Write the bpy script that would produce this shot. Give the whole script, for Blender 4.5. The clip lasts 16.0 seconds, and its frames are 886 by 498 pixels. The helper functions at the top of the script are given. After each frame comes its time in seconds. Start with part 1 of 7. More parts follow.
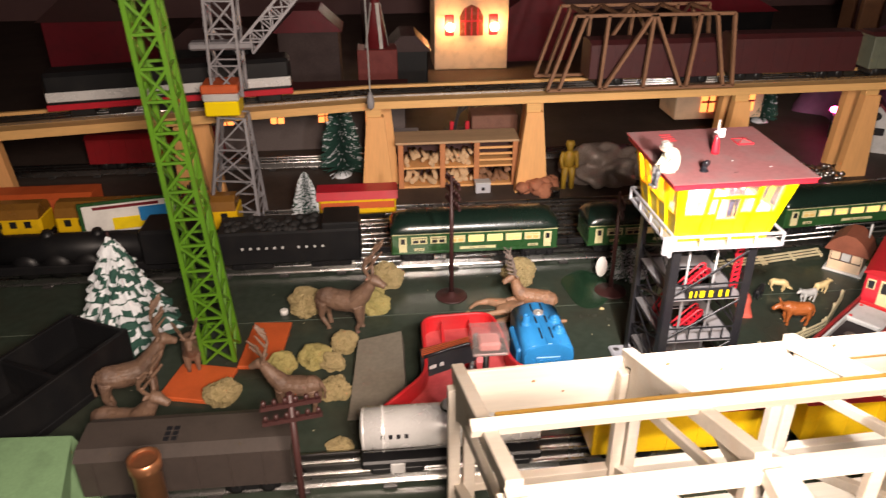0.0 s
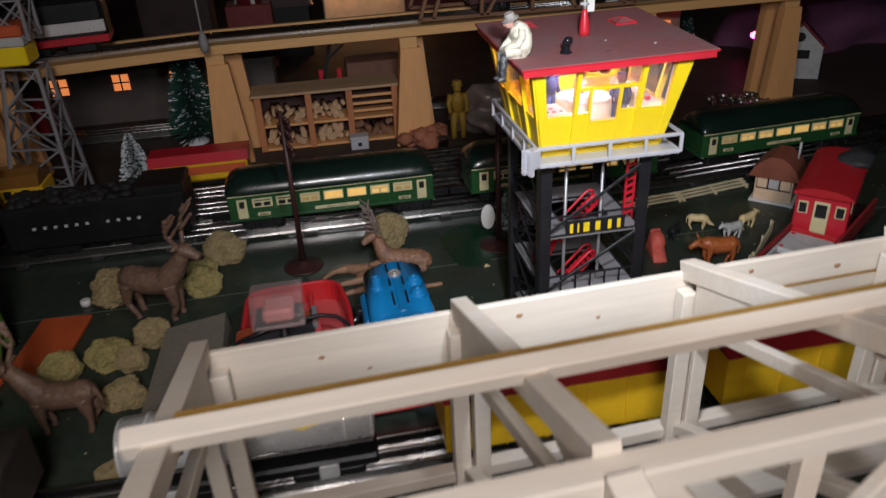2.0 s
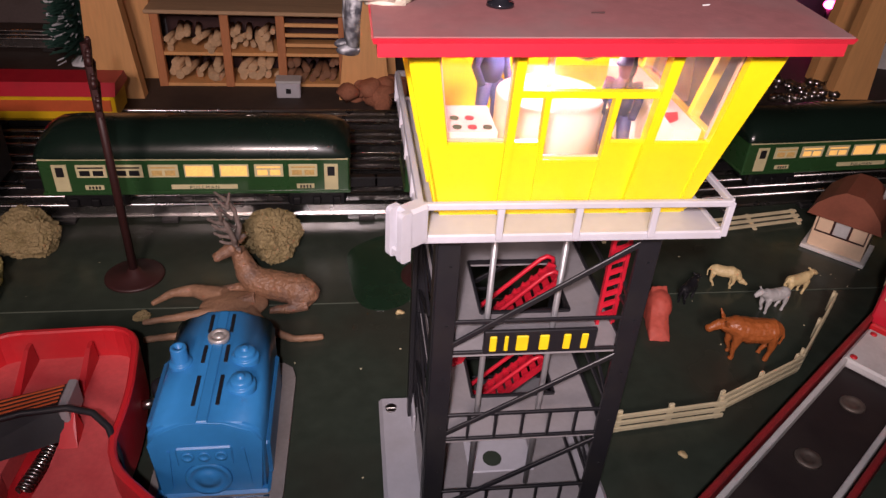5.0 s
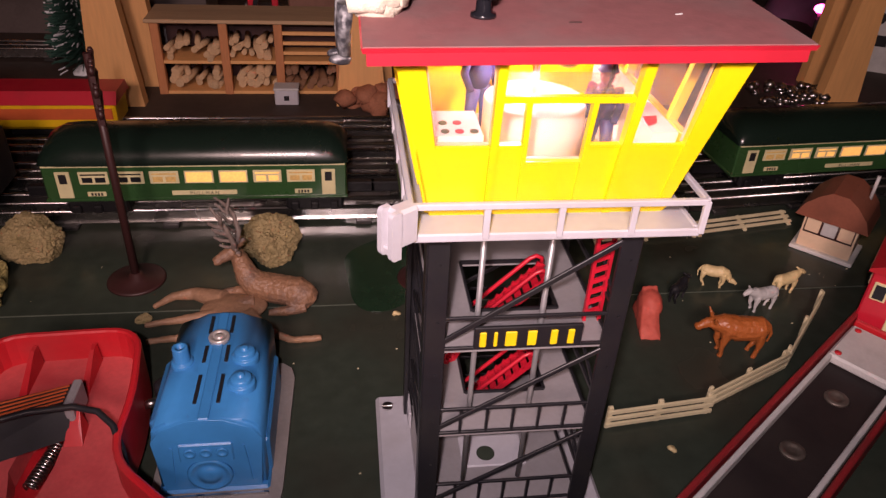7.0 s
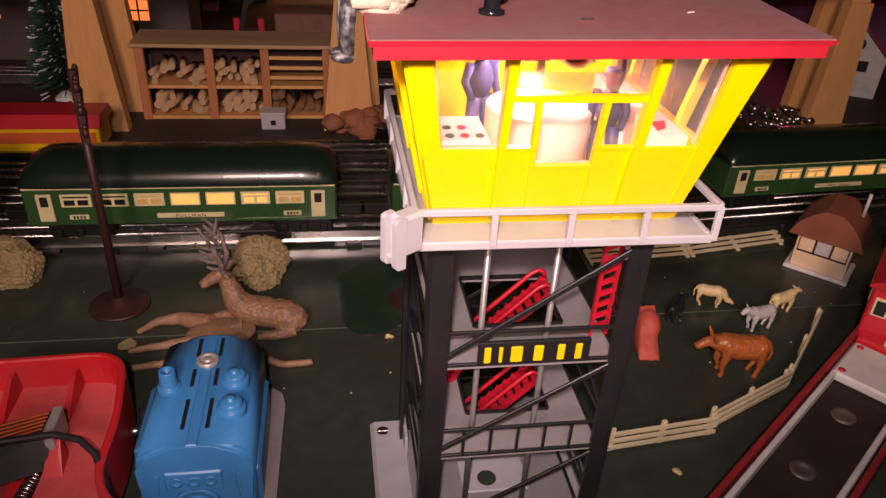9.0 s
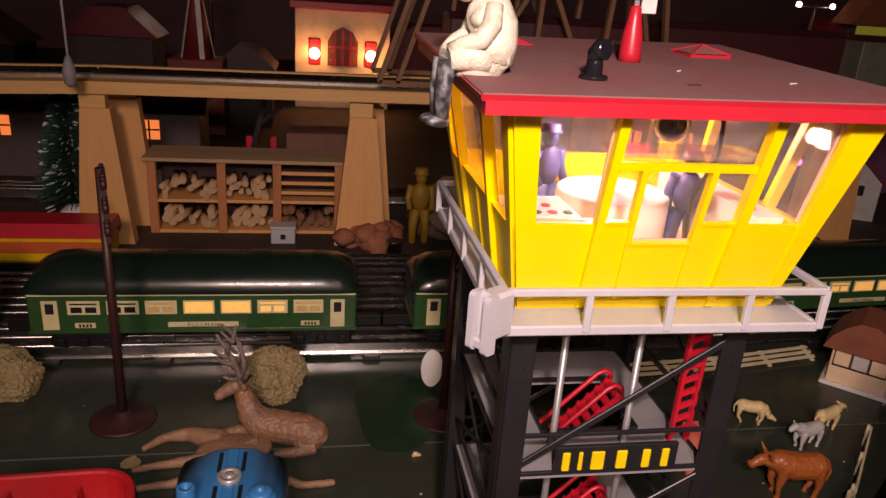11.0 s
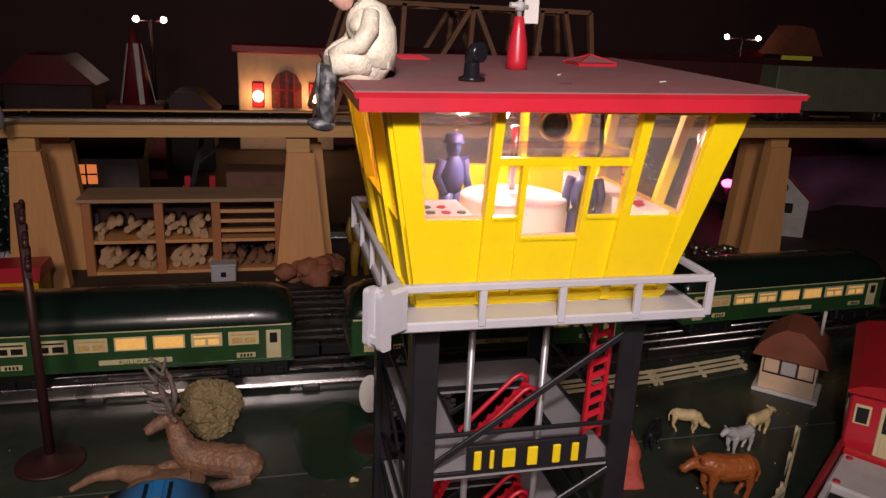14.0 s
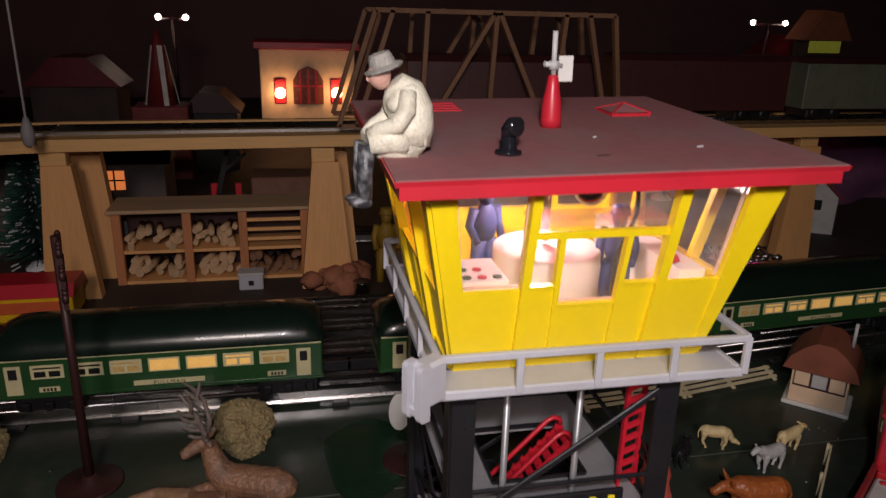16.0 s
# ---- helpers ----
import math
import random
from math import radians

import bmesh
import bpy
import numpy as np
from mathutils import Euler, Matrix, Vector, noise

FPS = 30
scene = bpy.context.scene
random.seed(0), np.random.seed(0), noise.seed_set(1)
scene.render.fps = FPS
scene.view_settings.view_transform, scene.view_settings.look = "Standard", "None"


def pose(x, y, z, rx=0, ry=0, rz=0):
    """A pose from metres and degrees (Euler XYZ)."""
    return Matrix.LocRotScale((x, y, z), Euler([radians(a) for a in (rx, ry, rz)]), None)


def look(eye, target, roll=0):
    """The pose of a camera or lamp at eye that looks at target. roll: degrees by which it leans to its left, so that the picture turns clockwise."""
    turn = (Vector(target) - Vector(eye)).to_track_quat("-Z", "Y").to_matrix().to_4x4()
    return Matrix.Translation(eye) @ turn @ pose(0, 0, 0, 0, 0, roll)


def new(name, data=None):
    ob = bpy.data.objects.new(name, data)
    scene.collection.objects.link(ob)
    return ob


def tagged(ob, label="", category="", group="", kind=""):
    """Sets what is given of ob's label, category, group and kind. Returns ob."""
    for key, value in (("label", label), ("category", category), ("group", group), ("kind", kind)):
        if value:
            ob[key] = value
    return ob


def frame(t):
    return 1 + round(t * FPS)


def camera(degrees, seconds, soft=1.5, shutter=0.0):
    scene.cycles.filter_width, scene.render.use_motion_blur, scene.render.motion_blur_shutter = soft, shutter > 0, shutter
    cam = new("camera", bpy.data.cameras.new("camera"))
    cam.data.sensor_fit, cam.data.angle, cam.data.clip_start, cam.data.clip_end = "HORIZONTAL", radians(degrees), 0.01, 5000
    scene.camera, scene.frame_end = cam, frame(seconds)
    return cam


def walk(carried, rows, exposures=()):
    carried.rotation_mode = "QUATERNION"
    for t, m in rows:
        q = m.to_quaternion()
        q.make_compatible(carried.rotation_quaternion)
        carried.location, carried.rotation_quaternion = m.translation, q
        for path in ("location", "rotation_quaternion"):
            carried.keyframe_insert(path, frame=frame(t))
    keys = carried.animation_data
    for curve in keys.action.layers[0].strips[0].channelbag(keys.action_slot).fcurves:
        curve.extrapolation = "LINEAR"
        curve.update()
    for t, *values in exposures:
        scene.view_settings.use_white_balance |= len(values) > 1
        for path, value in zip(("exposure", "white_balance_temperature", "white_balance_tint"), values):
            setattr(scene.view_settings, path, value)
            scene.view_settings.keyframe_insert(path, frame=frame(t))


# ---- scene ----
cam = camera(62.6, 16.0, soft=1.4, shutter=0.35)
PATH = [
    (0, (0.1078, 0.0105, 0.5396), (0.2738, 1.7772, -0.3831), -0.22),
    (0.5, (0.1597, 0.0217, 0.5280), (0.3949, 1.7874, -0.3814), -0.79),
    (1, (0.1973, 0.0486, 0.4646), (0.4751, 1.7927, -0.4741), -1.81),
    (1.5, (0.2125, 0.0893, 0.4066), (0.5105, 1.8108, -0.5670), -3.75),
    (2, (0.2431, 0.1462, 0.4075), (0.5283, 1.8855, -0.5377), -2.94),
    (2.5, (0.3067, 0.2667, 0.3658), (0.6538, 2.0052, -0.5601), 1.67),
    (3, (0.3410, 0.3344, 0.3447), (0.6715, 2.0458, -0.6360), 3.10),
    (3.5, (0.3534, 0.3831, 0.3385), (0.6370, 2.0766, -0.6870), 4.15),
    (4, (0.3590, 0.4166, 0.3370), (0.6092, 2.0827, -0.7408), 4.54),
    (4.5, (0.3631, 0.4142, 0.3369), (0.6079, 2.0658, -0.7641), 3.79),
    (5, (0.3712, 0.4126, 0.3431), (0.6193, 2.0640, -0.7575), 3.63),
    (7.5, (0.3750, 0.3975, 0.3486), (0.6211, 2.0582, -0.7384), 2.82),
    (8, (0.3782, 0.3960, 0.3492), (0.6238, 2.0580, -0.7359), 2.45),
    (10.5, (0.3391, 0.4268, 0.3072), (0.7195, 2.2379, -0.4512), 4.86),
    (11, (0.3357, 0.4250, 0.3074), (0.6851, 2.2703, -0.3804), 4.05),
    (11.5, (0.3298, 0.4200, 0.2863), (0.6669, 2.2703, -0.3939), 3.89),
    (12, (0.3258, 0.4245, 0.2869), (0.6549, 2.2786, -0.3869), 3.96),
    (12.5, (0.3297, 0.4261, 0.2951), (0.6794, 2.2889, -0.3432), 3.61),
    (13, (0.3390, 0.4222, 0.2961), (0.7452, 2.2902, -0.2915), 3.41),
    (13.5, (0.3486, 0.4162, 0.2993), (0.7886, 2.2811, -0.2739), 3.08),
    (14, (0.3550, 0.4101, 0.2980), (0.8140, 2.2698, -0.2775), 2.55),
    (14.5, (0.3563, 0.4075, 0.2970), (0.8144, 2.2652, -0.2854), 2.25),
    (15, (0.3545, 0.4091, 0.2950), (0.7893, 2.2679, -0.3016), 1.89),
    (15.5, (0.3530, 0.4087, 0.3029), (0.7693, 2.2698, -0.2995), 1.50),
    (16, (0.3504, 0.4187, 0.3256), (0.7523, 2.2761, -0.2978), 1.54),
]
walk(cam, [(t, look(eye, target, roll)) for t, eye, target, roll in PATH],
     exposures=[(0.0, 2.05, 6900, 15), (0.5, 1.75, 6900, 15), (1.0, 1.25, 6300, 11), (1.5, 0.72, 5500, 8), (2.0, 0.28, 5700, 9), (2.5, 0.65, 5800, 5), (3.0, 0.64, 5750, 10), (3.5, 0.92, 5550, 6), (4.2, 0.72, 6300, 20), (5.0, 0.70, 6700, 33), (8.2, 0.76, 7600, 44), (10.3, 0.32, 7900, 36), (12.5, 0.40, 7100, 36), (13.2, 0.18, 7000, 31), (14.5, -0.03, 6600, 23), (16.0, -0.18, 6400, 18)])

# ---- world and lights ----
world = bpy.data.worlds.new("room_dark")
scene.world = world
world.use_nodes = True
world.node_tree.nodes["Background"].inputs[0].default_value = (0.55, 0.36, 0.30, 1)
world.node_tree.nodes["Background"].inputs[1].default_value = 0.005


def lamp(name, kind, where, watts, colour, size=0.01, target=None):
    data = bpy.data.lights.new(name, kind)
    data.energy, data.color = watts, colour
    ob = new(name, data)
    if kind == "AREA":
        data.size = size
    elif kind == "SPOT":
        data.shadow_soft_size, data.spot_size, data.spot_blend = size, math.radians(106), 1.0
    else:
        data.shadow_soft_size = size
    ob.matrix_world = look(where, target) if target else Matrix.Translation(where)
    return ob


# the torch near the lens, and an added area fill for its earlier places
lamp("torch_light", "SPOT", (0.345, 0.360, 0.398), 4.1, (1.0, 0.985, 0.965), 0.008, (0.49, 0.76, 0.12))
lamp("torch_start_fill", "AREA", (0.22, -0.16, 0.66), 4.6, (1.0, 0.86, 0.75), 0.18, (0.30, 0.8, 0.0))


# ---- materials ----
def mat(name, colour, rough=0.5, metal=0.0, vary=0.18, scale=40.0, bump=0.15, dirt=None, dirt_amount=0.35,
        emit=0.0, spec=0.5, stretch=(1, 1, 1), coat=0.0, random_hue=0.0):
    m = bpy.data.materials.new(name)
    m.use_nodes = True
    n, l = m.node_tree.nodes, m.node_tree.links
    b = n["Principled BSDF"]
    tc = n.new("ShaderNodeTexCoord")
    mp = n.new("ShaderNodeMapping")
    mp.inputs["Scale"].default_value = stretch
    l.new(tc.outputs["Object"], mp.inputs["Vector"])
    fine, broad = n.new("ShaderNodeTexNoise"), n.new("ShaderNodeTexNoise")
    fine.inputs["Scale"].default_value, fine.inputs["Detail"].default_value = scale * 9, 5
    broad.inputs["Scale"].default_value, broad.inputs["Detail"].default_value = scale, 4
    for t in (fine, broad):
        l.new(mp.outputs[0], t.inputs["Vector"])
    ramp = n.new("ShaderNodeMapRange")
    ramp.inputs["To Min"].default_value, ramp.inputs["To Max"].default_value = 1 - vary, 1 + vary
    l.new(fine.outputs["Fac"], ramp.inputs["Value"])
    hsv = n.new("ShaderNodeHueSaturation")
    hsv.inputs["Color"].default_value = (*colour, 1)
    l.new(ramp.outputs[0], hsv.inputs["Value"])
    if random_hue:
        info = n.new("ShaderNodeObjectInfo")
        r2 = n.new("ShaderNodeMapRange")
        r2.inputs["To Min"].default_value, r2.inputs["To Max"].default_value = 0.5 - random_hue, 0.5 + random_hue
        l.new(info.outputs["Random"], r2.inputs["Value"])
        l.new(r2.outputs[0], hsv.inputs["Hue"])
    out = hsv.outputs[0]
    d = dirt or tuple(c * 0.45 for c in colour)
    mix = n.new("ShaderNodeMix")
    mix.data_type = "RGBA"
    edge = n.new("ShaderNodeMapRange")
    edge.inputs["From Min"].default_value, edge.inputs["From Max"].default_value = 0.48, 0.72
    edge.inputs["To Max"].default_value = dirt_amount
    l.new(broad.outputs["Fac"], edge.inputs["Value"])
    l.new(edge.outputs[0], mix.inputs["Factor"])
    l.new(out, mix.inputs["A"])
    mix.inputs["B"].default_value = (*d, 1)
    l.new(mix.outputs["Result"], b.inputs["Base Color"])
    rr = n.new("ShaderNodeMapRange")
    rr.inputs["To Min"].default_value, rr.inputs["To Max"].default_value = max(0.03, rough - 0.12), min(1, rough + 0.12)
    l.new(broad.outputs["Fac"], rr.inputs["Value"])
    l.new(rr.outputs[0], b.inputs["Roughness"])
    b.inputs["Metallic"].default_value = metal
    b.inputs["Specular IOR Level"].default_value = spec
    b.inputs["Coat Weight"].default_value = coat
    if bump:
        bp = n.new("ShaderNodeBump")
        bp.inputs["Strength"].default_value, bp.inputs["Distance"].default_value = bump, 0.0006
        l.new(fine.outputs["Fac"], bp.inputs["Height"])
        l.new(bp.outputs[0], b.inputs["Normal"])
    if emit:
        b.inputs["Emission Color"].default_value = (*colour, 1)
        b.inputs["Emission Strength"].default_value = emit
    return m


def clear(name, colour=(1, 1, 1), rough=0.03, haze=0.0):
    m = bpy.data.materials.new(name)
    m.use_nodes = True
    n, l = m.node_tree.nodes, m.node_tree.links
    n.remove(n["Principled BSDF"])
    t, g, w, x = n.new("ShaderNodeBsdfTransparent"), n.new("ShaderNodeBsdfGlossy"), n.new("ShaderNodeLayerWeight"), n.new("ShaderNodeMixShader")
    f, p = n.new("ShaderNodeMath"), n.new("ShaderNodeMath")
    p.operation, f.operation = "POWER", "MULTIPLY_ADD"
    p.inputs[1].default_value, f.inputs[1].default_value, f.inputs[2].default_value = 5.0, 0.80, 0.035
    l.new(w.outputs["Facing"], p.inputs[0]), l.new(p.outputs[0], f.inputs[0])
    t.inputs[0].default_value = (*colour, 1)
    g.inputs["Roughness"].default_value = rough
    l.new(f.outputs[0], x.inputs[0]), l.new(t.outputs[0], x.inputs[1]), l.new(g.outputs[0], x.inputs[2])
    out = x
    if haze:
        d, h, k, z = n.new("ShaderNodeBsdfDiffuse"), n.new("ShaderNodeMixShader"), n.new("ShaderNodeTexNoise"), n.new("ShaderNodeMapRange")
        d.inputs[0].default_value = (0.85, 0.80, 0.78, 1)
        k.inputs["Scale"].default_value, k.inputs["Detail"].default_value = 90, 6
        z.inputs["To Min"].default_value, z.inputs["To Max"].default_value = haze * 0.4, haze * 1.8
        l.new(k.outputs["Fac"], z.inputs["Value"]), l.new(z.outputs[0], h.inputs[0])
        l.new(x.outputs[0], h.inputs[1]), l.new(d.outputs[0], h.inputs[2])
        out = h
    l.new(out.outputs[0], n["Material Output"].inputs[0])
    return m


GREEN_BOARD = mat("green_painted_board", (0.036, 0.048, 0.036), 0.24, vary=0.3, scale=9, bump=0.08, spec=0.25, dirt=(0.040, 0.037, 0.027), dirt_amount=0.8)
DARK_FLOOR = mat("dark_brown_board", (0.050, 0.034, 0.026), 0.7, vary=0.35, scale=10, bump=0.3)
# the red glow of the room's gloom is worked into this wall colour
WALL = mat("dim_reddened_wall", (0.17, 0.09, 0.09), 0.8, vary=0.1, scale=3)
YELLOW = mat("yellow_plastic", (0.92, 0.685, 0.004), 0.36, vary=0.04, scale=30, bump=0.04, dirt=(0.86, 0.60, 0.006), dirt_amount=0.2)
GREY = mat("grey_plastic", (0.45, 0.45, 0.49), 0.45, vary=0.08, scale=30, bump=0.06, dirt=(0.34, 0.32, 0.32), dirt_amount=0.4)
GREY_DARK = mat("dusty_grey_plastic", (0.25, 0.24, 0.25), 0.6, vary=0.12, scale=40, bump=0.1, dirt=(0.18, 0.16, 0.15))
BLACK = mat("black_plastic", (0.014, 0.014, 0.017), 0.34, vary=0.2, scale=40, bump=0.05, dirt=(0.022, 0.021, 0.020), dirt_amount=0.5, spec=0.35)
BLACK_METAL = mat("black_metal", (0.008, 0.008, 0.009), 0.45, vary=0.2, scale=30, bump=0.1, dirt=(0.018, 0.016, 0.014), spec=0.35)
GLOSS_BLACK = mat("gloss_black_plastic", (0.010, 0.010, 0.013), 0.16, vary=0.1, scale=60, bump=0.15, dirt=(0.03, 0.03, 0.035))
RED_TRIM = mat("red_plastic", (0.50, 0.018, 0.032), 0.35, vary=0.06, scale=30, bump=0.05)
ROOF_DUST = mat("dusty_maroon_roof", (0.23, 0.085, 0.085), 0.8, vary=0.22, scale=22, bump=0.3, dirt=(0.17, 0.125, 0.12), dirt_amount=0.8)
STAIR_RED = mat("stair_red_plastic", (0.55, 0.015, 0.03), 0.4, vary=0.08, scale=50)
BLUE = mat("blue_enamel", (0.018, 0.20, 0.48), 0.36, vary=0.08, scale=26, bump=0.12, dirt=(0.01, 0.10, 0.25), dirt_amount=0.4)
CRANE_RED = mat("dull_red_plastic", (0.50, 0.018, 0.022), 0.42, vary=0.12, scale=30, bump=0.15, dirt=(0.36, 0.04, 0.04), dirt_amount=0.5)
CAR_GREEN = mat("green_lithographed_tin", (0.021, 0.078, 0.024), 0.28, vary=0.06, scale=20, bump=0.02, coat=0.4)
CAR_ROOF = mat("black_green_tin_roof", (0.007, 0.017, 0.012), 0.27, vary=0.1, scale=20, bump=0.06, coat=0.25)
CREAM = mat("cream_tin", (0.66, 0.60, 0.34), 0.4, vary=0.06, scale=40, bump=0.03)
LIT_WINDOW = mat("lit_celluloid_window", (1.0, 0.58, 0.15), 0.4, vary=0.35, scale=60, bump=0, emit=0.34)
DIM_WINDOW = mat("dim_celluloid_window", (0.55, 0.36, 0.12), 0.4, vary=0.5, scale=60, bump=0, emit=0.10)
GLOSS_PATCH = mat("dark_green_gloss_patch", (0.013, 0.038, 0.020), 0.2, vary=0.3, scale=12, bump=0.05)
SEAM = mat("grey_green_seam", (0.08, 0.10, 0.075), 0.6)
STEEL = mat("dull_steel_rail", (0.52, 0.51, 0.50), 0.28, metal=1.0, vary=0.15, scale=30, bump=0.05, dirt=(0.2, 0.17, 0.15), dirt_amount=0.5)
CHROME = mat("bright_metal", (0.8, 0.8, 0.8), 0.15, metal=1.0, vary=0.05)
SILVER = mat("bright_silver_lacquer", (0.84, 0.83, 0.82), 0.27, metal=0.35, vary=0.08, scale=40, bump=0.03, dirt=(0.45, 0.43, 0.41), dirt_amount=0.3)
RAW_WOOD = mat("raw_pine_strip", (0.65, 0.585, 0.50), 0.65, vary=0.12, scale=10, bump=0.2, dirt=(0.62, 0.49, 0.37), dirt_amount=0.5, stretch=(0.3, 4, 4))
TAN_WOOD = mat("tan_pine_board", (0.72, 0.37, 0.14), 0.6, vary=0.15, scale=10, bump=0.25, dirt=(0.50, 0.28, 0.11), stretch=(4, 4, 0.4))
BEAM_WOOD = mat("golden_pine_beam", (0.66, 0.38, 0.14), 0.6, vary=0.18, scale=8, bump=0.2, stretch=(0.3, 5, 5))
RACK_WOOD = mat("red_brown_rack_wood", (0.48, 0.185, 0.072), 0.65, vary=0.2, scale=20, bump=0.3, stretch=(3, 3, 0.5))
HAT = mat("grey_felt_hat_paint", (0.30, 0.28, 0.25), 0.6, vary=0.3, scale=90, bump=0.8)
FLESH = mat("pink_face_paint", (0.60, 0.34, 0.27), 0.45, vary=0.15, scale=90, bump=0.5)
BROWN_WOOD = mat("brown_stick_wood", (0.21, 0.10, 0.05), 0.7, vary=0.25, scale=20, bump=0.3)
LOG = mat("cut_log_ends", (0.52, 0.34, 0.19), 0.8, vary=0.3, scale=60, bump=0.4)
DARK_BROWN = mat("dark_red_brown_plastic", (0.042, 0.013, 0.012), 0.5, vary=0.15)
MAROON = mat("maroon_paint", (0.16, 0.012, 0.02), 0.4, vary=0.1)
ORANGE = mat("orange_paint", (0.55, 0.10, 0.025), 0.55, vary=0.12, scale=25)
SPONGE = mat("tan_lichen", (0.34, 0.265, 0.135), 0.98, vary=0.55, scale=90, bump=2.5, spec=0.1, dirt=(0.16, 0.14, 0.05))
SPONGE_GREEN = mat("olive_lichen", (0.36, 0.30, 0.12), 0.98, vary=0.55, scale=90, bump=2.5, spec=0.1, dirt=(0.12, 0.14, 0.04))
DEER = mat("brown_painted_lead", (0.27, 0.14, 0.078), 0.5, vary=0.45, scale=60, bump=0.9, dirt=(0.13, 0.085, 0.07), dirt_amount=0.85)
DULL_DEER = mat("grey_brown_painted_lead", (0.16, 0.095, 0.062), 0.55, vary=0.35, scale=60, bump=0.7, dirt=(0.10, 0.06, 0.045), dirt_amount=0.85)
PALE_DEER = mat("tan_painted_lead", (0.30, 0.165, 0.095), 0.6, vary=0.35, scale=60, bump=0.6, dirt=(0.22, 0.13, 0.08), dirt_amount=0.8)
BOOT = mat("worn_black_boot_paint", (0.03, 0.03, 0.035), 0.35, vary=0.3, scale=120, bump=0.4, dirt=(0.42, 0.42, 0.43), dirt_amount=0.8)
COAL = mat("dull_coal", (0.012, 0.011, 0.011), 0.8, vary=0.4, bump=0.6)
ANTLER = mat("grey_brown_antler", (0.17, 0.13, 0.11), 0.6, vary=0.3)
COW = mat("chestnut_rubber", (0.36, 0.10, 0.025), 0.4, vary=0.15, scale=40)
CREAM_RUBBER = mat("cream_rubber", (0.70, 0.55, 0.28), 0.5, vary=0.15, scale=60, dirt=(0.45, 0.25, 0.08))
WHITE = mat("white_plastic", (0.74, 0.72, 0.68), 0.45, vary=0.08, scale=40)
PALE_GREY = mat("pale_grey_rubber", (0.50, 0.50, 0.49), 0.5, vary=0.12)
FENCE = mat("ivory_plastic", (0.66, 0.58, 0.37), 0.5, vary=0.08, scale=40)
PINE = mat("bottle_brush_green", (0.018, 0.075, 0.055), 0.8, vary=0.4, scale=60)
SNOW = mat("flocked_snow", (0.72, 0.75, 0.78), 0.8, vary=0.12, scale=60, bump=0.5)
ROOF_BROWN = mat("brown_roof_paper", (0.25, 0.075, 0.04), 0.7, vary=0.15, scale=40)
HUT_CREAM = mat("cream_paint", (0.80, 0.58, 0.39), 0.55, vary=0.06, scale=30)
GREEN_CRANE = mat("bright_green_tin", (0.075, 0.20, 0.012), 0.4, vary=0.1)
TRACK_BLACK = mat("track_tie_tin", (0.03, 0.028, 0.027), 0.45, vary=0.2)
COPPER = mat("copper_pipe", (0.75, 0.32, 0.16), 0.3, metal=0.9, vary=0.1)
SIGN_YELLOW = mat("sign_yellow_paint", (0.85, 0.62, 0.01), 0.4, vary=0.04)
FIG_BLUE = mat("navy_figure_paint", (0.050, 0.062, 0.20), 0.5)
COAT = mat("ivory_coat_paint", (0.70, 0.66, 0.53), 0.42, vary=0.22, scale=90, bump=0.6, dirt=(0.30, 0.26, 0.18), dirt_amount=0.6)
BULB = mat("lamp_bulb", (1.0, 0.85, 0.6), 0.4, bump=0, emit=60)
WARM_BULB = mat("small_warm_bulb", (1.0, 0.55, 0.22), 0.4, bump=0, emit=22)
PINK_BULB = mat("pink_bulb", (1.0, 0.05, 0.25), 0.4, bump=0, emit=14)
ORANGE_WINDOW = mat("orange_lit_window", (1.0, 0.28, 0.07), 0.5, vary=0.3, bump=0, emit=0.6)
# pale haze mixed in for smudges and for cabin light reflected in the panes
GLASS = clear("hazed_clear_acetate", (1.0, 0.96, 0.94), haze=0.032)
PURPLE = mat("purple_painted_plaster", (0.16, 0.06, 0.13), 0.85, vary=0.3, scale=8, bump=0.8)


# ---- mesh helpers ----
def hexa(bm, c):
    """A block from eight corners: four below, four above, each round counter-clockwise."""
    v = [bm.verts.new(p) for p in c]
    for f in ((3, 2, 1, 0), (4, 5, 6, 7), (0, 1, 5, 4), (1, 2, 6, 5), (2, 3, 7, 6), (3, 0, 4, 7)):
        bm.faces.new([v[i] for i in f])
    return v


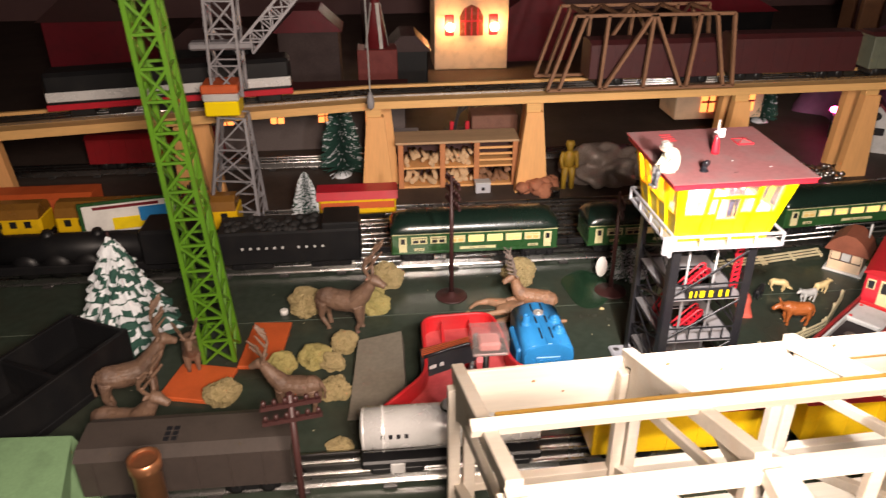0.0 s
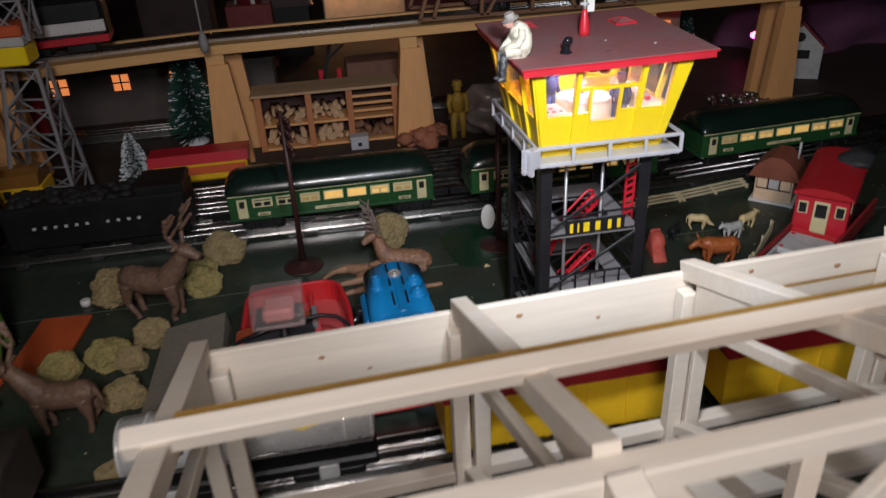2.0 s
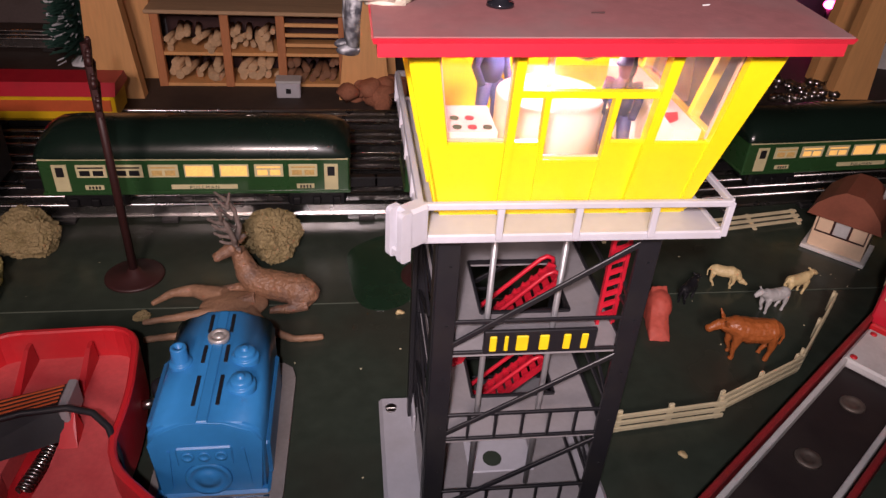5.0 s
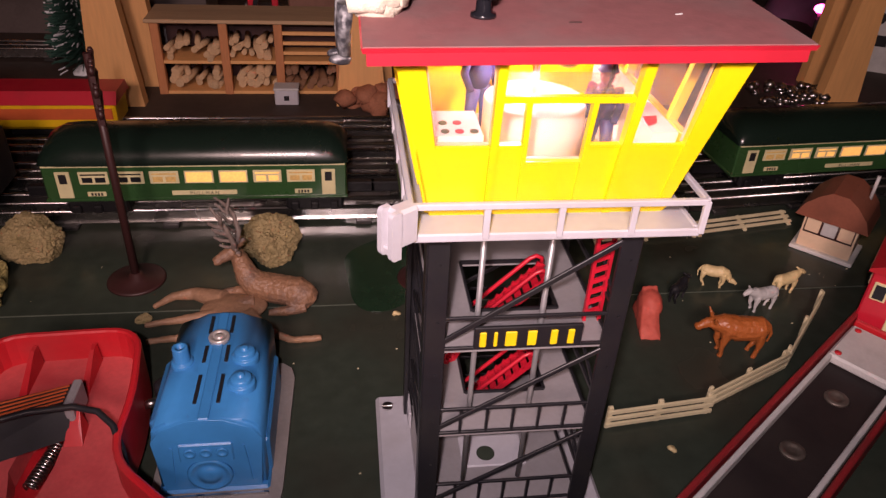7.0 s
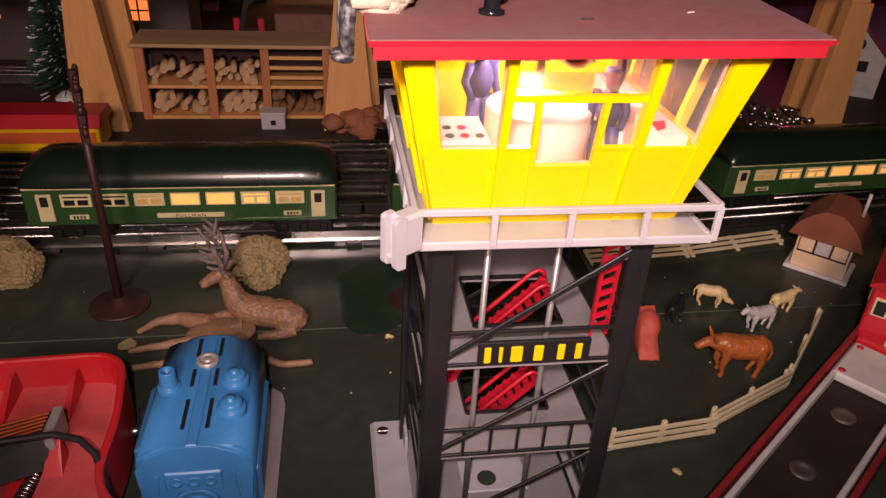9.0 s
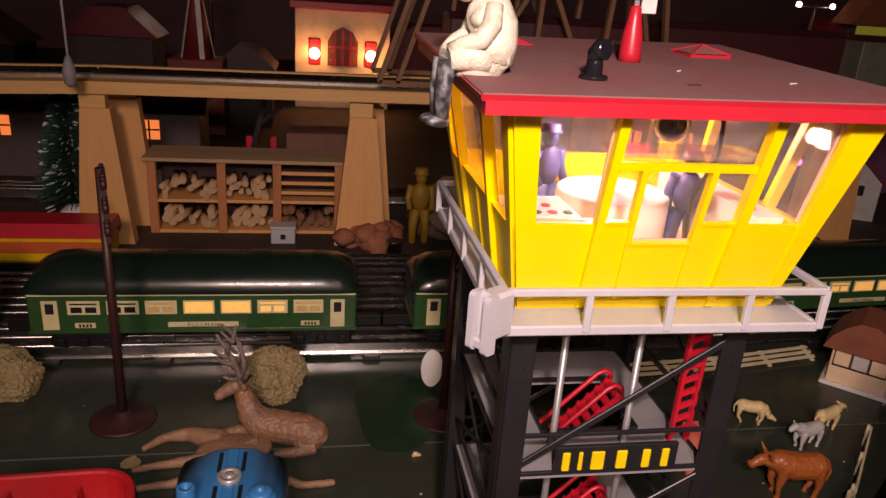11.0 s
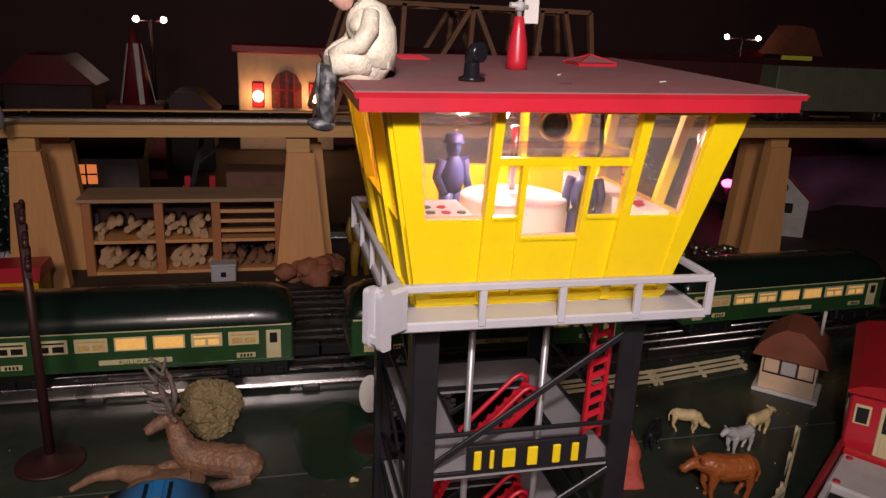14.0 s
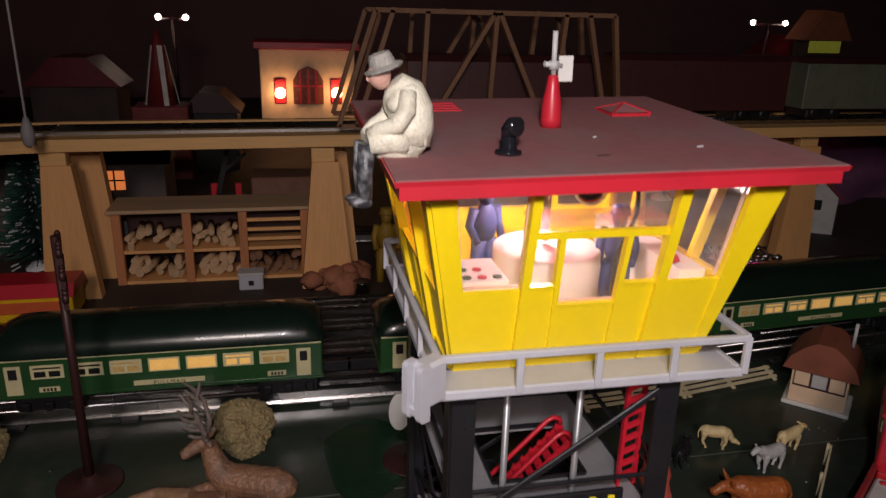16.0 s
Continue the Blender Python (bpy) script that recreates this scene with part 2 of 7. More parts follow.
def box(bm, x0, x1, y0, y1, z0, z1, bev=0.0, m=None):
    """A block with chamfered edges."""
    b = bev
    vs = {}
    for sx, x in ((0, x0), (1, x1)):
        for sy, y in ((0, y0), (1, y1)):
            for sz, z in ((0, z0), (1, z1)):
                dx, dy, dz = (b if s == 0 else -b for s in (sx, sy, sz))
                pts = ((x + dx, y + dy, z), (x + dx, y, z + dz), (x, y + dy, z + dz)) if b else ((x, y, z),) * 3
                made = []
                for i, p in enumerate(pts):
                    if b or i == 0:
                        q = Vector(p)
                        made.append(bm.verts.new(m @ q if m else q))
                    else:
                        made.append(made[0])
                vs[sx, sy, sz] = made
    g = lambda s, i: vs[s][i]

    def face(ids):
        try:
            bm.faces.new(ids)
        except ValueError:
            pass
    for s in (0, 1):
        quad = [(0, 0), (1, 0), (1, 1), (0, 1)]
        o = quad if s else quad[::-1]
        face([g((a, c, s), 0) for a, c in o])
        face([g((a, s, c), 1) for a, c in (o[::-1])])
        face([g((s, a, c), 2) for a, c in o])
    if b:
        for a in (0, 1):
            for c in (0, 1):
                face([g((0, a, c), 0), g((1, a, c), 0), g((1, a, c), 1), g((0, a, c), 1)][::1 if a == c else -1])
                face([g((a, 0, c), 2), g((a, 1, c), 2), g((a, 1, c), 0), g((a, 0, c), 0)][::1 if a == c else -1])
                face([g((a, c, 0), 1), g((a, c, 1), 1), g((a, c, 1), 2), g((a, c, 0), 2)][::1 if a == c else -1])
        for k, t in vs.items():
            face(t[::1 if sum(k) % 2 else -1])


def bar(bm, p, q, w, h, up=(0, 0, 1), bev=0.0):
    """A square bar from p to q, w wide and h high."""
    p, q = Vector(p), Vector(q)
    d = (q - p)
    n = d.length
    d.normalize()
    u = Vector(up)
    if abs(d.dot(u)) > 0.98:
        u = Vector((0, 1, 0))
    s = d.cross(u).normalized()
    u = s.cross(d)
    m = Matrix.Translation(p) @ Matrix((d, s, u)).transposed().to_4x4()
    box(bm, 0, n, -w / 2, w / 2, -h / 2, h / 2, bev, m)


def rod(bm, p, q, r0, r1=None, seg=10, caps=True):
    p, q = Vector(p), Vector(q)
    r1 = r0 if r1 is None else r1
    d = (q - p).normalized()
    a = d.orthogonal().normalized()
    b = d.cross(a)
    rings = []
    for c, r in ((p, r0), (q, r1)):
        rings.append([bm.verts.new(c + (a * math.cos(t) + b * math.sin(t)) * r) for t in (2 * math.pi * i / seg for i in range(seg))])
    for i in range(seg):
        j = (i + 1) % seg
        bm.faces.new((rings[0][i], rings[0][j], rings[1][j], rings[1][i])).smooth = True
    if caps:
        bm.faces.new(rings[0][::-1]), bm.faces.new(rings[1])


def pipe(bm, pts, r, seg=8):
    """A bent pipe through the points."""
    pts = [Vector(p) for p in pts]
    rings, a = [], None
    for i, p in enumerate(pts):
        d = (pts[min(i + 1, len(pts) - 1)] - pts[max(i - 1, 0)]).normalized()
        a = d.orthogonal().normalized() if a is None else (a - d * a.dot(d)).normalized()
        b = d.cross(a)
        rr = r[i] if isinstance(r, (list, tuple)) else r
        rings.append([bm.verts.new(p + (a * math.cos(t) + b * math.sin(t)) * rr) for t in (2 * math.pi * k / seg for k in range(seg))])
    for s, e in zip(rings, rings[1:]):
        for k in range(seg):
            j = (k + 1) % seg
            bm.faces.new((s[k], s[j], e[j], e[k])).smooth = True
    bm.faces.new(rings[0][::-1]), bm.faces.new(rings[-1])


def lathe(bm, profile, at=(0, 0, 0), seg=20):
    """A turned form: (radius, height) from below upwards."""
    at = Vector(at)
    rings = []
    for r, z in profile:
        rings.append([bm.verts.new(at + Vector((r * math.cos(t), r * math.sin(t), z))) for t in (2 * math.pi * i / seg for i in range(seg))])
    for s, e in zip(rings, rings[1:]):
        for i in range(seg):
            j = (i + 1) % seg
            bm.faces.new((s[i], s[j], e[j], e[i])).smooth = True
    bm.faces.new(rings[0][::-1]), bm.faces.new(rings[-1])


def ball(bm, c, r, sx=1, sy=1, sz=1, rough=0.0, freq=60, sub=2, rng=0, m=None):
    """A rounded lump, uneven where rough is set."""
    made = bmesh.ops.create_icosphere(bm, subdivisions=sub, radius=1.0)["verts"]
    for v in made:
        k = 1 + rough * noise.noise(v.co * freq * r + Vector((rng * 3.1, rng, 0.7)))
        p = Vector((v.co.x * r * sx * k, v.co.y * r * sy * k, v.co.z * r * sz * k))
        v.co = (m @ p if m else p) + Vector(c)
    for f in {f for v in made for f in v.link_faces}:
        f.smooth = True


def prism(bm, outline, y0, y1, m=None):
    """An outline in x and z, drawn out along y."""
    a = [bm.verts.new((m @ Vector((x, y0, z))) if m else (x, y0, z)) for x, z in outline]
    b = [bm.verts.new((m @ Vector((x, y1, z))) if m else (x, y1, z)) for x, z in outline]
    bm.faces.new(a), bm.faces.new(b[::-1])
    for i in range(len(a)):
        j = (i + 1) % len(a)
        bm.faces.new((a[j], a[i], b[i], b[j]))


def mesh(name, bm, material):
    bmesh.ops.recalc_face_normals(bm, faces=bm.faces[:])
    me = bpy.data.meshes.new(name)
    bm.to_mesh(me)
    bm.free()
    me.materials.append(material)
    return me


def part(name, bm, material, parent, label=""):
    ob = new(name, mesh(name, bm, material))
    ob.parent = parent
    if label:
        tagged(ob, label=label)
    return ob


def thing(name, label, category, x=0, y=0, z=0, turn=0, group="", kind=""):
    ob = new(name)
    ob.empty_display_size = 0.02
    ob.matrix_basis = pose(x, y, z, 0, 0, turn)
    return tagged(ob, label, category, group, kind)


def solid(name, bm, material, label="", category="", x=0, y=0, z=0, turn=0, group="", kind=""):
    ob = new(name, mesh(name, bm, material))
    ob.matrix_basis = pose(x, y, z, 0, 0, turn)
    return tagged(ob, label, category, group, kind)


B = bmesh.new


def blend(bm, voxel, passes=3, rough=0.0, freq=300):
    """Melts overlapping forms into one moulded skin."""
    bmesh.ops.recalc_face_normals(bm, faces=bm.faces[:])
    raw = bpy.data.meshes.new("raw")
    bm.to_mesh(raw)
    bm.free()
    ob = bpy.data.objects.new("raw", raw)
    scene.collection.objects.link(ob)
    joiner = ob.modifiers.new("join", "REMESH")
    joiner.mode, joiner.voxel_size = "VOXEL", voxel
    soft = ob.modifiers.new("soft", "SMOOTH")
    soft.iterations, soft.factor = passes, 0.5
    made = bpy.data.meshes.new_from_object(ob.evaluated_get(bpy.context.evaluated_depsgraph_get()))
    out = B()
    out.from_mesh(made)
    bpy.data.objects.remove(ob)
    bpy.data.meshes.remove(raw)
    bpy.data.meshes.remove(made)
    out.normal_update()
    for v in out.verts:
        v.co += v.normal * rough * (noise.noise(v.co * freq) + 0.6 * noise.noise(v.co * freq * 2.7))
    for f in out.faces:
        f.smooth = True
    return out


def frame_plate(bm, x0, x1, y0, y1, hx0, hx1, hy0, hy1, z0, z1):
    """A flat plate with a square hole."""
    ring = lambda a, b, c, d, z: [bm.verts.new(p) for p in ((a, c, z), (b, c, z), (b, d, z), (a, d, z))]
    ot, it, ob_, ib = ring(x0, x1, y0, y1, z1), ring(hx0, hx1, hy0, hy1, z1), ring(x0, x1, y0, y1, z0), ring(hx0, hx1, hy0, hy1, z0)
    for i in range(4):
        j = (i + 1) % 4
        bm.faces.new((ot[i], ot[j], it[j], it[i])), bm.faces.new((ob_[j], ob_[i], ib[i], ib[j]))
        bm.faces.new((ob_[i], ob_[j], ot[j], ot[i])), bm.faces.new((it[i], it[j], ib[j], ib[i]))


def wall_strip(bm, pts, t, z0, z1):
    """A standing wall of thickness t along a bent line."""
    pts = [Vector(p) for p in pts]
    rows = []
    for i, p in enumerate(pts):
        d = (pts[min(i + 1, len(pts) - 1)] - pts[max(i - 1, 0)]).normalized()
        n = Vector((-d.y, d.x)) * t / 2
        lo, hi = (z0, z1) if not isinstance(z1, (list, tuple)) else (z0, z1[i])
        b = t * 0.25
        rows.append([bm.verts.new(q) for q in ((p.x - n.x, p.y - n.y, lo), (p.x - n.x, p.y - n.y, hi - b), (p.x - n.x * 0.5, p.y - n.y * 0.5, hi), (p.x + n.x * 0.5, p.y + n.y * 0.5, hi), (p.x + n.x, p.y + n.y, hi - b), (p.x + n.x, p.y + n.y, lo))])
    for a, c in zip(rows, rows[1:]):
        for k in range(6):
            j = (k + 1) % 6
            bm.faces.new((a[k], a[j], c[j], c[k])).smooth = False
    bm.faces.new(rows[0]), bm.faces.new(rows[-1][::-1])


def round_line(pts, r, n=5):
    """A bent line with its corners rounded."""
    pts = [Vector(p) for p in pts]
    out = [pts[0]]
    for a, p, c in zip(pts, pts[1:], pts[2:]):
        u, v = (a - p), (c - p)
        k = min(r, u.length * 0.45, v.length * 0.45)
        s, e = p + u.normalized() * k, p + v.normalized() * k
        out += [s.lerp(p, t).lerp(p.lerp(e, t), t) for t in (i / n for i in range(n + 1))]
    return out + [pts[-1]]


# ---- the room and the layout table ----
def structure(name, bm, material, label, category):
    return solid(name, bm, material, label, category, kind="structure")


bm = B(); box(bm, -2.2, 3.4, -0.15, 3.2, -0.04, 0.0); structure("ground", bm, GREEN_BOARD, "dark green painted layout board with scuffs", "ground")
bm = B(); box(bm, -2.2, 3.4, 1.115, 3.2, 0.0005, 0.004); structure("back_ground", bm, DARK_FLOOR, "dark brown board under the rear tracks", "ground")
bm = B(); box(bm, -4, 5, -3, 4, -0.95, -0.9); structure("floor", bm, DARK_FLOOR, "dark room floor under the table", "floor")
bm = B(); box(bm, -4, 5, 3.2, 3.3, -0.9, 1.7); structure("wall_north", bm, WALL, "dim mauve-grey wall behind the layout", "wall")
bm = B(); box(bm, -4, 5, -3.1, -3, -0.9, 1.7); structure("wall_south", bm, WALL, "dim mauve-grey wall of the room", "wall")
bm = B(); box(bm, -4.1, -4, -3, 3.2, -0.9, 1.7); structure("wall_west", bm, WALL, "dim mauve-grey wall of the room", "wall")
bm = B(); box(bm, 5, 5.1, -3, 3.2, -0.9, 1.7); structure("wall_east", bm, WALL, "dim mauve-grey wall of the room", "wall")
bm = B(); box(bm, -4.1, 5.1, -3.1, 3.3, 1.7, 1.75); structure("ceiling", bm, WALL, "dark ceiling of the room", "ceiling")
bm = B()
bar(bm, (-1.2, 0.853, 0.0003), (1.9, 0.858, 0.0003), 0.0007, 0.0008)
structure("board_seam", bm, SEAM, "pale seam between two board sheets", "seam")


bm = B()
edge = [(0.400 + (0.035 + 0.004 * math.sin(3 * t + 1)) * math.cos(t), 0.898 + (0.052 + 0.006 * math.sin(2 * t)) * math.sin(t)) for t in (6.2832 * k / 40 for k in range(40))]
low, high = [bm.verts.new((x, y, 0.0004)) for x, y in edge], [bm.verts.new((x, y, 0.0009)) for x, y in edge]
bm.faces.new(high)
for k in range(40):
    bm.faces.new((low[k], low[(k + 1) % 40], high[(k + 1) % 40], high[k]))
structure("board_patch", bm, GLOSS_PATCH, "glossy dark green patch on the board", "patch")
bm = B()
rng = random.Random(21)
for k in range(90):
    ball(bm, (rng.uniform(-0.2, 1.0), rng.uniform(0.62, 0.95), 0.0003), rng.uniform(0.0003, 0.0008), 1.2, 1, 0.6, 0.6, 400, 1, k)
solid("board_crumbs", bm, FENCE, "pale crumbs of dirt scattered on the board", "debris", kind="stuff")
for x, y in ((0.4054, 0.8405), (0.569, 0.6935)):
    bm = B(); ball(bm, (0, 0, 0.0016), 0.0026, 1.2, 0.9, 0.8, 0.8, 300, 2, x)
    solid("pale_crumb", bm, CREAM_RUBBER, "pale crumb of plaster on the green board", "debris", x, y, 0)


# ---- the yellow control tower ----
TX, TY = 0.449, 0.689
tower = thing("control_tower", "yellow toy control tower on black lattice legs with a lit cabin", "control tower", TX, TY, 0)
LX, LY, LB = 0.0405, 0.044, 0.052
BEAMS = (0.1515, 0.1345, 0.0967, 0.0810, 0.0435, 0.0280)
for sx in (-1, 1):
    for sy in (-1, 1):
        bm = B()
        x, y = sx * LX, LB if sy > 0 else -LY
        box(bm, x - 0.0046, x + 0.0046, y - 0.0012, y + 0.0012, 0.004, 0.2015, 0.0004)
        box(bm, min(x + sx * 0.0026, x + sx * 0.0049), max(x + sx * 0.0026, x + sx * 0.0049), min(y - sy * 0.0012, y - sy * 0.0095), max(y - sy * 0.0012, y - sy * 0.0095), 0.004, 0.2015)
        for k in range(6):
            rod(bm, (x + 0.001, y - sy * -0.0012, 0.03 + k * 0.03), (x + 0.001, y + sy * 0.0018, 0.03 + k * 0.03), 0.0007, seg=6)
        part("leg", bm, BLACK, tower)
for sy in (-1, 1):
    y = LB if sy > 0 else -LY
    for z in BEAMS + (0.1985,):
        bm = B(); bar(bm, (-LX, y, z), (LX, y, z), 0.0014, 0.0018, bev=0.0003); part("beam", bm, BLACK, tower)
    for k, (z0, z1) in enumerate(((0.1365, 0.1920), (0.0830, 0.1330), (0.0300, 0.0795))):
        bm = B(); bar(bm, (-LX, y - 0.0004, z0), (LX, y - 0.0004, z1), 0.0014, 0.0026, bev=0.0003); part("brace", bm, BLACK, tower)
    for z0, z1 in ((0.0810, 0.0967), (0.0280, 0.0435)):
        for i in range(5):
            bm = B(); x = -LX + 0.0145 + i * 0.0128
            bar(bm, (x, y, z0), (x, y, z1), 0.0012, 0.0014); part("baluster", bm, BLACK, tower)
for sx in (-1, 1):
    x = sx * LX
    for z in BEAMS:
        bm = B(); bar(bm, (x, -LY, z), (x, LB, z), 0.0014, 0.0018); part("beam", bm, BLACK, tower)
    for z0, z1 in ((0.1515, 0.2000), (0.0967, 0.1345), (0.0435, 0.0810)):
        for a, c in ((-LY, LB), (LB, -LY)):
            bm = B(); bar(bm, (x, a, z0), (x, c, z1), 0.0012, 0.0018); part("brace", bm, BLACK, tower)
# base, landings and stairs
bm = B(); box(bm, -0.046, 0.046, -0.056, 0.056, 0, 0.005, 0.0008); part("base_plate", bm, GREY_DARK, tower, "dusty grey base plate")
for sx, y0, y1 in ((-1, -0.030, 0.0610), (1, -0.045, 0.040)):
    bm = B(); box(bm, sx * 0.0515 - 0.0112, sx * 0.0515 + 0.0112, y0, y1, 0, 0.0058, 0.0022)
    foot = part("mounting_foot", bm, GREY, tower, "light grey moulded mounting foot")
    bm = B(); rod(bm, (sx * 0.0553, y1 - 0.011, 0.0058), (sx * 0.0553, y1 - 0.011, 0.0068), 0.0035, seg=14)
    bar(bm, (sx * 0.0553 - 0.003, y1 - 0.011, 0.0069), (sx * 0.0553 + 0.003, y1 - 0.011, 0.0069), 0.0007, 0.0006)
    part("screw", bm, STEEL, foot, "slotted steel screw")
    bm = B(); box(bm, sx * 0.0425 - 0.001, sx * 0.0425 + 0.001, y1 - 0.03, y1 - 0.01, 0.005, 0.018, 0.0005); part("rib", bm, GREY, foot)
bm = B()
box(bm, -0.0175, 0.0185, -0.0205, 0.0020, 0.0262, 0.0277, 0.0006)
plate = part("hatch_plate", bm, GREY, tower, "pale grey plate with a round hole")
bm = B(); rod(bm, (-0.0035, -0.012, 0.0277), (-0.0035, -0.012, 0.0281), 0.0052, seg=24); part("hole", bm, GREEN_BOARD, plate, "dark green round hole")


def landing(z):
    bm = B()
    hx0, hx1, hy0, hy1 = -0.0195, 0.0225, -0.0175, 0.0235
    frame_plate(bm, -LX, LX, -LY, LB, hx0, hx1, hy0, hy1, z, z + 0.002)
    p = part("landing", bm, GREY_DARK, tower, "dusty grey landing with a stair hatch")
    bm = B()
    for a, c in (((hx0, hy0), (hx1, hy0)), ((hx1, hy0), (hx1, hy1)), ((hx1, hy1), (hx0, hy1)), ((hx0, hy1), (hx0, hy0))):
        bar(bm, (*a, z + 0.0025), (*c, z + 0.0025), 0.0012, 0.002)
    part("hatch_edge", bm, BLACK, p)


def stair(x0, y0, z0, x1, y1, z1, w):
    p, q = Vector((x0, y0, z0)), Vector((x1, y1, z1))
    d = q - p
    run = d.normalized()
    side = Vector((-d.y, d.x, 0)).normalized() * w / 2
    up = Vector((0, 0, 1))
    flight = part("stair", B(), STAIR_RED, tower, "red moulded open-tread stair")
    lift = run.cross(side).normalized()
    lift = lift if lift.z > 0 else -lift
    for s in (-1, 1):
        bm = B()
        bar(bm, p + side * s, q + side * s, 0.0013, 0.0030)
        for k in range(9):
            c = p + d * ((k + 0.4) / 9) + side * s + lift * 0.0014
            bar(bm, c, c + run * 0.0022 + lift * 0.0010, 0.0013, 0.0011)
        part("stringer", bm, STAIR_RED, flight)
        bm = B()
        h = 0.0074
        loop = [p + lift * 0.001, p + run * 0.0005 + lift * h * 0.55, p + run * 0.0025 + lift * h * 0.92, p + run * 0.005 + lift * h,
                q - run * 0.003 + lift * h, q + run * 0.0004 + lift * h * 0.85, q + run * 0.0016 + lift * h * 0.45, q + lift * 0.001]
        pipe(bm, [c + side * s for c in loop], 0.00115, 8)
        part("banister", bm, STAIR_RED, flight)
    n = 9
    for k in range(n):
        c = p + d * ((k + 0.5) / n) + up * 0.0005
        bm = B(); bar(bm, c - side, c + side, 0.0036, 0.0011); part("tread", bm, STAIR_RED, flight)


for z in (0.1322, 0.0787):
    landing(z)
stair(-0.0140, 0.0030, 0.1070, 0.0210, 0.0030, 0.1425, 0.013)
stair(-0.0140, 0.0030, 0.0535, 0.0210, 0.0030, 0.0890, 0.013)
stair(-0.026, 0.012, 0.0790, -0.012, 0.018, 0.1010, 0.010)
bm = B(); box(bm, -LX, LX, -LY, LB, 0.0243, 0.0262); part("landing", bm, GREY_DARK, tower, "dusty grey lowest landing")
bm = B()
for s in (-1, 1):
    bar(bm, (0.0365 + s * 0.0036, -0.027, 0.1344), (0.0350 + s * 0.0036, -0.031, 0.2015), 0.0015, 0.0022)
for k in range(10):
    z = 0.1385 + k * 0.0062
    x, y = 0.0365 - (z - 0.1344) / 0.067 * 0.0015, -0.027 - (z - 0.1344) / 0.067 * 0.004
    bar(bm, (x - 0.004, y, z), (x + 0.004, y, z + 0.003), 0.0015, 0.002)
part("ladder", bm, STAIR_RED, tower, "red moulded ladder up to the deck")
ROD_GREY = mat("satin_grey_rod", (0.36, 0.36, 0.37), 0.4, metal=0.5, vary=0.1)
for x in (-0.019, 0.0115):
    bm = B(); rod(bm, (x, -0.029, 0.028), (x, -0.029, 0.202), 0.0014, seg=10); part("guide_rod", bm, ROD_GREY, tower, "thin pale grey rod")
# sign with six plain yellow shapes in place of its word
bm = B(); box(bm, -0.0232, 0.0262, -LY - 0.0016, -LY + 0.0004, 0.1345, 0.1468, 0.0004); sign = part("sign_board", bm, BLACK, tower, "black sign board with yellow raised shapes")
for i, w in enumerate((0.0030, 0.0017, 0.0052, 0.0042, 0.0032, 0.0030)):
    x = (-0.0192, -0.0135, -0.0066, 0.0030, 0.0130, 0.0208)[i]
    bm = B(); box(bm, x - w / 2, x + w / 2, -LY - 0.0027, -LY - 0.0015, 0.1367, 0.1448, 0.0004); part("sign_shape", bm, SIGN_YELLOW, sign, "raised yellow shape")

# deck and railing
D0, D1, E0, E1 = -0.0540, 0.0595, -0.0608, 0.0685
bm = B(); box(bm, D0, D1, E0, E1, 0.2022, 0.2046, 0.0006); part("deck", bm, GREY, tower, "light grey deck plate")
for q in ((D0, D1, E0 - 0.0004, E0 + 0.002), (D0, D1, E1 - 0.002, E1 + 0.0004), (D0 - 0.0004, D0 + 0.002, E0 + 0.002, E1 - 0.002), (D1 - 0.002, D1 + 0.0004, E0 + 0.002, E1 - 0.002)):
    bm = B(); box(bm, *q, 0.2016, 0.2053, 0.0006); part("deck_edge", bm, GREY, tower)
RZ = 0.2184
for a, c in (((D0, E0), (D1, E0)), ((D1, E0), (D1, E1)), ((D1, E1), (D0, E1)), ((D0, E1), (D0, E0))):
    bm = B(); bar(bm, (*a, RZ - 0.0012), (*c, RZ - 0.0012), 0.0024, 0.0026, bev=0.0004); part("handrail", bm, GREY, tower)
for i in range(5):
    x = D0 + (D1 - D0) * i / 4
    for y in (E0, E1):
        bm = B(); box(bm, x - 0.0013, x + 0.0013, y - 0.0010, y + 0.0010, 0.203, RZ - 0.001, 0.0003); part("rail_post", bm, GREY, tower)
for i in range(1, 4):
    y = E0 + (E1 - E0) * i / 4
    for x in (D0, D1):
        bm = B(); box(bm, x - 0.0010, x + 0.0010, y - 0.0013, y + 0.0013, 0.203, RZ - 0.001, 0.0003); part("rail_post", bm, GREY, tower)
bm = B()
m = Matrix.Translation((D0 - 0.002, E0 - 0.001, 0)) @ pose(0, 0, 0, 0, 0, 35)
box(bm, -0.0065, 0.004, -0.0036, 0.0036, 0.2030, RZ + 0.0004, 0.0012, m)
for s in (-1, 1):
    rim = round_line([(-0.0095, RZ - 0.006), (-0.0095, RZ + 0.0008), (-0.0050, RZ + 0.0008)], 0.0022)
    rim = round_line([(-0.0050, 0.1995), (-0.0095, 0.1995), (-0.0095, RZ - 0.006)], 0.0026) + rim[1:]
    prism(bm, [(p.x, p.y) for p in rim], s * 0.0031 - 0.0012, s * 0.0031 + 0.0012, m)
box(bm, -0.0088, -0.0050, -0.0022, 0.0022, 0.2005, 0.2040, 0.0006, m)
part("corner_bracket", bm, GREY, tower, "light grey grooved corner bracket")

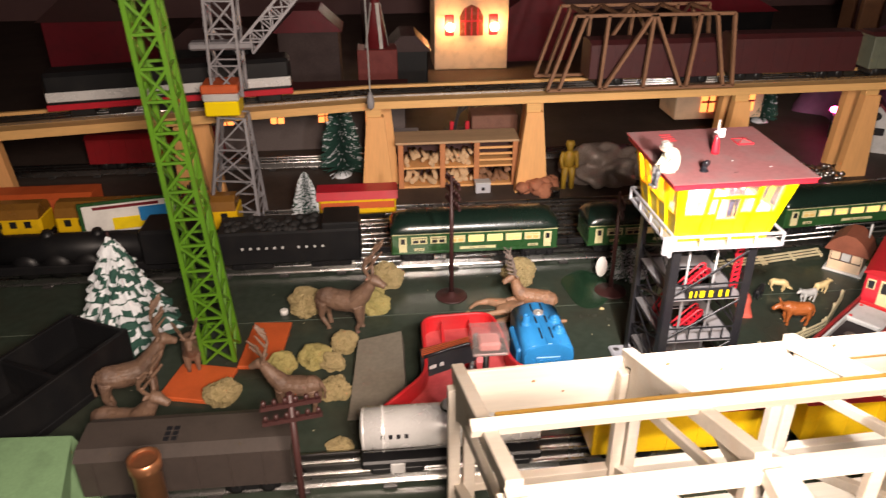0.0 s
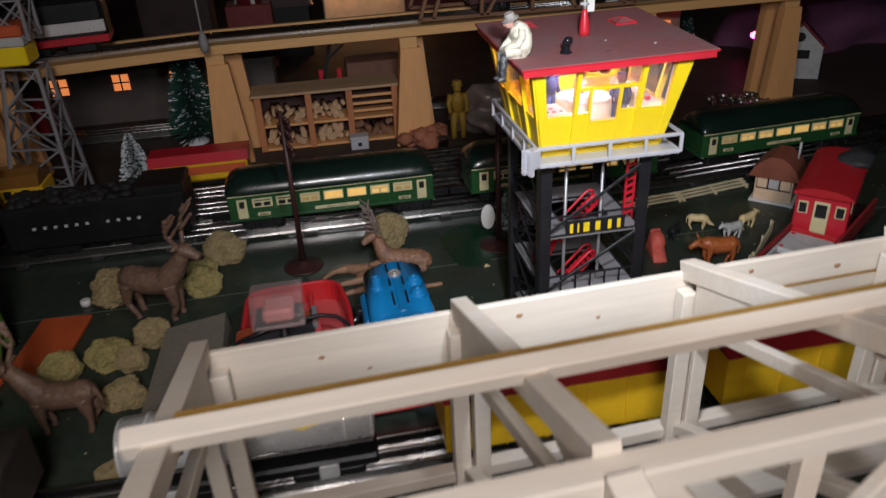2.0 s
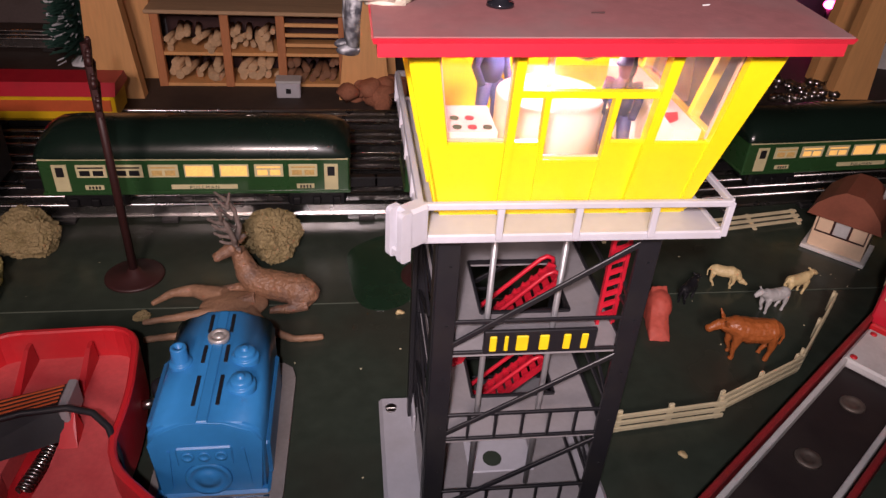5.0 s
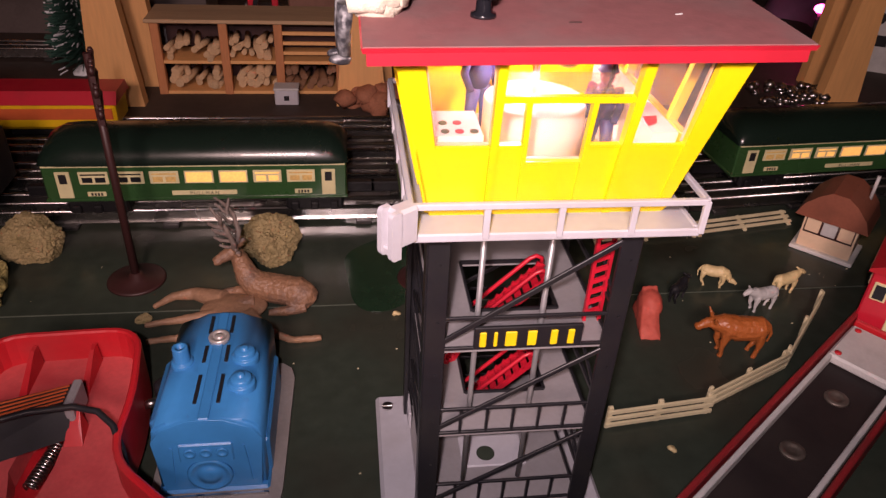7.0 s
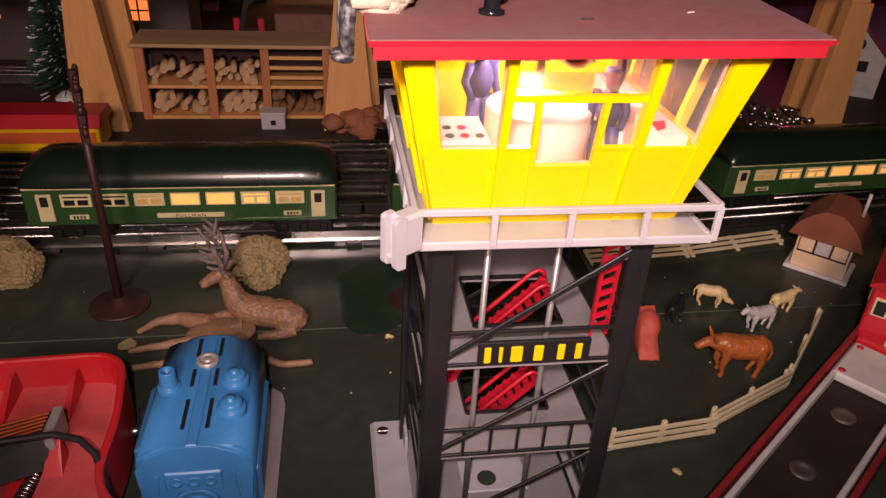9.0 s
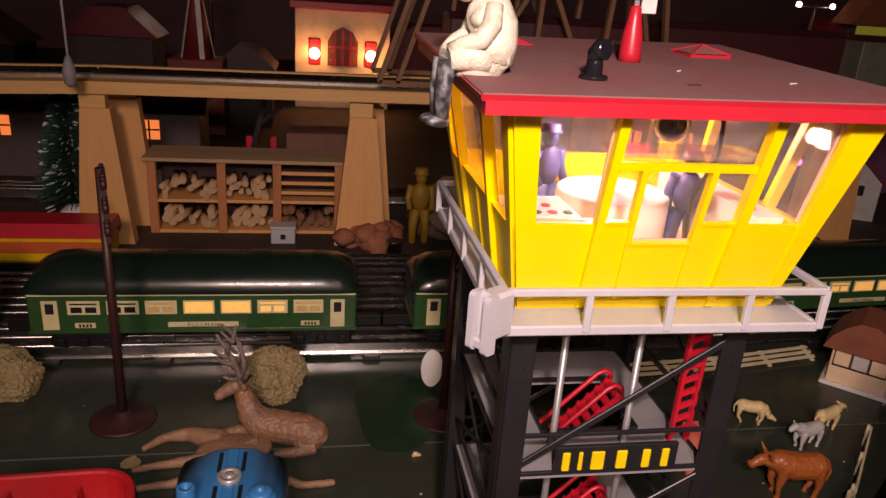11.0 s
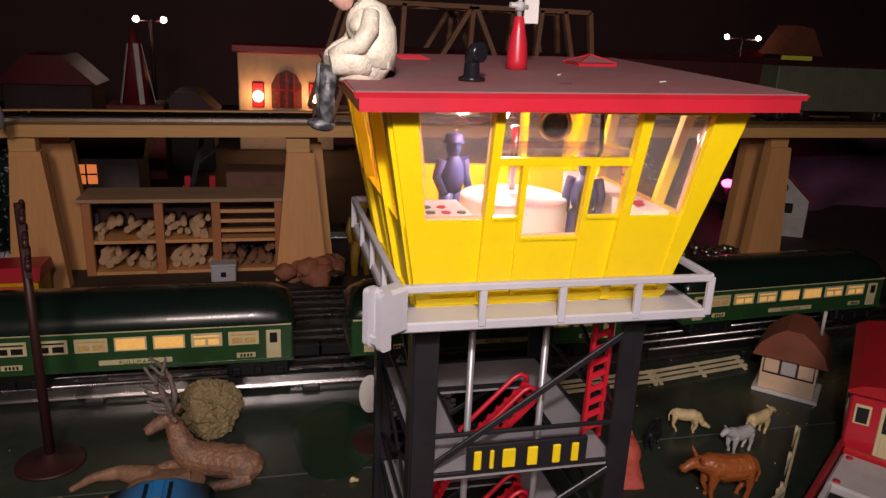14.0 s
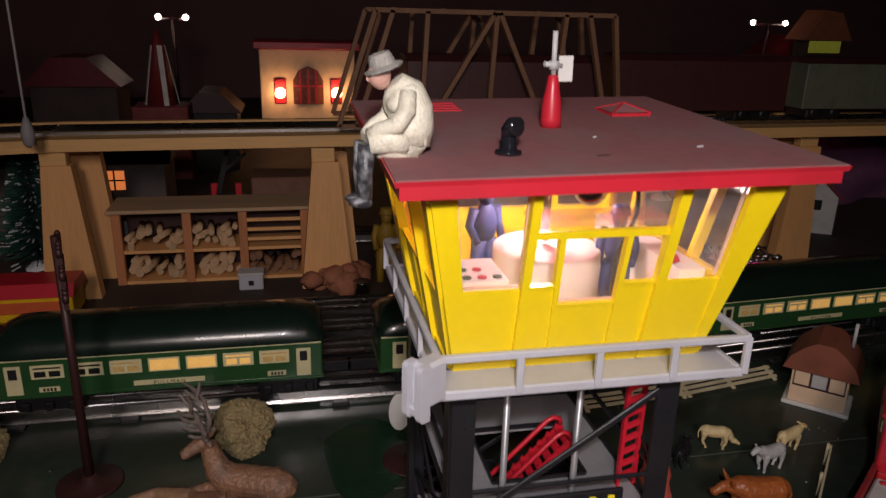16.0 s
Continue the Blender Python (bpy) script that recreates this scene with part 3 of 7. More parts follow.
# cabin: four leaning faces
BZ, TZ = 0.2058, 0.2775
LOW = [(-0.0454, -0.0455), (0.0490, -0.0455), (0.0490, 0.0500), (-0.0454, 0.0500)]
TOP = [(-0.0602, -0.0700), (0.0572, -0.0700), (0.0572, 0.0560), (-0.0602, 0.0560)]


def on_face(f, u, v, out=0.0):
    a0, a1, b0, b1 = LOW[f], LOW[(f + 1) % 4], TOP[f], TOP[(f + 1) % 4]
    lo = Vector((a0[0] + (a1[0] - a0[0]) * u, a0[1] + (a1[1] - a0[1]) * u, BZ))
    hi = Vector((b0[0] + (b1[0] - b0[0]) * u, b0[1] + (b1[1] - b0[1]) * u, TZ))
    e = Vector((a1[0] - a0[0], a1[1] - a0[1], 0)).normalized()
    n = Vector((e.y, -e.x, 0))
    return lo.lerp(hi, v) + n * out


def slab(bm, f, quad, t0=-0.0012, t1=0.0006):
    """A plate on a cabin face: quad as (u, v) round from lower left."""
    hexa(bm, [on_face(f, u, v, t0) for u, v in quad] + [on_face(f, u, v, t1) for u, v in quad])


def strip(bm, f, u0, v0, u1, v1, w, t0=-0.0014, t1=0.0012):
    if abs(v1 - v0) > abs(u1 - u0):
        slab(bm, f, [(u0 - w, v0), (u0 + w, v0), (u1 + w, v1), (u1 - w, v1)], t0, t1)
    else:
        slab(bm, f, [(u0, v0 - w), (u1, v1 - w), (u1, v1 + w), (u0, v0 + w)], t0, t1)


cabin = part("cabin", B(), YELLOW, tower, "bright yellow cabin with clear windows")
for f in range(4):
    if f == 0:
        plates = ([(0, 0), (0.232, 0), (0.256, 0.46), (0, 0.46)], [(0.232, 0), (0.366, 0), (0.366, 0.470), (0.256, 0.470)],
                  [(0.366, 0), (0.597, 0), (0.586, 0.360), (0.366, 0.360)], [(0.597, 0), (0.742, 0), (0.720, 0.47), (0.583, 0.47)],
                  [(0.742, 0), (1, 0), (1, 0.47), (0.720, 0.47)])
    else:
        plates = [[(u0, 0), (u1, 0), (u1, 0.43), (u0, 0.43)] for u0, u1 in ((0, 0.26), (0.26, 0.5), (0.5, 0.74), (0.74, 1))]
    for q in plates:
        bm = B(); slab(bm, f, q); part("wall_panel", bm, YELLOW, cabin)
    bm = B(); slab(bm, f, [(0, 0.97), (1, 0.97), (1, 1), (0, 1)]); part("head_rail", bm, YELLOW, cabin)
    bars = ((0.232, 0, 0.284, 1, 0.013), (0.742, 0, 0.695, 1, 0.016), (0.366, 0.0, 0.367, 0.74, 0.009), (0.597, 0.0, 0.573, 0.74, 0.009),
            (0.272, 0.750, 0.707, 0.750, 0.018), (0.256, 0.470, 0.366, 0.470, 0.008), (0.583, 0.47, 0.720, 0.47, 0.008), (0.366, 0.360, 0.586, 0.360, 0.008)) if f == 0 else \
           ((0.26, 0, 0.262, 1, 0.015), (0.74, 0, 0.738, 1, 0.015), (0.5, 0, 0.5, 0.43, 0.010), (0.02, 0.43, 0.98, 0.43, 0.012))
    for b in bars:
        bm = B(); strip(bm, f, *b, -0.0014, 0.0026 if b[3] == 1 else 0.0014); part("mullion", bm, YELLOW, cabin)
    bm = B(); slab(bm, f, [(0.0, 0), (0.055, 0), (0.068, 1), (0.0, 1)], -0.0016, 0.0014); part("corner_post", bm, YELLOW, cabin)
    bm = B(); slab(bm, f, [(0.965, 0), (1, 0), (1, 1), (0.900 if f == 0 else 0.93, 1)], -0.0016, 0.0014)
    part("corner_post", bm, YELLOW, cabin)
    bm = B(); strip(bm, f, 0.0, 0.02, 1.0, 0.02, 0.018, -0.001, 0.0018); part("skirting", bm, YELLOW, cabin)
    panes = [(0.05, 0.255, 0.46), (0.265, 0.362, 0.475), (0.37, 0.58, 0.365), (0.585, 0.70, 0.475), (0.29, 0.68, 0.77), (0.725, 0.94, 0.475)] if f == 0 else [(0.04, 0.25, 0.44), (0.27, 0.73, 0.44), (0.75, 0.95, 0.44)]
    for u0, u1, v0 in panes:
        bm = B()
        top = 0.73 if f == 0 and 0.3 < v0 < 0.5 and 0.26 < u0 < 0.7 else 0.97
        slab(bm, f, [(u0, v0), (u1, v0), (u1, top), (u0, top)], -0.0022, -0.0016)
        ob = part("pane", bm, GLASS, cabin, "clear acetate pane")
        ob.visible_shadow = False
# cabin inside
bm = B(); box(bm, -0.0456, 0.0492, -0.0460, 0.0502, 0.2044, 0.2066, 0.0005); part("plinth", bm, YELLOW, cabin)
bm = B(); box(bm, -0.0444, 0.0480, -0.0445, 0.0490, 0.2066, 0.2076); part("cabin_floor", bm, mat("tan_cabin_floor", (0.52, 0.36, 0.28), 0.6, vary=0.12), cabin, "pale tan cabin floor")
bm = B(); lathe(bm, [(0.0225, 0.207), (0.0225, 0.2326), (0.0215, 0.2336), (0.001, 0.2338)], (0.005, 0.004, 0), 36); part("drum", bm, WHITE, cabin, "white round drum in the cabin")
bm = B(); rod(bm, (0.004, 0.004, 0.2355), (0.004, 0.004, 0.262), 0.0016); part("spindle", bm, STEEL, cabin, "thin steel spindle")
for pts, y0, y1 in (([(-0.043, 0.2076), (-0.028, 0.2076), (-0.026, 0.2372), (-0.0500, 0.2372)], -0.044, -0.020), ([(0.0405, 0.2076), (0.047, 0.2076), (0.0505, 0.2372), (0.0400, 0.2372)], -0.042, 0.036)):
    bm = B(); prism(bm, pts, y0, y1); part("console", bm, WHITE, cabin, "white control console with coloured dials")
for k in range(7):
    bm = B(); x, y = -0.0455 + (k % 4) * 0.0055, -0.040 + (k // 4) * 0.008
    rod(bm, (x, y, 0.2372), (x, y, 0.2376), 0.0017, seg=12); part("dial", bm, CAR_GREEN if k % 2 else RED_TRIM, cabin)
bm = B(); hexa(bm, [(0.0405, -0.036, 0.2372), (0.0450, -0.033, 0.2372), (0.0475, -0.026, 0.2372), (0.0415, -0.027, 0.2372), (0.0405, -0.036, 0.2376), (0.0450, -0.033, 0.2376), (0.0475, -0.026, 0.2376), (0.0415, -0.027, 0.2376)])
part("panel_marking", bm, RED_TRIM, cabin, "red map marking")
bm = B(); rod(bm, (0.0165, -0.0070, 0.2690), (0.0034, -0.0390, 0.2682), 0.0056, seg=24); socket = part("lamp_socket", bm, WHITE, cabin, "white round lamp socket under the roof")
aim = Matrix.Translation((0.0030, -0.0400, 0.2682)) @ pose(0, 0, 0, 90, 0, -22)
bm = B(); lathe(bm, [(0.0038, -0.0012), (0.0058, -0.0010), (0.0060, 0.0006), (0.0052, 0.0016), (0.0041, 0.0012), (0.0038, -0.0004)], seg=28); bmesh.ops.transform(bm, matrix=aim, verts=bm.verts); part("rim", bm, CHROME, socket, "bright metal rim")
bm = B(); lathe(bm, [(0.0040, -0.0008), (0.0040, 0.0002), (0.0012, 0.0004)], seg=20); bmesh.ops.transform(bm, matrix=aim, verts=bm.verts); part("socket_mouth", bm, BLACK, socket, "dark socket mouth")
bm = B(); pipe(bm, [(0.0033, -0.040, 0.2680), (0.0038, -0.044, 0.2685), (0.0033, -0.045, 0.2725)], 0.0012, 6); part("wire", bm, BLACK, cabin, "black wire in the socket")
bm = B(); pipe(bm, [(0.0185, -0.044, 0.275), (0.0195, -0.044, 0.260), (0.0140, -0.042, 0.243), (0.0145, -0.041, 0.226)], 0.0008, 6); part("cord", bm, BLACK, cabin, "black hanging cord")
bm = B(); box(bm, -0.0245, 0.0225, -0.0655, -0.0500, 0.2622, 0.2640, 0.0004); part("ledge", bm, clear("clear_acrylic", (0.98, 0.90, 0.86), 0.05, 0.06), cabin, "clear acrylic ledge over the door")
# lamp light caught in the pane edges, painted as pink strips
LAMPLIT_EDGE = mat("pink_lamplit_edge", (0.72, 0.46, 0.34), 0.3, vary=0.1, bump=0.0)
for u0, u1, v0, v1 in ((0.064, 0.072, 0.47, 0.97), (0.250, 0.268, 0.47, 0.97), (0.372, 0.373, 0.37, 0.73), (0.581, 0.571, 0.37, 0.73), (0.588, 0.588, 0.48, 0.73), (0.711, 0.695, 0.48, 0.73), (0.925, 0.890, 0.48, 0.97)):
    bm = B(); strip(bm, 0, u0, v0, u1, v1, 0.0034, -0.0020, -0.0010); part("pane_edge", bm, LAMPLIT_EDGE, cabin)
for u0, u1, v0 in ((0.37, 0.582, 0.372), (0.07, 0.250, 0.472)):
    bm = B(); strip(bm, 0, u0, v0, u1, v0, 0.006, -0.0020, -0.0010); part("pane_edge", bm, LAMPLIT_EDGE, cabin)
bm = B(); ball(bm, (0.004, 0.022, 0.2660), 0.0030, 1, 1, 1.3); part("bulb", bm, BULB, cabin, "glowing lamp bulb")


def little_man(x, y, z, h, turn, material, label):
    bm = B()
    s = h / 0.042
    for k in (-1, 1):
        pipe(bm, [(k * 0.0035 * s, 0, 0), (k * 0.0035 * s, 0, 0.010 * s), (k * 0.0025 * s, 0, 0.020 * s)], [0.0022 * s, 0.0025 * s, 0.0031 * s], 8)
        pipe(bm, [(k * 0.0052 * s, 0, 0.033 * s), (k * 0.0068 * s, 0.001, 0.026 * s), (k * 0.006 * s, -0.004 * s, 0.020 * s)], [0.0020 * s, 0.0018 * s, 0.0015 * s], 8)
    ball(bm, (0, 0, 0.0265 * s), 0.0085 * s, 0.62, 0.45, 1.05)
    ball(bm, (0, 0, 0.0375 * s), 0.0034 * s, 0.9, 1, 1.15)
    lathe(bm, [(0.0044 * s, 0.0395 * s), (0.0036 * s, 0.0405 * s), (0.0034 * s, 0.0425 * s), (0.002 * s, 0.0430 * s)], seg=12)
    return solid("toy_figure", bm, material, label, "figure", x, y, z, turn)


little_man(TX - 0.016, TY + 0.026, 0.2076, 0.047, 20, FIG_BLUE, "navy blue painted toy figure standing in the cabin")
little_man(TX + 0.032, TY - 0.006, 0.2076, 0.044, -30, FIG_BLUE, "navy blue painted toy figure beside the white drum")
lamp("cabin_light", "POINT", (TX + 0.004, TY + 0.014, 0.266), 0.17, (1.0, 0.94, 0.90), 0.004)

# roof, leaning a little to one side
R0, R1, S0, S1 = -0.0715, 0.0708, -0.0800, 0.0592
rz = lambda y: 0.2793 + (y - S0) / (S1 - S0) * 0.0050


def tray(bm, x0, x1, y0, y1, za, zb, rise, flare=0.0):
    """A thin block whose rear stands higher than its front."""
    hexa(bm, [(x0 + flare, y0 + flare, za), (x1 - flare, y0 + flare, za), (x1 - flare, y1 - flare, za + rise), (x0 + flare, y1 - flare, za + rise),
              (x0, y0, zb), (x1, y0, zb), (x1, y1, zb + rise), (x0, y1, zb + rise)])


roof = part("roof", B(), ROOF_DUST, tower, "dusty maroon-grey roof with a red edge")
roof.matrix_basis = Matrix.Translation((0, 0, 0.2812)) @ pose(0, 0, 0, 0, -0.9, 0) @ Matrix.Translation((0, 0, -0.278))
bm = B(); tray(bm, R0 + 0.0016, R1 - 0.0026, S0 + 0.0004, S1 - 0.004, 0.2736, 0.2774, 0.004); part("fascia", bm, RED_TRIM, roof, "bright red roof edge")
bm = B(); tray(bm, R0, R1, S0, S1, 0.2772, 0.2789, 0.005, 0.0006); part("eave_board", bm, RED_TRIM, roof, "bright red roof edge")
bm = B(); tray(bm, R0 + 0.0006, R1 - 0.0006, S0 + 0.0006, S1 - 0.0006, 0.2787, 0.2793, 0.005); part("roof_sheet", bm, ROOF_DUST, roof)
bm = B()
vx, vy = -0.031, -0.0515
lathe(bm, [(0.0044, 0), (0.0042, 0.0011), (0.0027, 0.0015), (0.0024, 0.0060)], (vx, vy, rz(vy)), 18)
pipe(bm, [(vx, vy, rz(vy) + 0.0052), (vx, vy, rz(vy) + 0.0072), (vx + 0.0008, vy - 0.0012, rz(vy) + 0.0087), (vx + 0.0020, vy - 0.0030, rz(vy) + 0.0088)], [0.0024, 0.0027, 0.0030, 0.0031], 16)
part("vent_cowl", bm, GLOSS_BLACK, roof, "glossy black bent vent cowl")
mx, my = -0.0022, -0.0100
bm = B(); lathe(bm, [(0.0040, 0), (0.0039, 0.003), (0.0036, 0.009), (0.0025, 0.0145), (0.0019, 0.0185), (0.0014, 0.019)], (mx, my, rz(my)), 20)
mast = part("mast", bm, RED_TRIM, roof, "red tapered wind mast")
bm = B(); rod(bm, (mx, my, rz(my) + 0.0185), (mx, my, rz(my) + 0.0345), 0.0010); rod(bm, (mx - 0.004, my - 0.001, rz(my) + 0.0230), (mx + 0.003, my, rz(my) + 0.0222), 0.0010)
lathe(bm, [(0.0019, 0), (0.0019, 0.003)], (mx, my, rz(my) + 0.0210), 12); part("spindle", bm, PALE_GREY, mast, "pale grey spindle")
bm = B(); box(bm, mx + 0.0018, mx + 0.0074, my - 0.0005, my + 0.0005, rz(my) + 0.0165, rz(my) + 0.0258, 0.0002); part("vane", bm, WHITE, mast, "white wind vane plate")
bm = B()
kx, ky, kr = 0.0390, 0.0160, 0.0085
box(bm, kx - kr, kx + kr, ky - kr, ky + kr, rz(ky) - 0.0012, rz(ky) + 0.0009, 0.0002)
skylight = part("skylight", bm, RED_TRIM, roof, "small red pyramid skylight with dusty sides")
corners = [Vector((kx + a * kr, ky + c * kr, rz(ky) + 0.0009)) for a, c in ((-1, -1), (1, -1), (1, 1), (-1, 1))]
peak = Vector((kx, ky, rz(ky) + 0.0042))
bm = B()
v = [bm.verts.new(peak.lerp(c, 0.93)) for c in corners] + [bm.verts.new(peak)]
for i in range(4):
    bm.faces.new((v[i], v[(i + 1) % 4], v[4]))
bm.faces.new(v[3::-1])
part("pyramid", bm, ROOF_DUST, skylight, "dusty maroon sloping sides")
for c in corners:
    bm = B(); bar(bm, c, peak, 0.0007, 0.0007); part("ridge", bm, RED_TRIM, skylight)
for k in range(4):
    bm = B(); yy = 0.027 + k * 0.006; box(bm, -0.0400, -0.0275, yy, yy + 0.0012, rz(yy) - 0.0006, rz(yy) + 0.0006, 0.0002); part("louvre", bm, RED_TRIM, roof)
rng = random.Random(8)
for k in range(3):
    bm = B(); xx, yy = rng.uniform(-0.01, 0.06), rng.uniform(-0.068, -0.03); bar(bm, (xx, yy, rz(yy) + 0.0002), (xx + rng.uniform(0.001, 0.004), yy + rng.uniform(-0.001, 0.001), rz(yy) + 0.0004), 0.0004, 0.0004); part("crumb", bm, DARK_BROWN if k % 2 else PALE_GREY, roof)

# seated figure on the roof edge, one plain mesh
bm = B()
ball(bm, (0.001, 0, 0.0085), 0.0115, 1.05, 0.88, 0.80, 0.22, 160, 4)
pipe(bm, [(0.002, 0, 0.006), (0.0035, 0, 0.014), (0.0035, 0, 0.021), (0.0010, 0, 0.0275), (-0.0035, 0, 0.0325)], [0.0108, 0.0105, 0.0098, 0.0085, 0.0046], 16)
ball(bm, (0.001, 0, 0.0235), 0.0098, 0.95, 0.95, 1.0, 0.22, 190, 4, 3)
for s in (-1, 1):
    pipe(bm, [(0.0, s * 0.005, 0.0065), (-0.008, s * 0.0054, 0.0078), (-0.0165, s * 0.0046, 0.0062)], [0.0062, 0.0060, 0.0048], 12)
    pipe(bm, [(0.000, s * 0.0085, 0.0285), (-0.0015, s * 0.0118, 0.0215), (-0.0050, s * 0.0105, 0.0150), (-0.0115, s * 0.006, 0.0125), (-0.0160, s * 0.0022, 0.0102)], [0.0036, 0.0042, 0.0040, 0.0034, 0.0024], 12)
pipe(bm, [(0.004, 0, 0.006), (-0.006, 0, 0.005), (-0.013, 0, 0.004)], [0.0105, 0.0088, 0.0050], 14)
n0 = len(bm.faces)
for s in (-1, 1):
    pipe(bm, [(-0.0170, s * 0.0042, 0.006), (-0.0182, s * 0.0042, -0.006), (-0.0180, s * 0.0042, -0.018)], [0.0040, 0.0036, 0.0031], 12)
    ball(bm, (-0.0200, s * 0.0045, -0.0198), 0.0040, 1.40, 0.85, 0.65, 0.2, 200, 3)
n1 = len(bm.faces)
turned = Matrix.Translation((-0.0090, 0, 0.0385)) @ pose(0, 0, 0, 0, -20, 0)
made = B(); lathe(made, [(0.0086, -0.0012), (0.0088, -0.0004), (0.0058, 0.0008), (0.0054, 0.0036), (0.0046, 0.0056), (0.0012, 0.0050)], seg=20)
hat_verts = [bm.verts.new(turned @ v.co) for v in made.verts]
made.verts.index_update()
for f in made.faces:
    bm.faces.new([hat_verts[v.index] for v in f.verts])
made.free()
n2 = len(bm.faces)
ball(bm, (-0.0105, 0, 0.0345), 0.0052, 1.0, 0.86, 1.12, 0.12, 160, 3)
ball(bm, (-0.0153, 0, 0.0333), 0.0011, 1.1, 0.7, 1.3)
for k, f in enumerate(bm.faces):
    f.material_index = 0 if k < n0 else 1 if k < n1 else 2 if k < n2 else 3
figure = solid("seated_toy_figure", bm, COAT, "painted lead figure in an ivory coat sitting on the roof edge", "figure", 0.3850, 0.6420, 0.2822, 6)
figure.scale = (0.70, 0.70, 0.70)
for m in (BOOT, HAT, FLESH):
    figure.data.materials.append(m)


# ---- tracks ----
def track(name, p, q, label, gauge=0.0318, z=0.0):
    """Three-rail tin track along a straight line."""
    p, q = Vector((*p, 0)), Vector((*q, 0))
    d = q - p
    n = d.length
    ob = thing(name, label, "track", p.x, p.y, z, math.degrees(math.atan2(d.y, d.x)))
    for k in (-1, 0, 1):
        bm = B()
        y = k * gauge / 2
        rod(bm, (0, y, 0.0150), (n, y, 0.0150), 0.0020, seg=8)
        box(bm, 0, n, y - 0.0006, y + 0.0006, 0.0045, 0.0145)
        box(bm, 0, n, y - 0.0032, y + 0.0032, 0.0040, 0.0050)
        part("rail", bm, STEEL, ob)
    for i in range(max(2, int(n / 0.085))):
        bm = B()
        x = 0.03 + i * 0.085
        box(bm, x - 0.007, x + 0.007, -gauge / 2 - 0.008, gauge / 2 + 0.008, 0.0, 0.0042, 0.0008)
        part("tie", bm, TRACK_BLACK, ob)
    return ob


for y, name in ((0.999, "a"), (1.062, "b"), (1.118, "c"), (1.172, "d")):
    track("tin_track", (-0.75, y), (0.70, y), "three-rail tin track with black ties on the board")
track("tin_track", (0.70, 0.999), (1.5, 1.080), "three-rail tin track with black ties on the board")
track("tin_track", (0.70, 1.062), (1.5, 1.150), "three-rail tin track with black ties on the board")
track("tin_track", (-0.35, 0.563), (0.75, 0.563), "three-rail tin track under the wooden bridge")


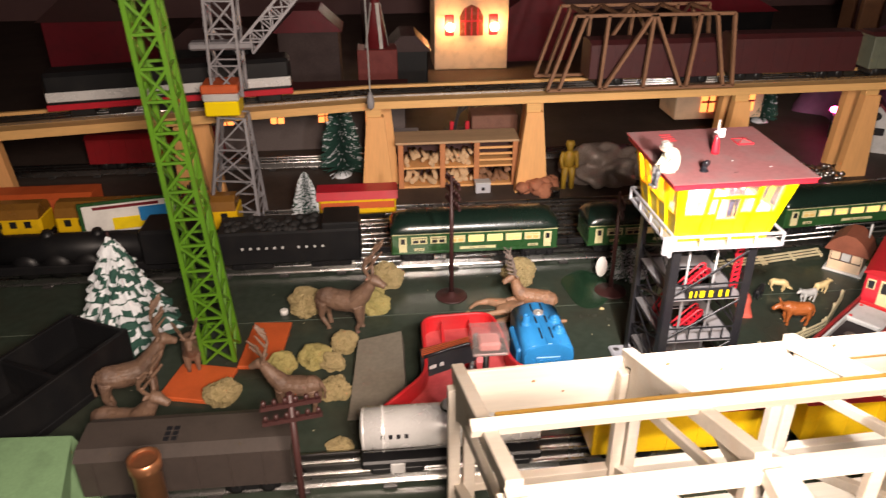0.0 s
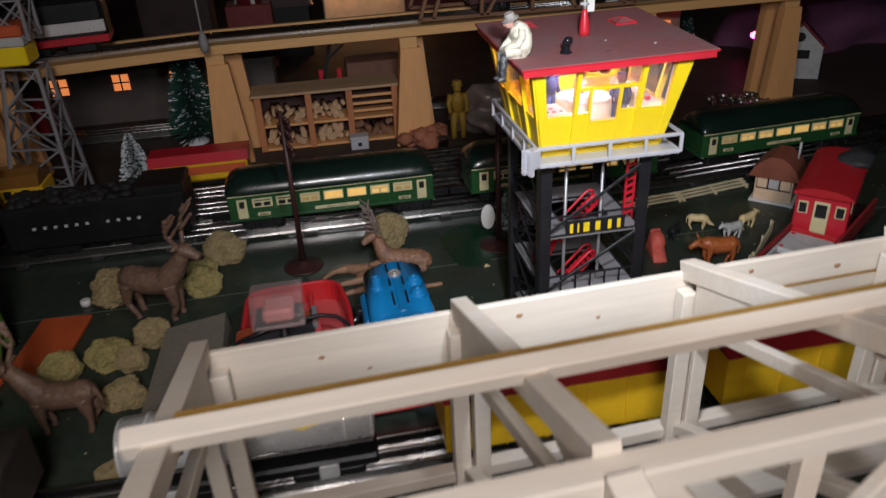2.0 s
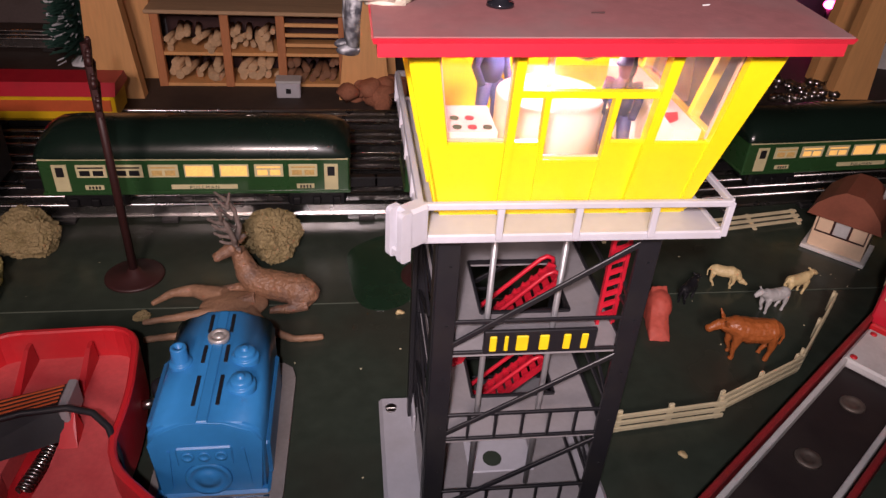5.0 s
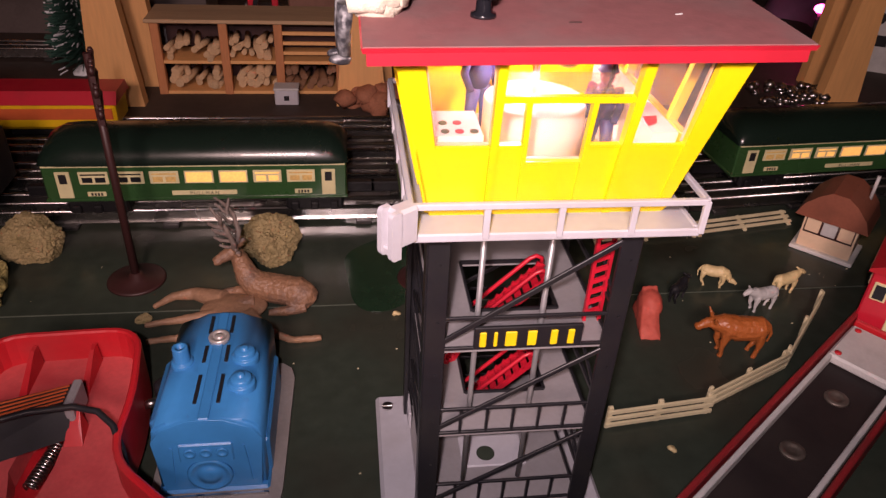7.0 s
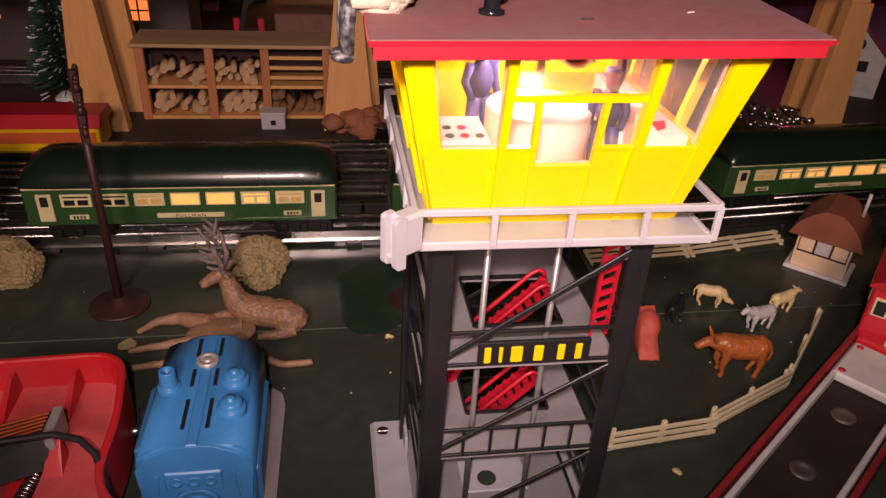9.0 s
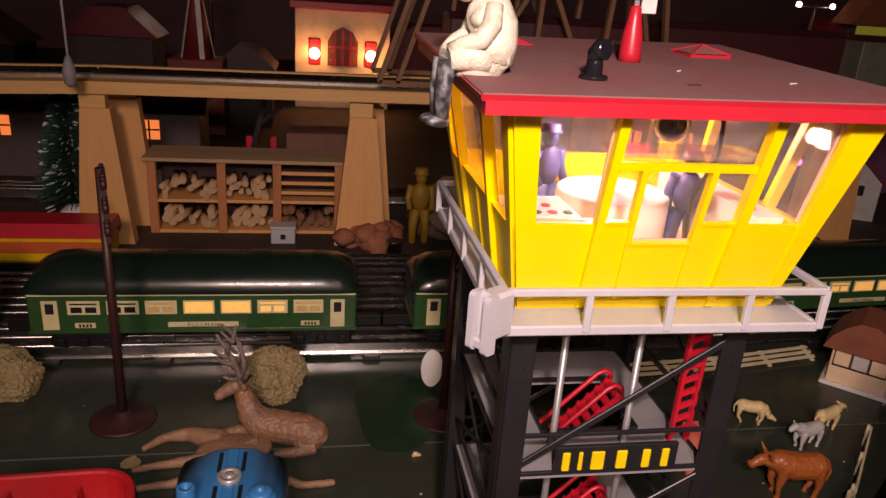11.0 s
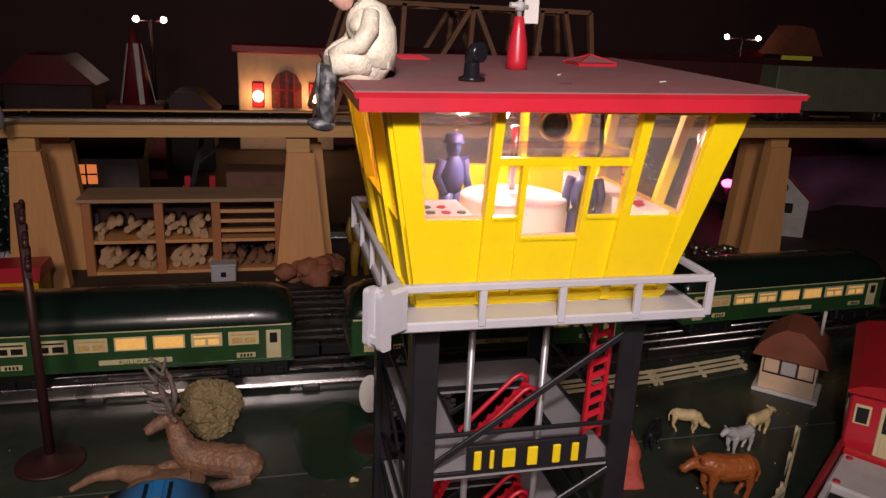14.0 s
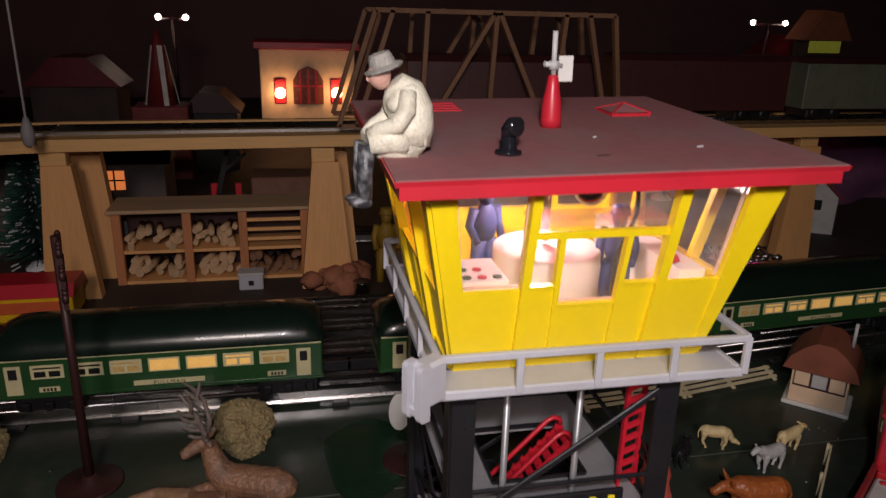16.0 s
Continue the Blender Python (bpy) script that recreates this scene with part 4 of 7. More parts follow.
# ---- passenger coaches ----
def coach(x, y, turn, label, bright=(3, 4, 5), dim=(2, 6)):
    L, W = 0.248, 0.060
    ob = thing("passenger_coach", label, "train coach", x, y, 0.0, turn, "green passenger train")
    bm = B(); box(bm, 0, L, 0, W, 0.0350, 0.0675, 0.0012); part("body", bm, CAR_GREEN, ob, "green lithographed tin body")
    bm = B(); box(bm, -0.001, L + 0.001, -0.0012, W + 0.0012, 0.0335, 0.0362, 0.0006); part("sill", bm, CAR_GREEN, ob)
    bm = B()
    prof = [(-0.0015, 0.0665), (-0.0015, 0.0705), (0.0045, 0.0815), (0.016, 0.0875), (0.030, 0.0895)]
    prof = prof + [(W - a, z) for a, z in prof[-2::-1]]
    rings = []
    for xx, k in ((-0.0015, 0.35), (0.004, 0.72), (0.014, 0.94), (0.028, 1.0), (L - 0.028, 1.0), (L - 0.014, 0.94), (L - 0.004, 0.72), (L + 0.0015, 0.35)):
        rings.append([bm.verts.new((xx, W / 2 + (a - W / 2) * (0.9 + 0.1 * k), 0.0665 + (z - 0.0665) * k)) for a, z in prof])
    for a, c in zip(rings, rings[1:]):
        for i in range(len(prof) - 1):
            bm.faces.new((a[i], a[i + 1], c[i + 1], c[i])).smooth = True
    bm.faces.new(rings[0]), bm.faces.new(rings[-1][::-1])
    part("roof", bm, CAR_ROOF, ob, "glossy black-green domed roof")
    for sy, yy in ((-1, 0.0), (1, W)):
        o = lambda a, c: (min(yy + sy * a, yy + sy * c), max(yy + sy * a, yy + sy * c))
        bm = B(); box(bm, 0.001, L - 0.001, *o(-0.001, 0.0008), 0.0652, 0.0664); part("stripe", bm, CREAM, ob)
        for i in range(7):
            xc = 0.0404 + i * 0.0282
            wide = i in (3, 4)
            glow = LIT_WINDOW if i in bright else DIM_WINDOW if i in dim else BLACK
            bm = B(); box(bm, xc - 0.0118, xc + 0.0118, *o(-0.001, 0.0008), 0.0496, 0.0610, 0.0002)
            win = part("window", bm, CREAM, ob, "cream window frame")
            bm = B()
            if wide:
                box(bm, xc - 0.0104, xc + 0.0104, *o(0, 0.0012), 0.0510, 0.0598)
            else:
                for k in (-1, 1):
                    box(bm, xc + k * 0.0052 - 0.0040, xc + k * 0.0052 + 0.0040, *o(0, 0.0012), 0.0514, 0.0560)
                box(bm, xc - 0.0098, xc + 0.0098, *o(0, 0.0012), 0.0580, 0.0592)
            part("pane", bm, glow, win, "warm lit window pane" if glow is LIT_WINDOW else "dark window pane")
        for xc in (0.0162, L - 0.0152):
            bm = B(); box(bm, xc - 0.0058, xc + 0.0058, *o(-0.001, 0.0010), 0.0370, 0.0612, 0.0003); door = part("door", bm, CREAM, ob, "cream tin door")
            bm = B(); box(bm, xc - 0.0030, xc + 0.0030, *o(0, 0.0013), 0.0505, 0.0590); part("door_window", bm, BLACK, door)
        for xc, w in ((L / 2 + 0.004, 0.0268), (0.0405, 0.0074), (L - 0.0370, 0.0074)):
            bm = B(); box(bm, xc - w, xc + w, *o(-0.001, 0.0010), 0.0385, 0.0425, 0.0002); pl = part("name_plate", bm, CREAM, ob, "cream name plate")
            if w > 0.01:
                if sy < 0:
                    cu = bpy.data.curves.new("lettering", "FONT")
                    cu.body, cu.size, cu.align_x, cu.extrude, cu.space_character = "PULLMAN", 0.0044, "CENTER", 0.0001, 1.35
                    tx = new("lettering", cu)
                    tx.parent = pl
                    tx.matrix_basis = pose(xc, yy - 0.0012, 0.0389, 90, 0, 0)
                    cu.materials.append(BLACK)
            else:
                bm = B()
                for k in range(4):
                    box(bm, xc - 0.0045 + k * 0.0026, xc - 0.0029 + k * 0.0026, *o(0.0009, 0.0012), 0.0392, 0.0418)
                part("number_bar", bm, BLACK, pl)
    for xc in (0.038, L - 0.028):
        bm = B(); box(bm, xc - 0.025, xc + 0.025, 0.003, W - 0.003, 0.0195, 0.0330, 0.002); truck = part("truck", bm, BLACK_METAL, ob, "black truck frame")
        for dx in (-0.017, 0.0, 0.017):
            bm = B(); box(bm, xc + dx - 0.0035, xc + dx + 0.0035, -0.0005, W + 0.0005, 0.0215, 0.0285, 0.001); part("journal_box", bm, BLACK_METAL, truck)
        for dx in (-0.017, 0.017):
            for yy in (0.012, W - 0.012):
                bm = B(); lathe(bm, [(0.0085, -0.003), (0.0085, 0.003), (0.004, 0.0045)], seg=18)
                bmesh.ops.transform(bm, matrix=Matrix.Translation((xc + dx, yy, 0.0252)) @ pose(0, 0, 0, 90, 0, 0), verts=bm.verts)
                part("wheel", bm, BLACK_METAL, truck)
    for xa, xb in ((-0.026, 0.02), (L - 0.02, L + 0.026)):
        bm = B(); box(bm, xa, xb, W / 2 - 0.004, W / 2 + 0.004, 0.024, 0.034, 0.001); part("coupler", bm, BLACK_METAL, ob)
    return ob


coach(0.1222, 0.968, 0, "green and cream tin passenger coach with lit windows on the track")
coach(0.418, 0.968, 0, "green and cream tin passenger coach with lit windows behind the tower")
coach(0.742, 0.995, 4.5, "green and cream tin passenger coach with lit windows on the curve", (1, 2, 3, 4, 5, 6), (0,))

# tender and steam engine
tender = thing("tender", "black tin coal tender with pale lettering bars", "train tender", -0.128, 0.966, 0)
bm = B(); box(bm, 0, 0.205, 0, 0.062, 0.028, 0.080, 0.003); part("body", bm, BLACK_METAL, tender)
bm = B()
for k in range(60):
    ball(bm, (random.uniform(0.01, 0.15), random.uniform(0.008, 0.054), random.uniform(0.077, 0.081)), random.uniform(0.005, 0.008), 1, 1, 0.8, 0.4, 90, 1, k)
tagged(part("coal_load", bm, COAL, tender, "black coal load"), kind="stuff")
bm = B(); box(bm, 0.15, 0.2045, 0.001, 0.061, 0.080, 0.090, 0.002); part("rear_deck", bm, BLACK_METAL, tender)
for k in range(11):
    if k != 6:
        bm = B(); box(bm, 0.033 + k * 0.0115, 0.0365 + k * 0.0115, -0.0006, 0.0005, 0.0535, 0.0570); part("lettering_bar", bm, PALE_GREY, tender)
for xc in (0.045, 0.16):
    bm = B(); box(bm, xc - 0.03, xc + 0.03, 0.006, 0.056, 0.017, 0.028, 0.002); truck = part("truck", bm, BLACK_METAL, tender)
    for dx in (-0.017, 0.017):
        bm = B(); lathe(bm, [(0.0085, -0.003), (0.0085, 0.003), (0.004, 0.0045)], seg=18)
        bmesh.ops.transform(bm, matrix=Matrix.Translation((xc + dx, 0.010, 0.0252)) @ pose(0, 0, 0, 90, 0, 0), verts=bm.verts)
        part("wheel", bm, BLACK_METAL, truck)
engine = thing("steam_engine", "black die-cast toy steam engine ahead of its tender", "steam engine", -0.47, 0.966, 0)
bm = B(); rod(bm, (0.0, 0.031, 0.056), (0.25, 0.031, 0.056), 0.022, seg=24); part("boiler", bm, BLACK_METAL, engine)
bm = B(); box(bm, 0.235, 0.325, -0.001, 0.063, 0.035, 0.090, 0.004); part("cab", bm, BLACK_METAL, engine)
bm = B(); box(bm, 0.0, 0.32, 0.004, 0.058, 0.026, 0.040, 0.002); part("frame", bm, BLACK_METAL, engine)
for x, h in ((0.03, 0.092), (0.10, 0.084), (0.17, 0.084)):
    bm = B(); lathe(bm, [(0.010, 0.072), (0.009, h - 0.006), (0.006, h)], (x, 0.031, 0), 14); part("dome", bm, BLACK_METAL, engine)
for k in range(4):
    bm = B(); lathe(bm, [(0.019, -0.003), (0.019, 0.003), (0.006, 0.005)], seg=24)
    bmesh.ops.transform(bm, matrix=Matrix.Translation((0.07 + k * 0.043, 0.012, 0.036)) @ pose(0, 0, 0, 90, 0, 0), verts=bm.verts)
    part("driving_wheel", bm, BLACK_METAL, engine)


# ---- elevated line: golden beam on tapered tan legs ----
BZ0, BZ1 = 0.173, 0.186
bm = B()
hexa(bm, [(-0.9, 1.14, 0.150), (0.10, 1.242, BZ0), (0.10, 1.335, BZ0), (-0.9, 1.235, 0.150), (-0.9, 1.14, 0.166), (0.10, 1.242, BZ1), (0.10, 1.335, BZ1), (-0.9, 1.235, 0.166)])
structure("elevated_beam", bm, BEAM_WOOD, "golden pine deck carrying the elevated track", "elevated track deck")
bm = B()
hexa(bm, [(0.10, 1.244, BZ0), (1.9, 1.244, BZ0 + 0.016), (1.9, 1.335, BZ0 + 0.016), (0.10, 1.335, BZ0), (0.10, 1.244, BZ1), (1.9, 1.244, BZ1 + 0.016), (1.9, 1.335, BZ1 + 0.016), (0.10, 1.335, BZ1)])
structure("elevated_beam_east", bm, BEAM_WOOD, "golden pine deck carrying the elevated track", "elevated track deck")
ob = track("tin_track", (0.10, 1.290), (1.9, 1.290), "three-rail tin track on the elevated pine deck", z=0.176)
ob.matrix_basis = ob.matrix_basis @ pose(0, 0, 0, 0, -0.51, 0)
bm = B(); bar(bm, (0.10, 1.331, 0.1885), (1.9, 1.331, 0.2045), 0.008, 0.008); structure("deck_edge", bm, BEAM_WOOD, "pale pine edge strip of the elevated deck", "edge strip")
bm = B(); bar(bm, (-0.9, 1.231, 0.1685), (0.10, 1.331, 0.1885), 0.008, 0.008); structure("deck_edge_west", bm, BEAM_WOOD, "pale pine edge strip of the elevated deck", "edge strip")
ob = track("tin_track", (-0.88, 1.190), (0.10, 1.290), "three-rail tin track on the elevated pine deck", z=0.1564)
ob.matrix_basis = ob.matrix_basis @ pose(0, 0, 0, 0, -1.14, 0)


def trestle_leg(x, y, top, w0, w1, label, group="trestle legs"):
    ob = thing("trestle_leg", label, "trestle leg", x, y, 0.0, 0, group)
    bm = B(); prism(bm, [(-w0 / 2, 0), (w0 / 2, 0), (w1 / 2, top - 0.016), (-w1 / 2, top - 0.016)], -0.009, 0.009); part("tapered_board", bm, TAN_WOOD, ob)
    bm = B(); box(bm, -w1 / 2 - 0.0005, w1 * 0.36, -0.0075, 0.0075, top - 0.016, top, 0.0006); part("head_block", bm, BEAM_WOOD, ob, "small pine block under the deck")
    return ob


for x, y, t, w in ((0.106, 1.258, BZ0, 0.060), (0.390, 1.258, BZ0, 0.062), (0.775, 1.262, BZ0 + 0.006, 0.055), (1.03, 1.270, BZ0 + 0.008, 0.055), (-0.215, 1.225, 0.161, 0.06), (-0.56, 1.19, 0.155, 0.06)):
    trestle_leg(x, y, t, w, 0.030, "tapered tan pine trestle leg under the elevated deck")
    trestle_leg(x + 0.012, y + 0.066, t, w, 0.034, "tapered tan pine trestle leg under the elevated deck")

# ---- log shelf ----
shelf = thing("log_rack", "wooden rack with two tiers of cut logs", "wooden rack", 0.150, 1.290, 0.004)
W_, H_ = 0.215, 0.088
bm = B(); box(bm, -0.010, W_ + 0.008, -0.006, 0.062, H_, H_ + 0.0045, 0.001); part("top_board", bm, mat("grey_brown_board", (0.46, 0.30, 0.17), 0.75, vary=0.25, scale=12, stretch=(0.4, 4, 4)), shelf, "grey-brown top board")
for x in (0, 0.078, 0.142, W_):
    bm = B(); box(bm, x - 0.005, x + 0.005, -0.002, 0.006, 0, H_, 0.0006); part("post", bm, RACK_WOOD, shelf, "reddish wooden post")
for z in (0.004, 0.042):
    bm = B(); box(bm, 0, W_, 0.000, 0.055, z - 0.004, z, 0.0004); part("shelf_board", bm, TAN_WOOD, shelf)
for z in (0.052, 0.064, 0.076):
    bm = B(); box(bm, 0.142, W_, 0.000, 0.003, z - 0.002, z + 0.002); part("slat", bm, TAN_WOOD, shelf)
bm = B(); box(bm, 0, W_, 0.056, 0.059, 0, H_); part("back_board", bm, DARK_BROWN, shelf, "dark back board")
rng = random.Random(4)
for x0, x1, z0, mm in ((0.006, 0.072, 0.042, LOG), (0.084, 0.136, 0.042, LOG), (0.006, 0.072, 0.004, LOG), (0.084, 0.136, 0.004, LOG), (0.148, 0.208, 0.004, BROWN_WOOD)):
    for k in range(16):
        bm = B()
        r = rng.uniform(0.0032, 0.0052)
        x, z = rng.uniform(x0, x1), z0 + r + (k % 3) * 0.0075
        rod(bm, (x, 0.004 + rng.uniform(-0.006, 0.006), z + rng.uniform(-0.002, 0.006)), (x + rng.uniform(-0.010, 0.010), 0.05, z), r, seg=8)
        part("log", bm, mm, shelf)


# ---- wooden truss bridge nearest the camera ----
bridge = thing("wooden_bridge", "raw pine stick-built truss bridge over a siding", "model bridge", 0.3, 0.3, 0, 2.8)
PV = Vector((0.3, 0.3, 0))
XS = [0.173, 0.317, 0.461, 0.605, 0.749]
RY, RZ_, FY, FZ = 0.486, 0.177, 0.297, 0.238


def stick(p, q, w=0.008, h=0.008, name="stick", up=(0, 0, 1)):
    bm = B(); bar(bm, Vector(p) - PV, Vector(q) - PV, w, h, up, 0.0006)
    return part(name, bm, RAW_WOOD, bridge)


stick((XS[0] - 0.004, RY + 0.004, 0.1580), (XS[2], RY + 0.004, 0.1580), 0.004, 0.044, "rear_plank")
stick((XS[2], RY + 0.004, 0.1690), (XS[-1], RY + 0.004, 0.1690), 0.004, 0.022, "rear_plank")
stick((XS[2], RY + 0.003, 0.1460), (XS[-1], RY + 0.003, 0.1460), 0.004, 0.022, "rear_plank")
stick((XS[0] - 0.012, 0.3705, 0.2265), (XS[-1], 0.3705, 0.2265), 0.009, 0.009, "purlin", (0, -0.31, 0.95))
GLUE = mat("amber_glue_stain", (0.30, 0.17, 0.035), 0.4, vary=0.3, scale=60)
bm = B(); bar(bm, Vector((XS[0] + 0.006, 0.3785, 0.2268)) - PV, Vector((XS[-1], 0.3785, 0.2268)) - PV, 0.006, 0.0030); part("glue_line", bm, GLUE, bridge, "amber glue stain along the stick")
bm = B(); bar(bm, Vector((XS[2], RY + 0.0012, 0.1575)) - PV, Vector((XS[-1], RY + 0.0012, 0.1575)) - PV, 0.0012, 0.0010); part("glue_line", bm, GLUE, bridge, "amber glue stain between two planks")
stick((XS[0] - 0.006, FY, FZ + 0.001), (XS[-1], FY, FZ + 0.001), 0.011, 0.010, "front_chord")
stick((XS[0] - 0.006, FY + 0.006, FZ - 0.068), (XS[-1], FY + 0.006, FZ - 0.068), 0.014, 0.009, "front_lower_chord")
stick((XS[0] - 0.006, RY, 0.060), (XS[-1], RY, 0.060), 0.010, 0.009, "rear_lower_chord")
NY, NZ = 0.085, 0.176
for yy, zz in ((0.440, 0.046),):
    stick((XS[0], yy, zz), (XS[-1], yy, zz), 0.026, 0.006, "floor_plank")
stick((XS[0] - 0.006, NY, NZ), (XS[-1], NY, NZ), 0.010, 0.010, "near_chord")
for i, x in enumerate(XS):
    stick((x, RY + 0.006, RZ_ + 0.003), (x, FY + 0.004, FZ + 0.004), 0.010, 0.012, "cross_beam")
    stick((x, FY - 0.004, FZ + 0.004), (x + 0.006, NY, NZ + 0.006), 0.012, 0.010, "cross_beam")
    stick((x + 0.006, NY, NZ), (x + 0.006, NY, 0.002), 0.010, 0.009, "near_post", (0, 1, 0))
    for dx in (-0.0065, 0.0065):
        stick((x + 0.002 + dx, RY - 0.004, RZ_ - 0.006), (x + 0.002 + dx, RY - 0.004, 0.002), 0.010, 0.009, "rear_post", (0, 1, 0))
    stick((x - 0.003, FY + 0.004, FZ), (x - 0.003, FY + 0.006, FZ - 0.072), 0.013, 0.007, "front_post", (0, 1, 0))
    stick((x, FY, FZ - 0.068), (x, RY, 0.060), 0.009, 0.008, "floor_beam")
    stick((x, RY - 0.006, RZ_ - 0.028), (x, FY + 0.008, FZ - 0.030), 0.006, 0.008, "cross_lower_beam")
    for ta, tb, tc in ((0.04, 0.30, 0.05), (0.72, 0.97, 0.96)):
        bm = B()
        at_ = lambda t, dz: Vector((x, RY + (FY - RY) * t, RZ_ + (FZ - RZ_) * t + dz)) - PV
        q_ = [at_(ta, -0.004), at_(tb, -0.004), at_(tc, -0.026)]
        va, vb = [bm.verts.new(p + Vector((-0.0015, 0, 0))) for p in q_], [bm.verts.new(p + Vector((0.0015, 0, 0))) for p in q_]
        bm.faces.new(va), bm.faces.new(vb[::-1])
        for k in range(3):
            bm.faces.new((va[k], va[(k + 1) % 3], vb[(k + 1) % 3], vb[k]))
        part("web_plate", bm, RAW_WOOD, bridge)
    bm = B()
    hexa(bm, [(x - 0.004, RY - 0.012, RZ_ - 0.034), (x + 0.004, RY - 0.012, RZ_ - 0.034), (x + 0.004, RY - 0.065, RZ_ + 0.006), (x - 0.004, RY - 0.065, RZ_ + 0.006), (x - 0.004, RY - 0.012, RZ_ + 0.002), (x + 0.004, RY - 0.012, RZ_ + 0.002), (x + 0.004, RY - 0.065, RZ_ + 0.020), (x - 0.004, RY - 0.065, RZ_ + 0.020)])
    bmesh.ops.translate(bm, vec=-PV, verts=bm.verts)
    part("gusset", bm, RAW_WOOD, bridge)
for i, (a, c) in enumerate(zip(XS, XS[1:])):
    m_ = (a + c) / 2
    yy, z0, z1 = FY + 0.002, FZ - 0.066, FZ - 0.004
    stick((m_, yy, z0), (m_, yy, z1), 0.009, 0.006, "upright", (0, 1, 0))
    if i % 2 == 0:
        ends = ((m_ - 0.010, z1, a + 0.014, z0), (m_ + 0.010, z1, c - 0.014, z0))
    else:
        ends = ((m_ - 0.010, z0, a + 0.014, z1), (m_ + 0.010, z0, c - 0.014, z1))
    for xa, za, xb, zb in ends:
        stick((xa, yy, za), (xb, yy, zb), 0.009, 0.006, "diagonal", (0, 1, 0))

KNOT = mat("brown_wood_knot", (0.33, 0.17, 0.08), 0.7, vary=0.3, scale=200)
for x, z, r in ((0.236, 0.1650, 0.0013), (0.262, 0.1520, 0.0010), (0.352, 0.1700, 0.0015), (0.402, 0.1590, 0.0011), (0.503, 0.1730, 0.0014), (0.566, 0.1660, 0.0018)):
    bm = B(); lathe(bm, [(r, -0.0002), (r * 0.9, 0.0002), (r * 0.3, 0.00025)], seg=10)
    bmesh.ops.transform(bm, matrix=Matrix.Translation(Vector((x, RY + 0.002, z)) - PV) @ pose(0, 0, 0, 90, 0, 0) @ Matrix.Diagonal((1.5, 1, 1, 1)), verts=bm.verts); part("knot", bm, KNOT, bridge, "small brown knot in the pine")

# dark crumpled sheet under the bridge
bm = B()
cols = [[bm.verts.new((0.10 + i * 0.0225, 0.03 + j * 0.0225, max(0.001, 0.006 + 0.012 * noise.noise(Vector((i * 0.55, j * 0.55, 3.1))) + 0.006 * noise.noise(Vector((i * 1.7, j * 1.7, 0.4)))))) for j in range(18)] for i in range(40)]
for i in range(39):
    for j in range(17):
        bm.faces.new((cols[i][j], cols[i + 1][j], cols[i + 1][j + 1], cols[i][j + 1]))
solid("dark_sheet", bm, mat("blue_black_plastic_sheet", (0.012, 0.012, 0.020), 0.35, vary=0.3, scale=12, bump=0.2), "blue-black crumpled plastic sheet under the wooden bridge", "plastic sheet")

# ---- silver tank car and other cars on the near siding ----
tank = thing("tank_car", "silver two-dome toy tank car on the siding", "tank car", 0.078, 0.563, 0)
TR, TZ_ = 0.0220, 0.0570
bm = B(); rod(bm, (0.004, 0, TZ_), (0.172, 0, TZ_), TR, seg=32); part("tank", bm, SILVER, tank, "bright silver tank barrel")
for x, a in ((0.004, -90), (0.172, 90)):
    bm = B(); lathe(bm, [(TR, 0), (TR - 0.001, 0.002), (TR * 0.5, 0.004), (0.001, 0.0045)], seg=24)
    bmesh.ops.transform(bm, matrix=Matrix.Translation((x, 0, TZ_)) @ pose(0, 0, 0, 0, a, 0), verts=bm.verts); part("end_cap", bm, SILVER, tank)
for x in (0.022, 0.154):
    bm = B()
    for k in range(24):
        a0, a1 = k * math.pi / 12, (k + 1) * math.pi / 12
        bar(bm, (x, (TR + 0.0004) * math.cos(a0), TZ_ + (TR + 0.0004) * math.sin(a0)), (x, (TR + 0.0004) * math.cos(a1), TZ_ + (TR + 0.0004) * math.sin(a1)), 0.0009, 0.0016, (1, 0, 0))
    part("strap", bm, SILVER, tank)
for x, r in ((0.088, 0.0085), (0.136, 0.0062)):
    bm = B(); lathe(bm, [(r, TZ_ + TR - 0.003), (r, TZ_ + TR + 0.0035), (r * 0.97, TZ_ + TR + 0.0045), (r * 0.7, TZ_ + TR + 0.0055), (0.001, TZ_ + TR + 0.0060)], (x, 0, 0), 20); dome = part("dome", bm, SILVER, tank)
    bm = B(); lathe(bm, [(r + 0.0001, TZ_ + TR - 0.001), (r + 0.0006, TZ_ + TR), (r + 0.0006, TZ_ + TR + 0.0012), (r + 0.0001, TZ_ + TR + 0.0018)], (x, 0, 0), 20); part("ring", bm, BLACK_METAL, dome, "dark ring round the dome")
    bm = B(); ball(bm, (x, 0, TZ_ + TR + 0.0066), 0.0014, sub=2); part("cap", bm, STEEL, dome)
for y in (-1, 1):
    bm = B(); pipe(bm, [(0.002, y * (TR + 0.003), TZ_ - 0.004), (0.174, y * (TR + 0.003), TZ_ - 0.004)], 0.0007, 6); part("handrail", bm, STEEL, tank, "thin wire handrail")
    for x in (0.012, 0.064, 0.112, 0.164):
        bm = B(); rod(bm, (x, y * (TR - 0.001), TZ_ - 0.004), (x, y * (TR + 0.003), TZ_ - 0.004), 0.0006, seg=6); part("rail_pin", bm, STEEL, tank)
bm = B(); box(bm, 0.0, 0.176, -0.025, 0.025, 0.027, 0.037, 0.002); part("frame", bm, BLACK_METAL, tank)


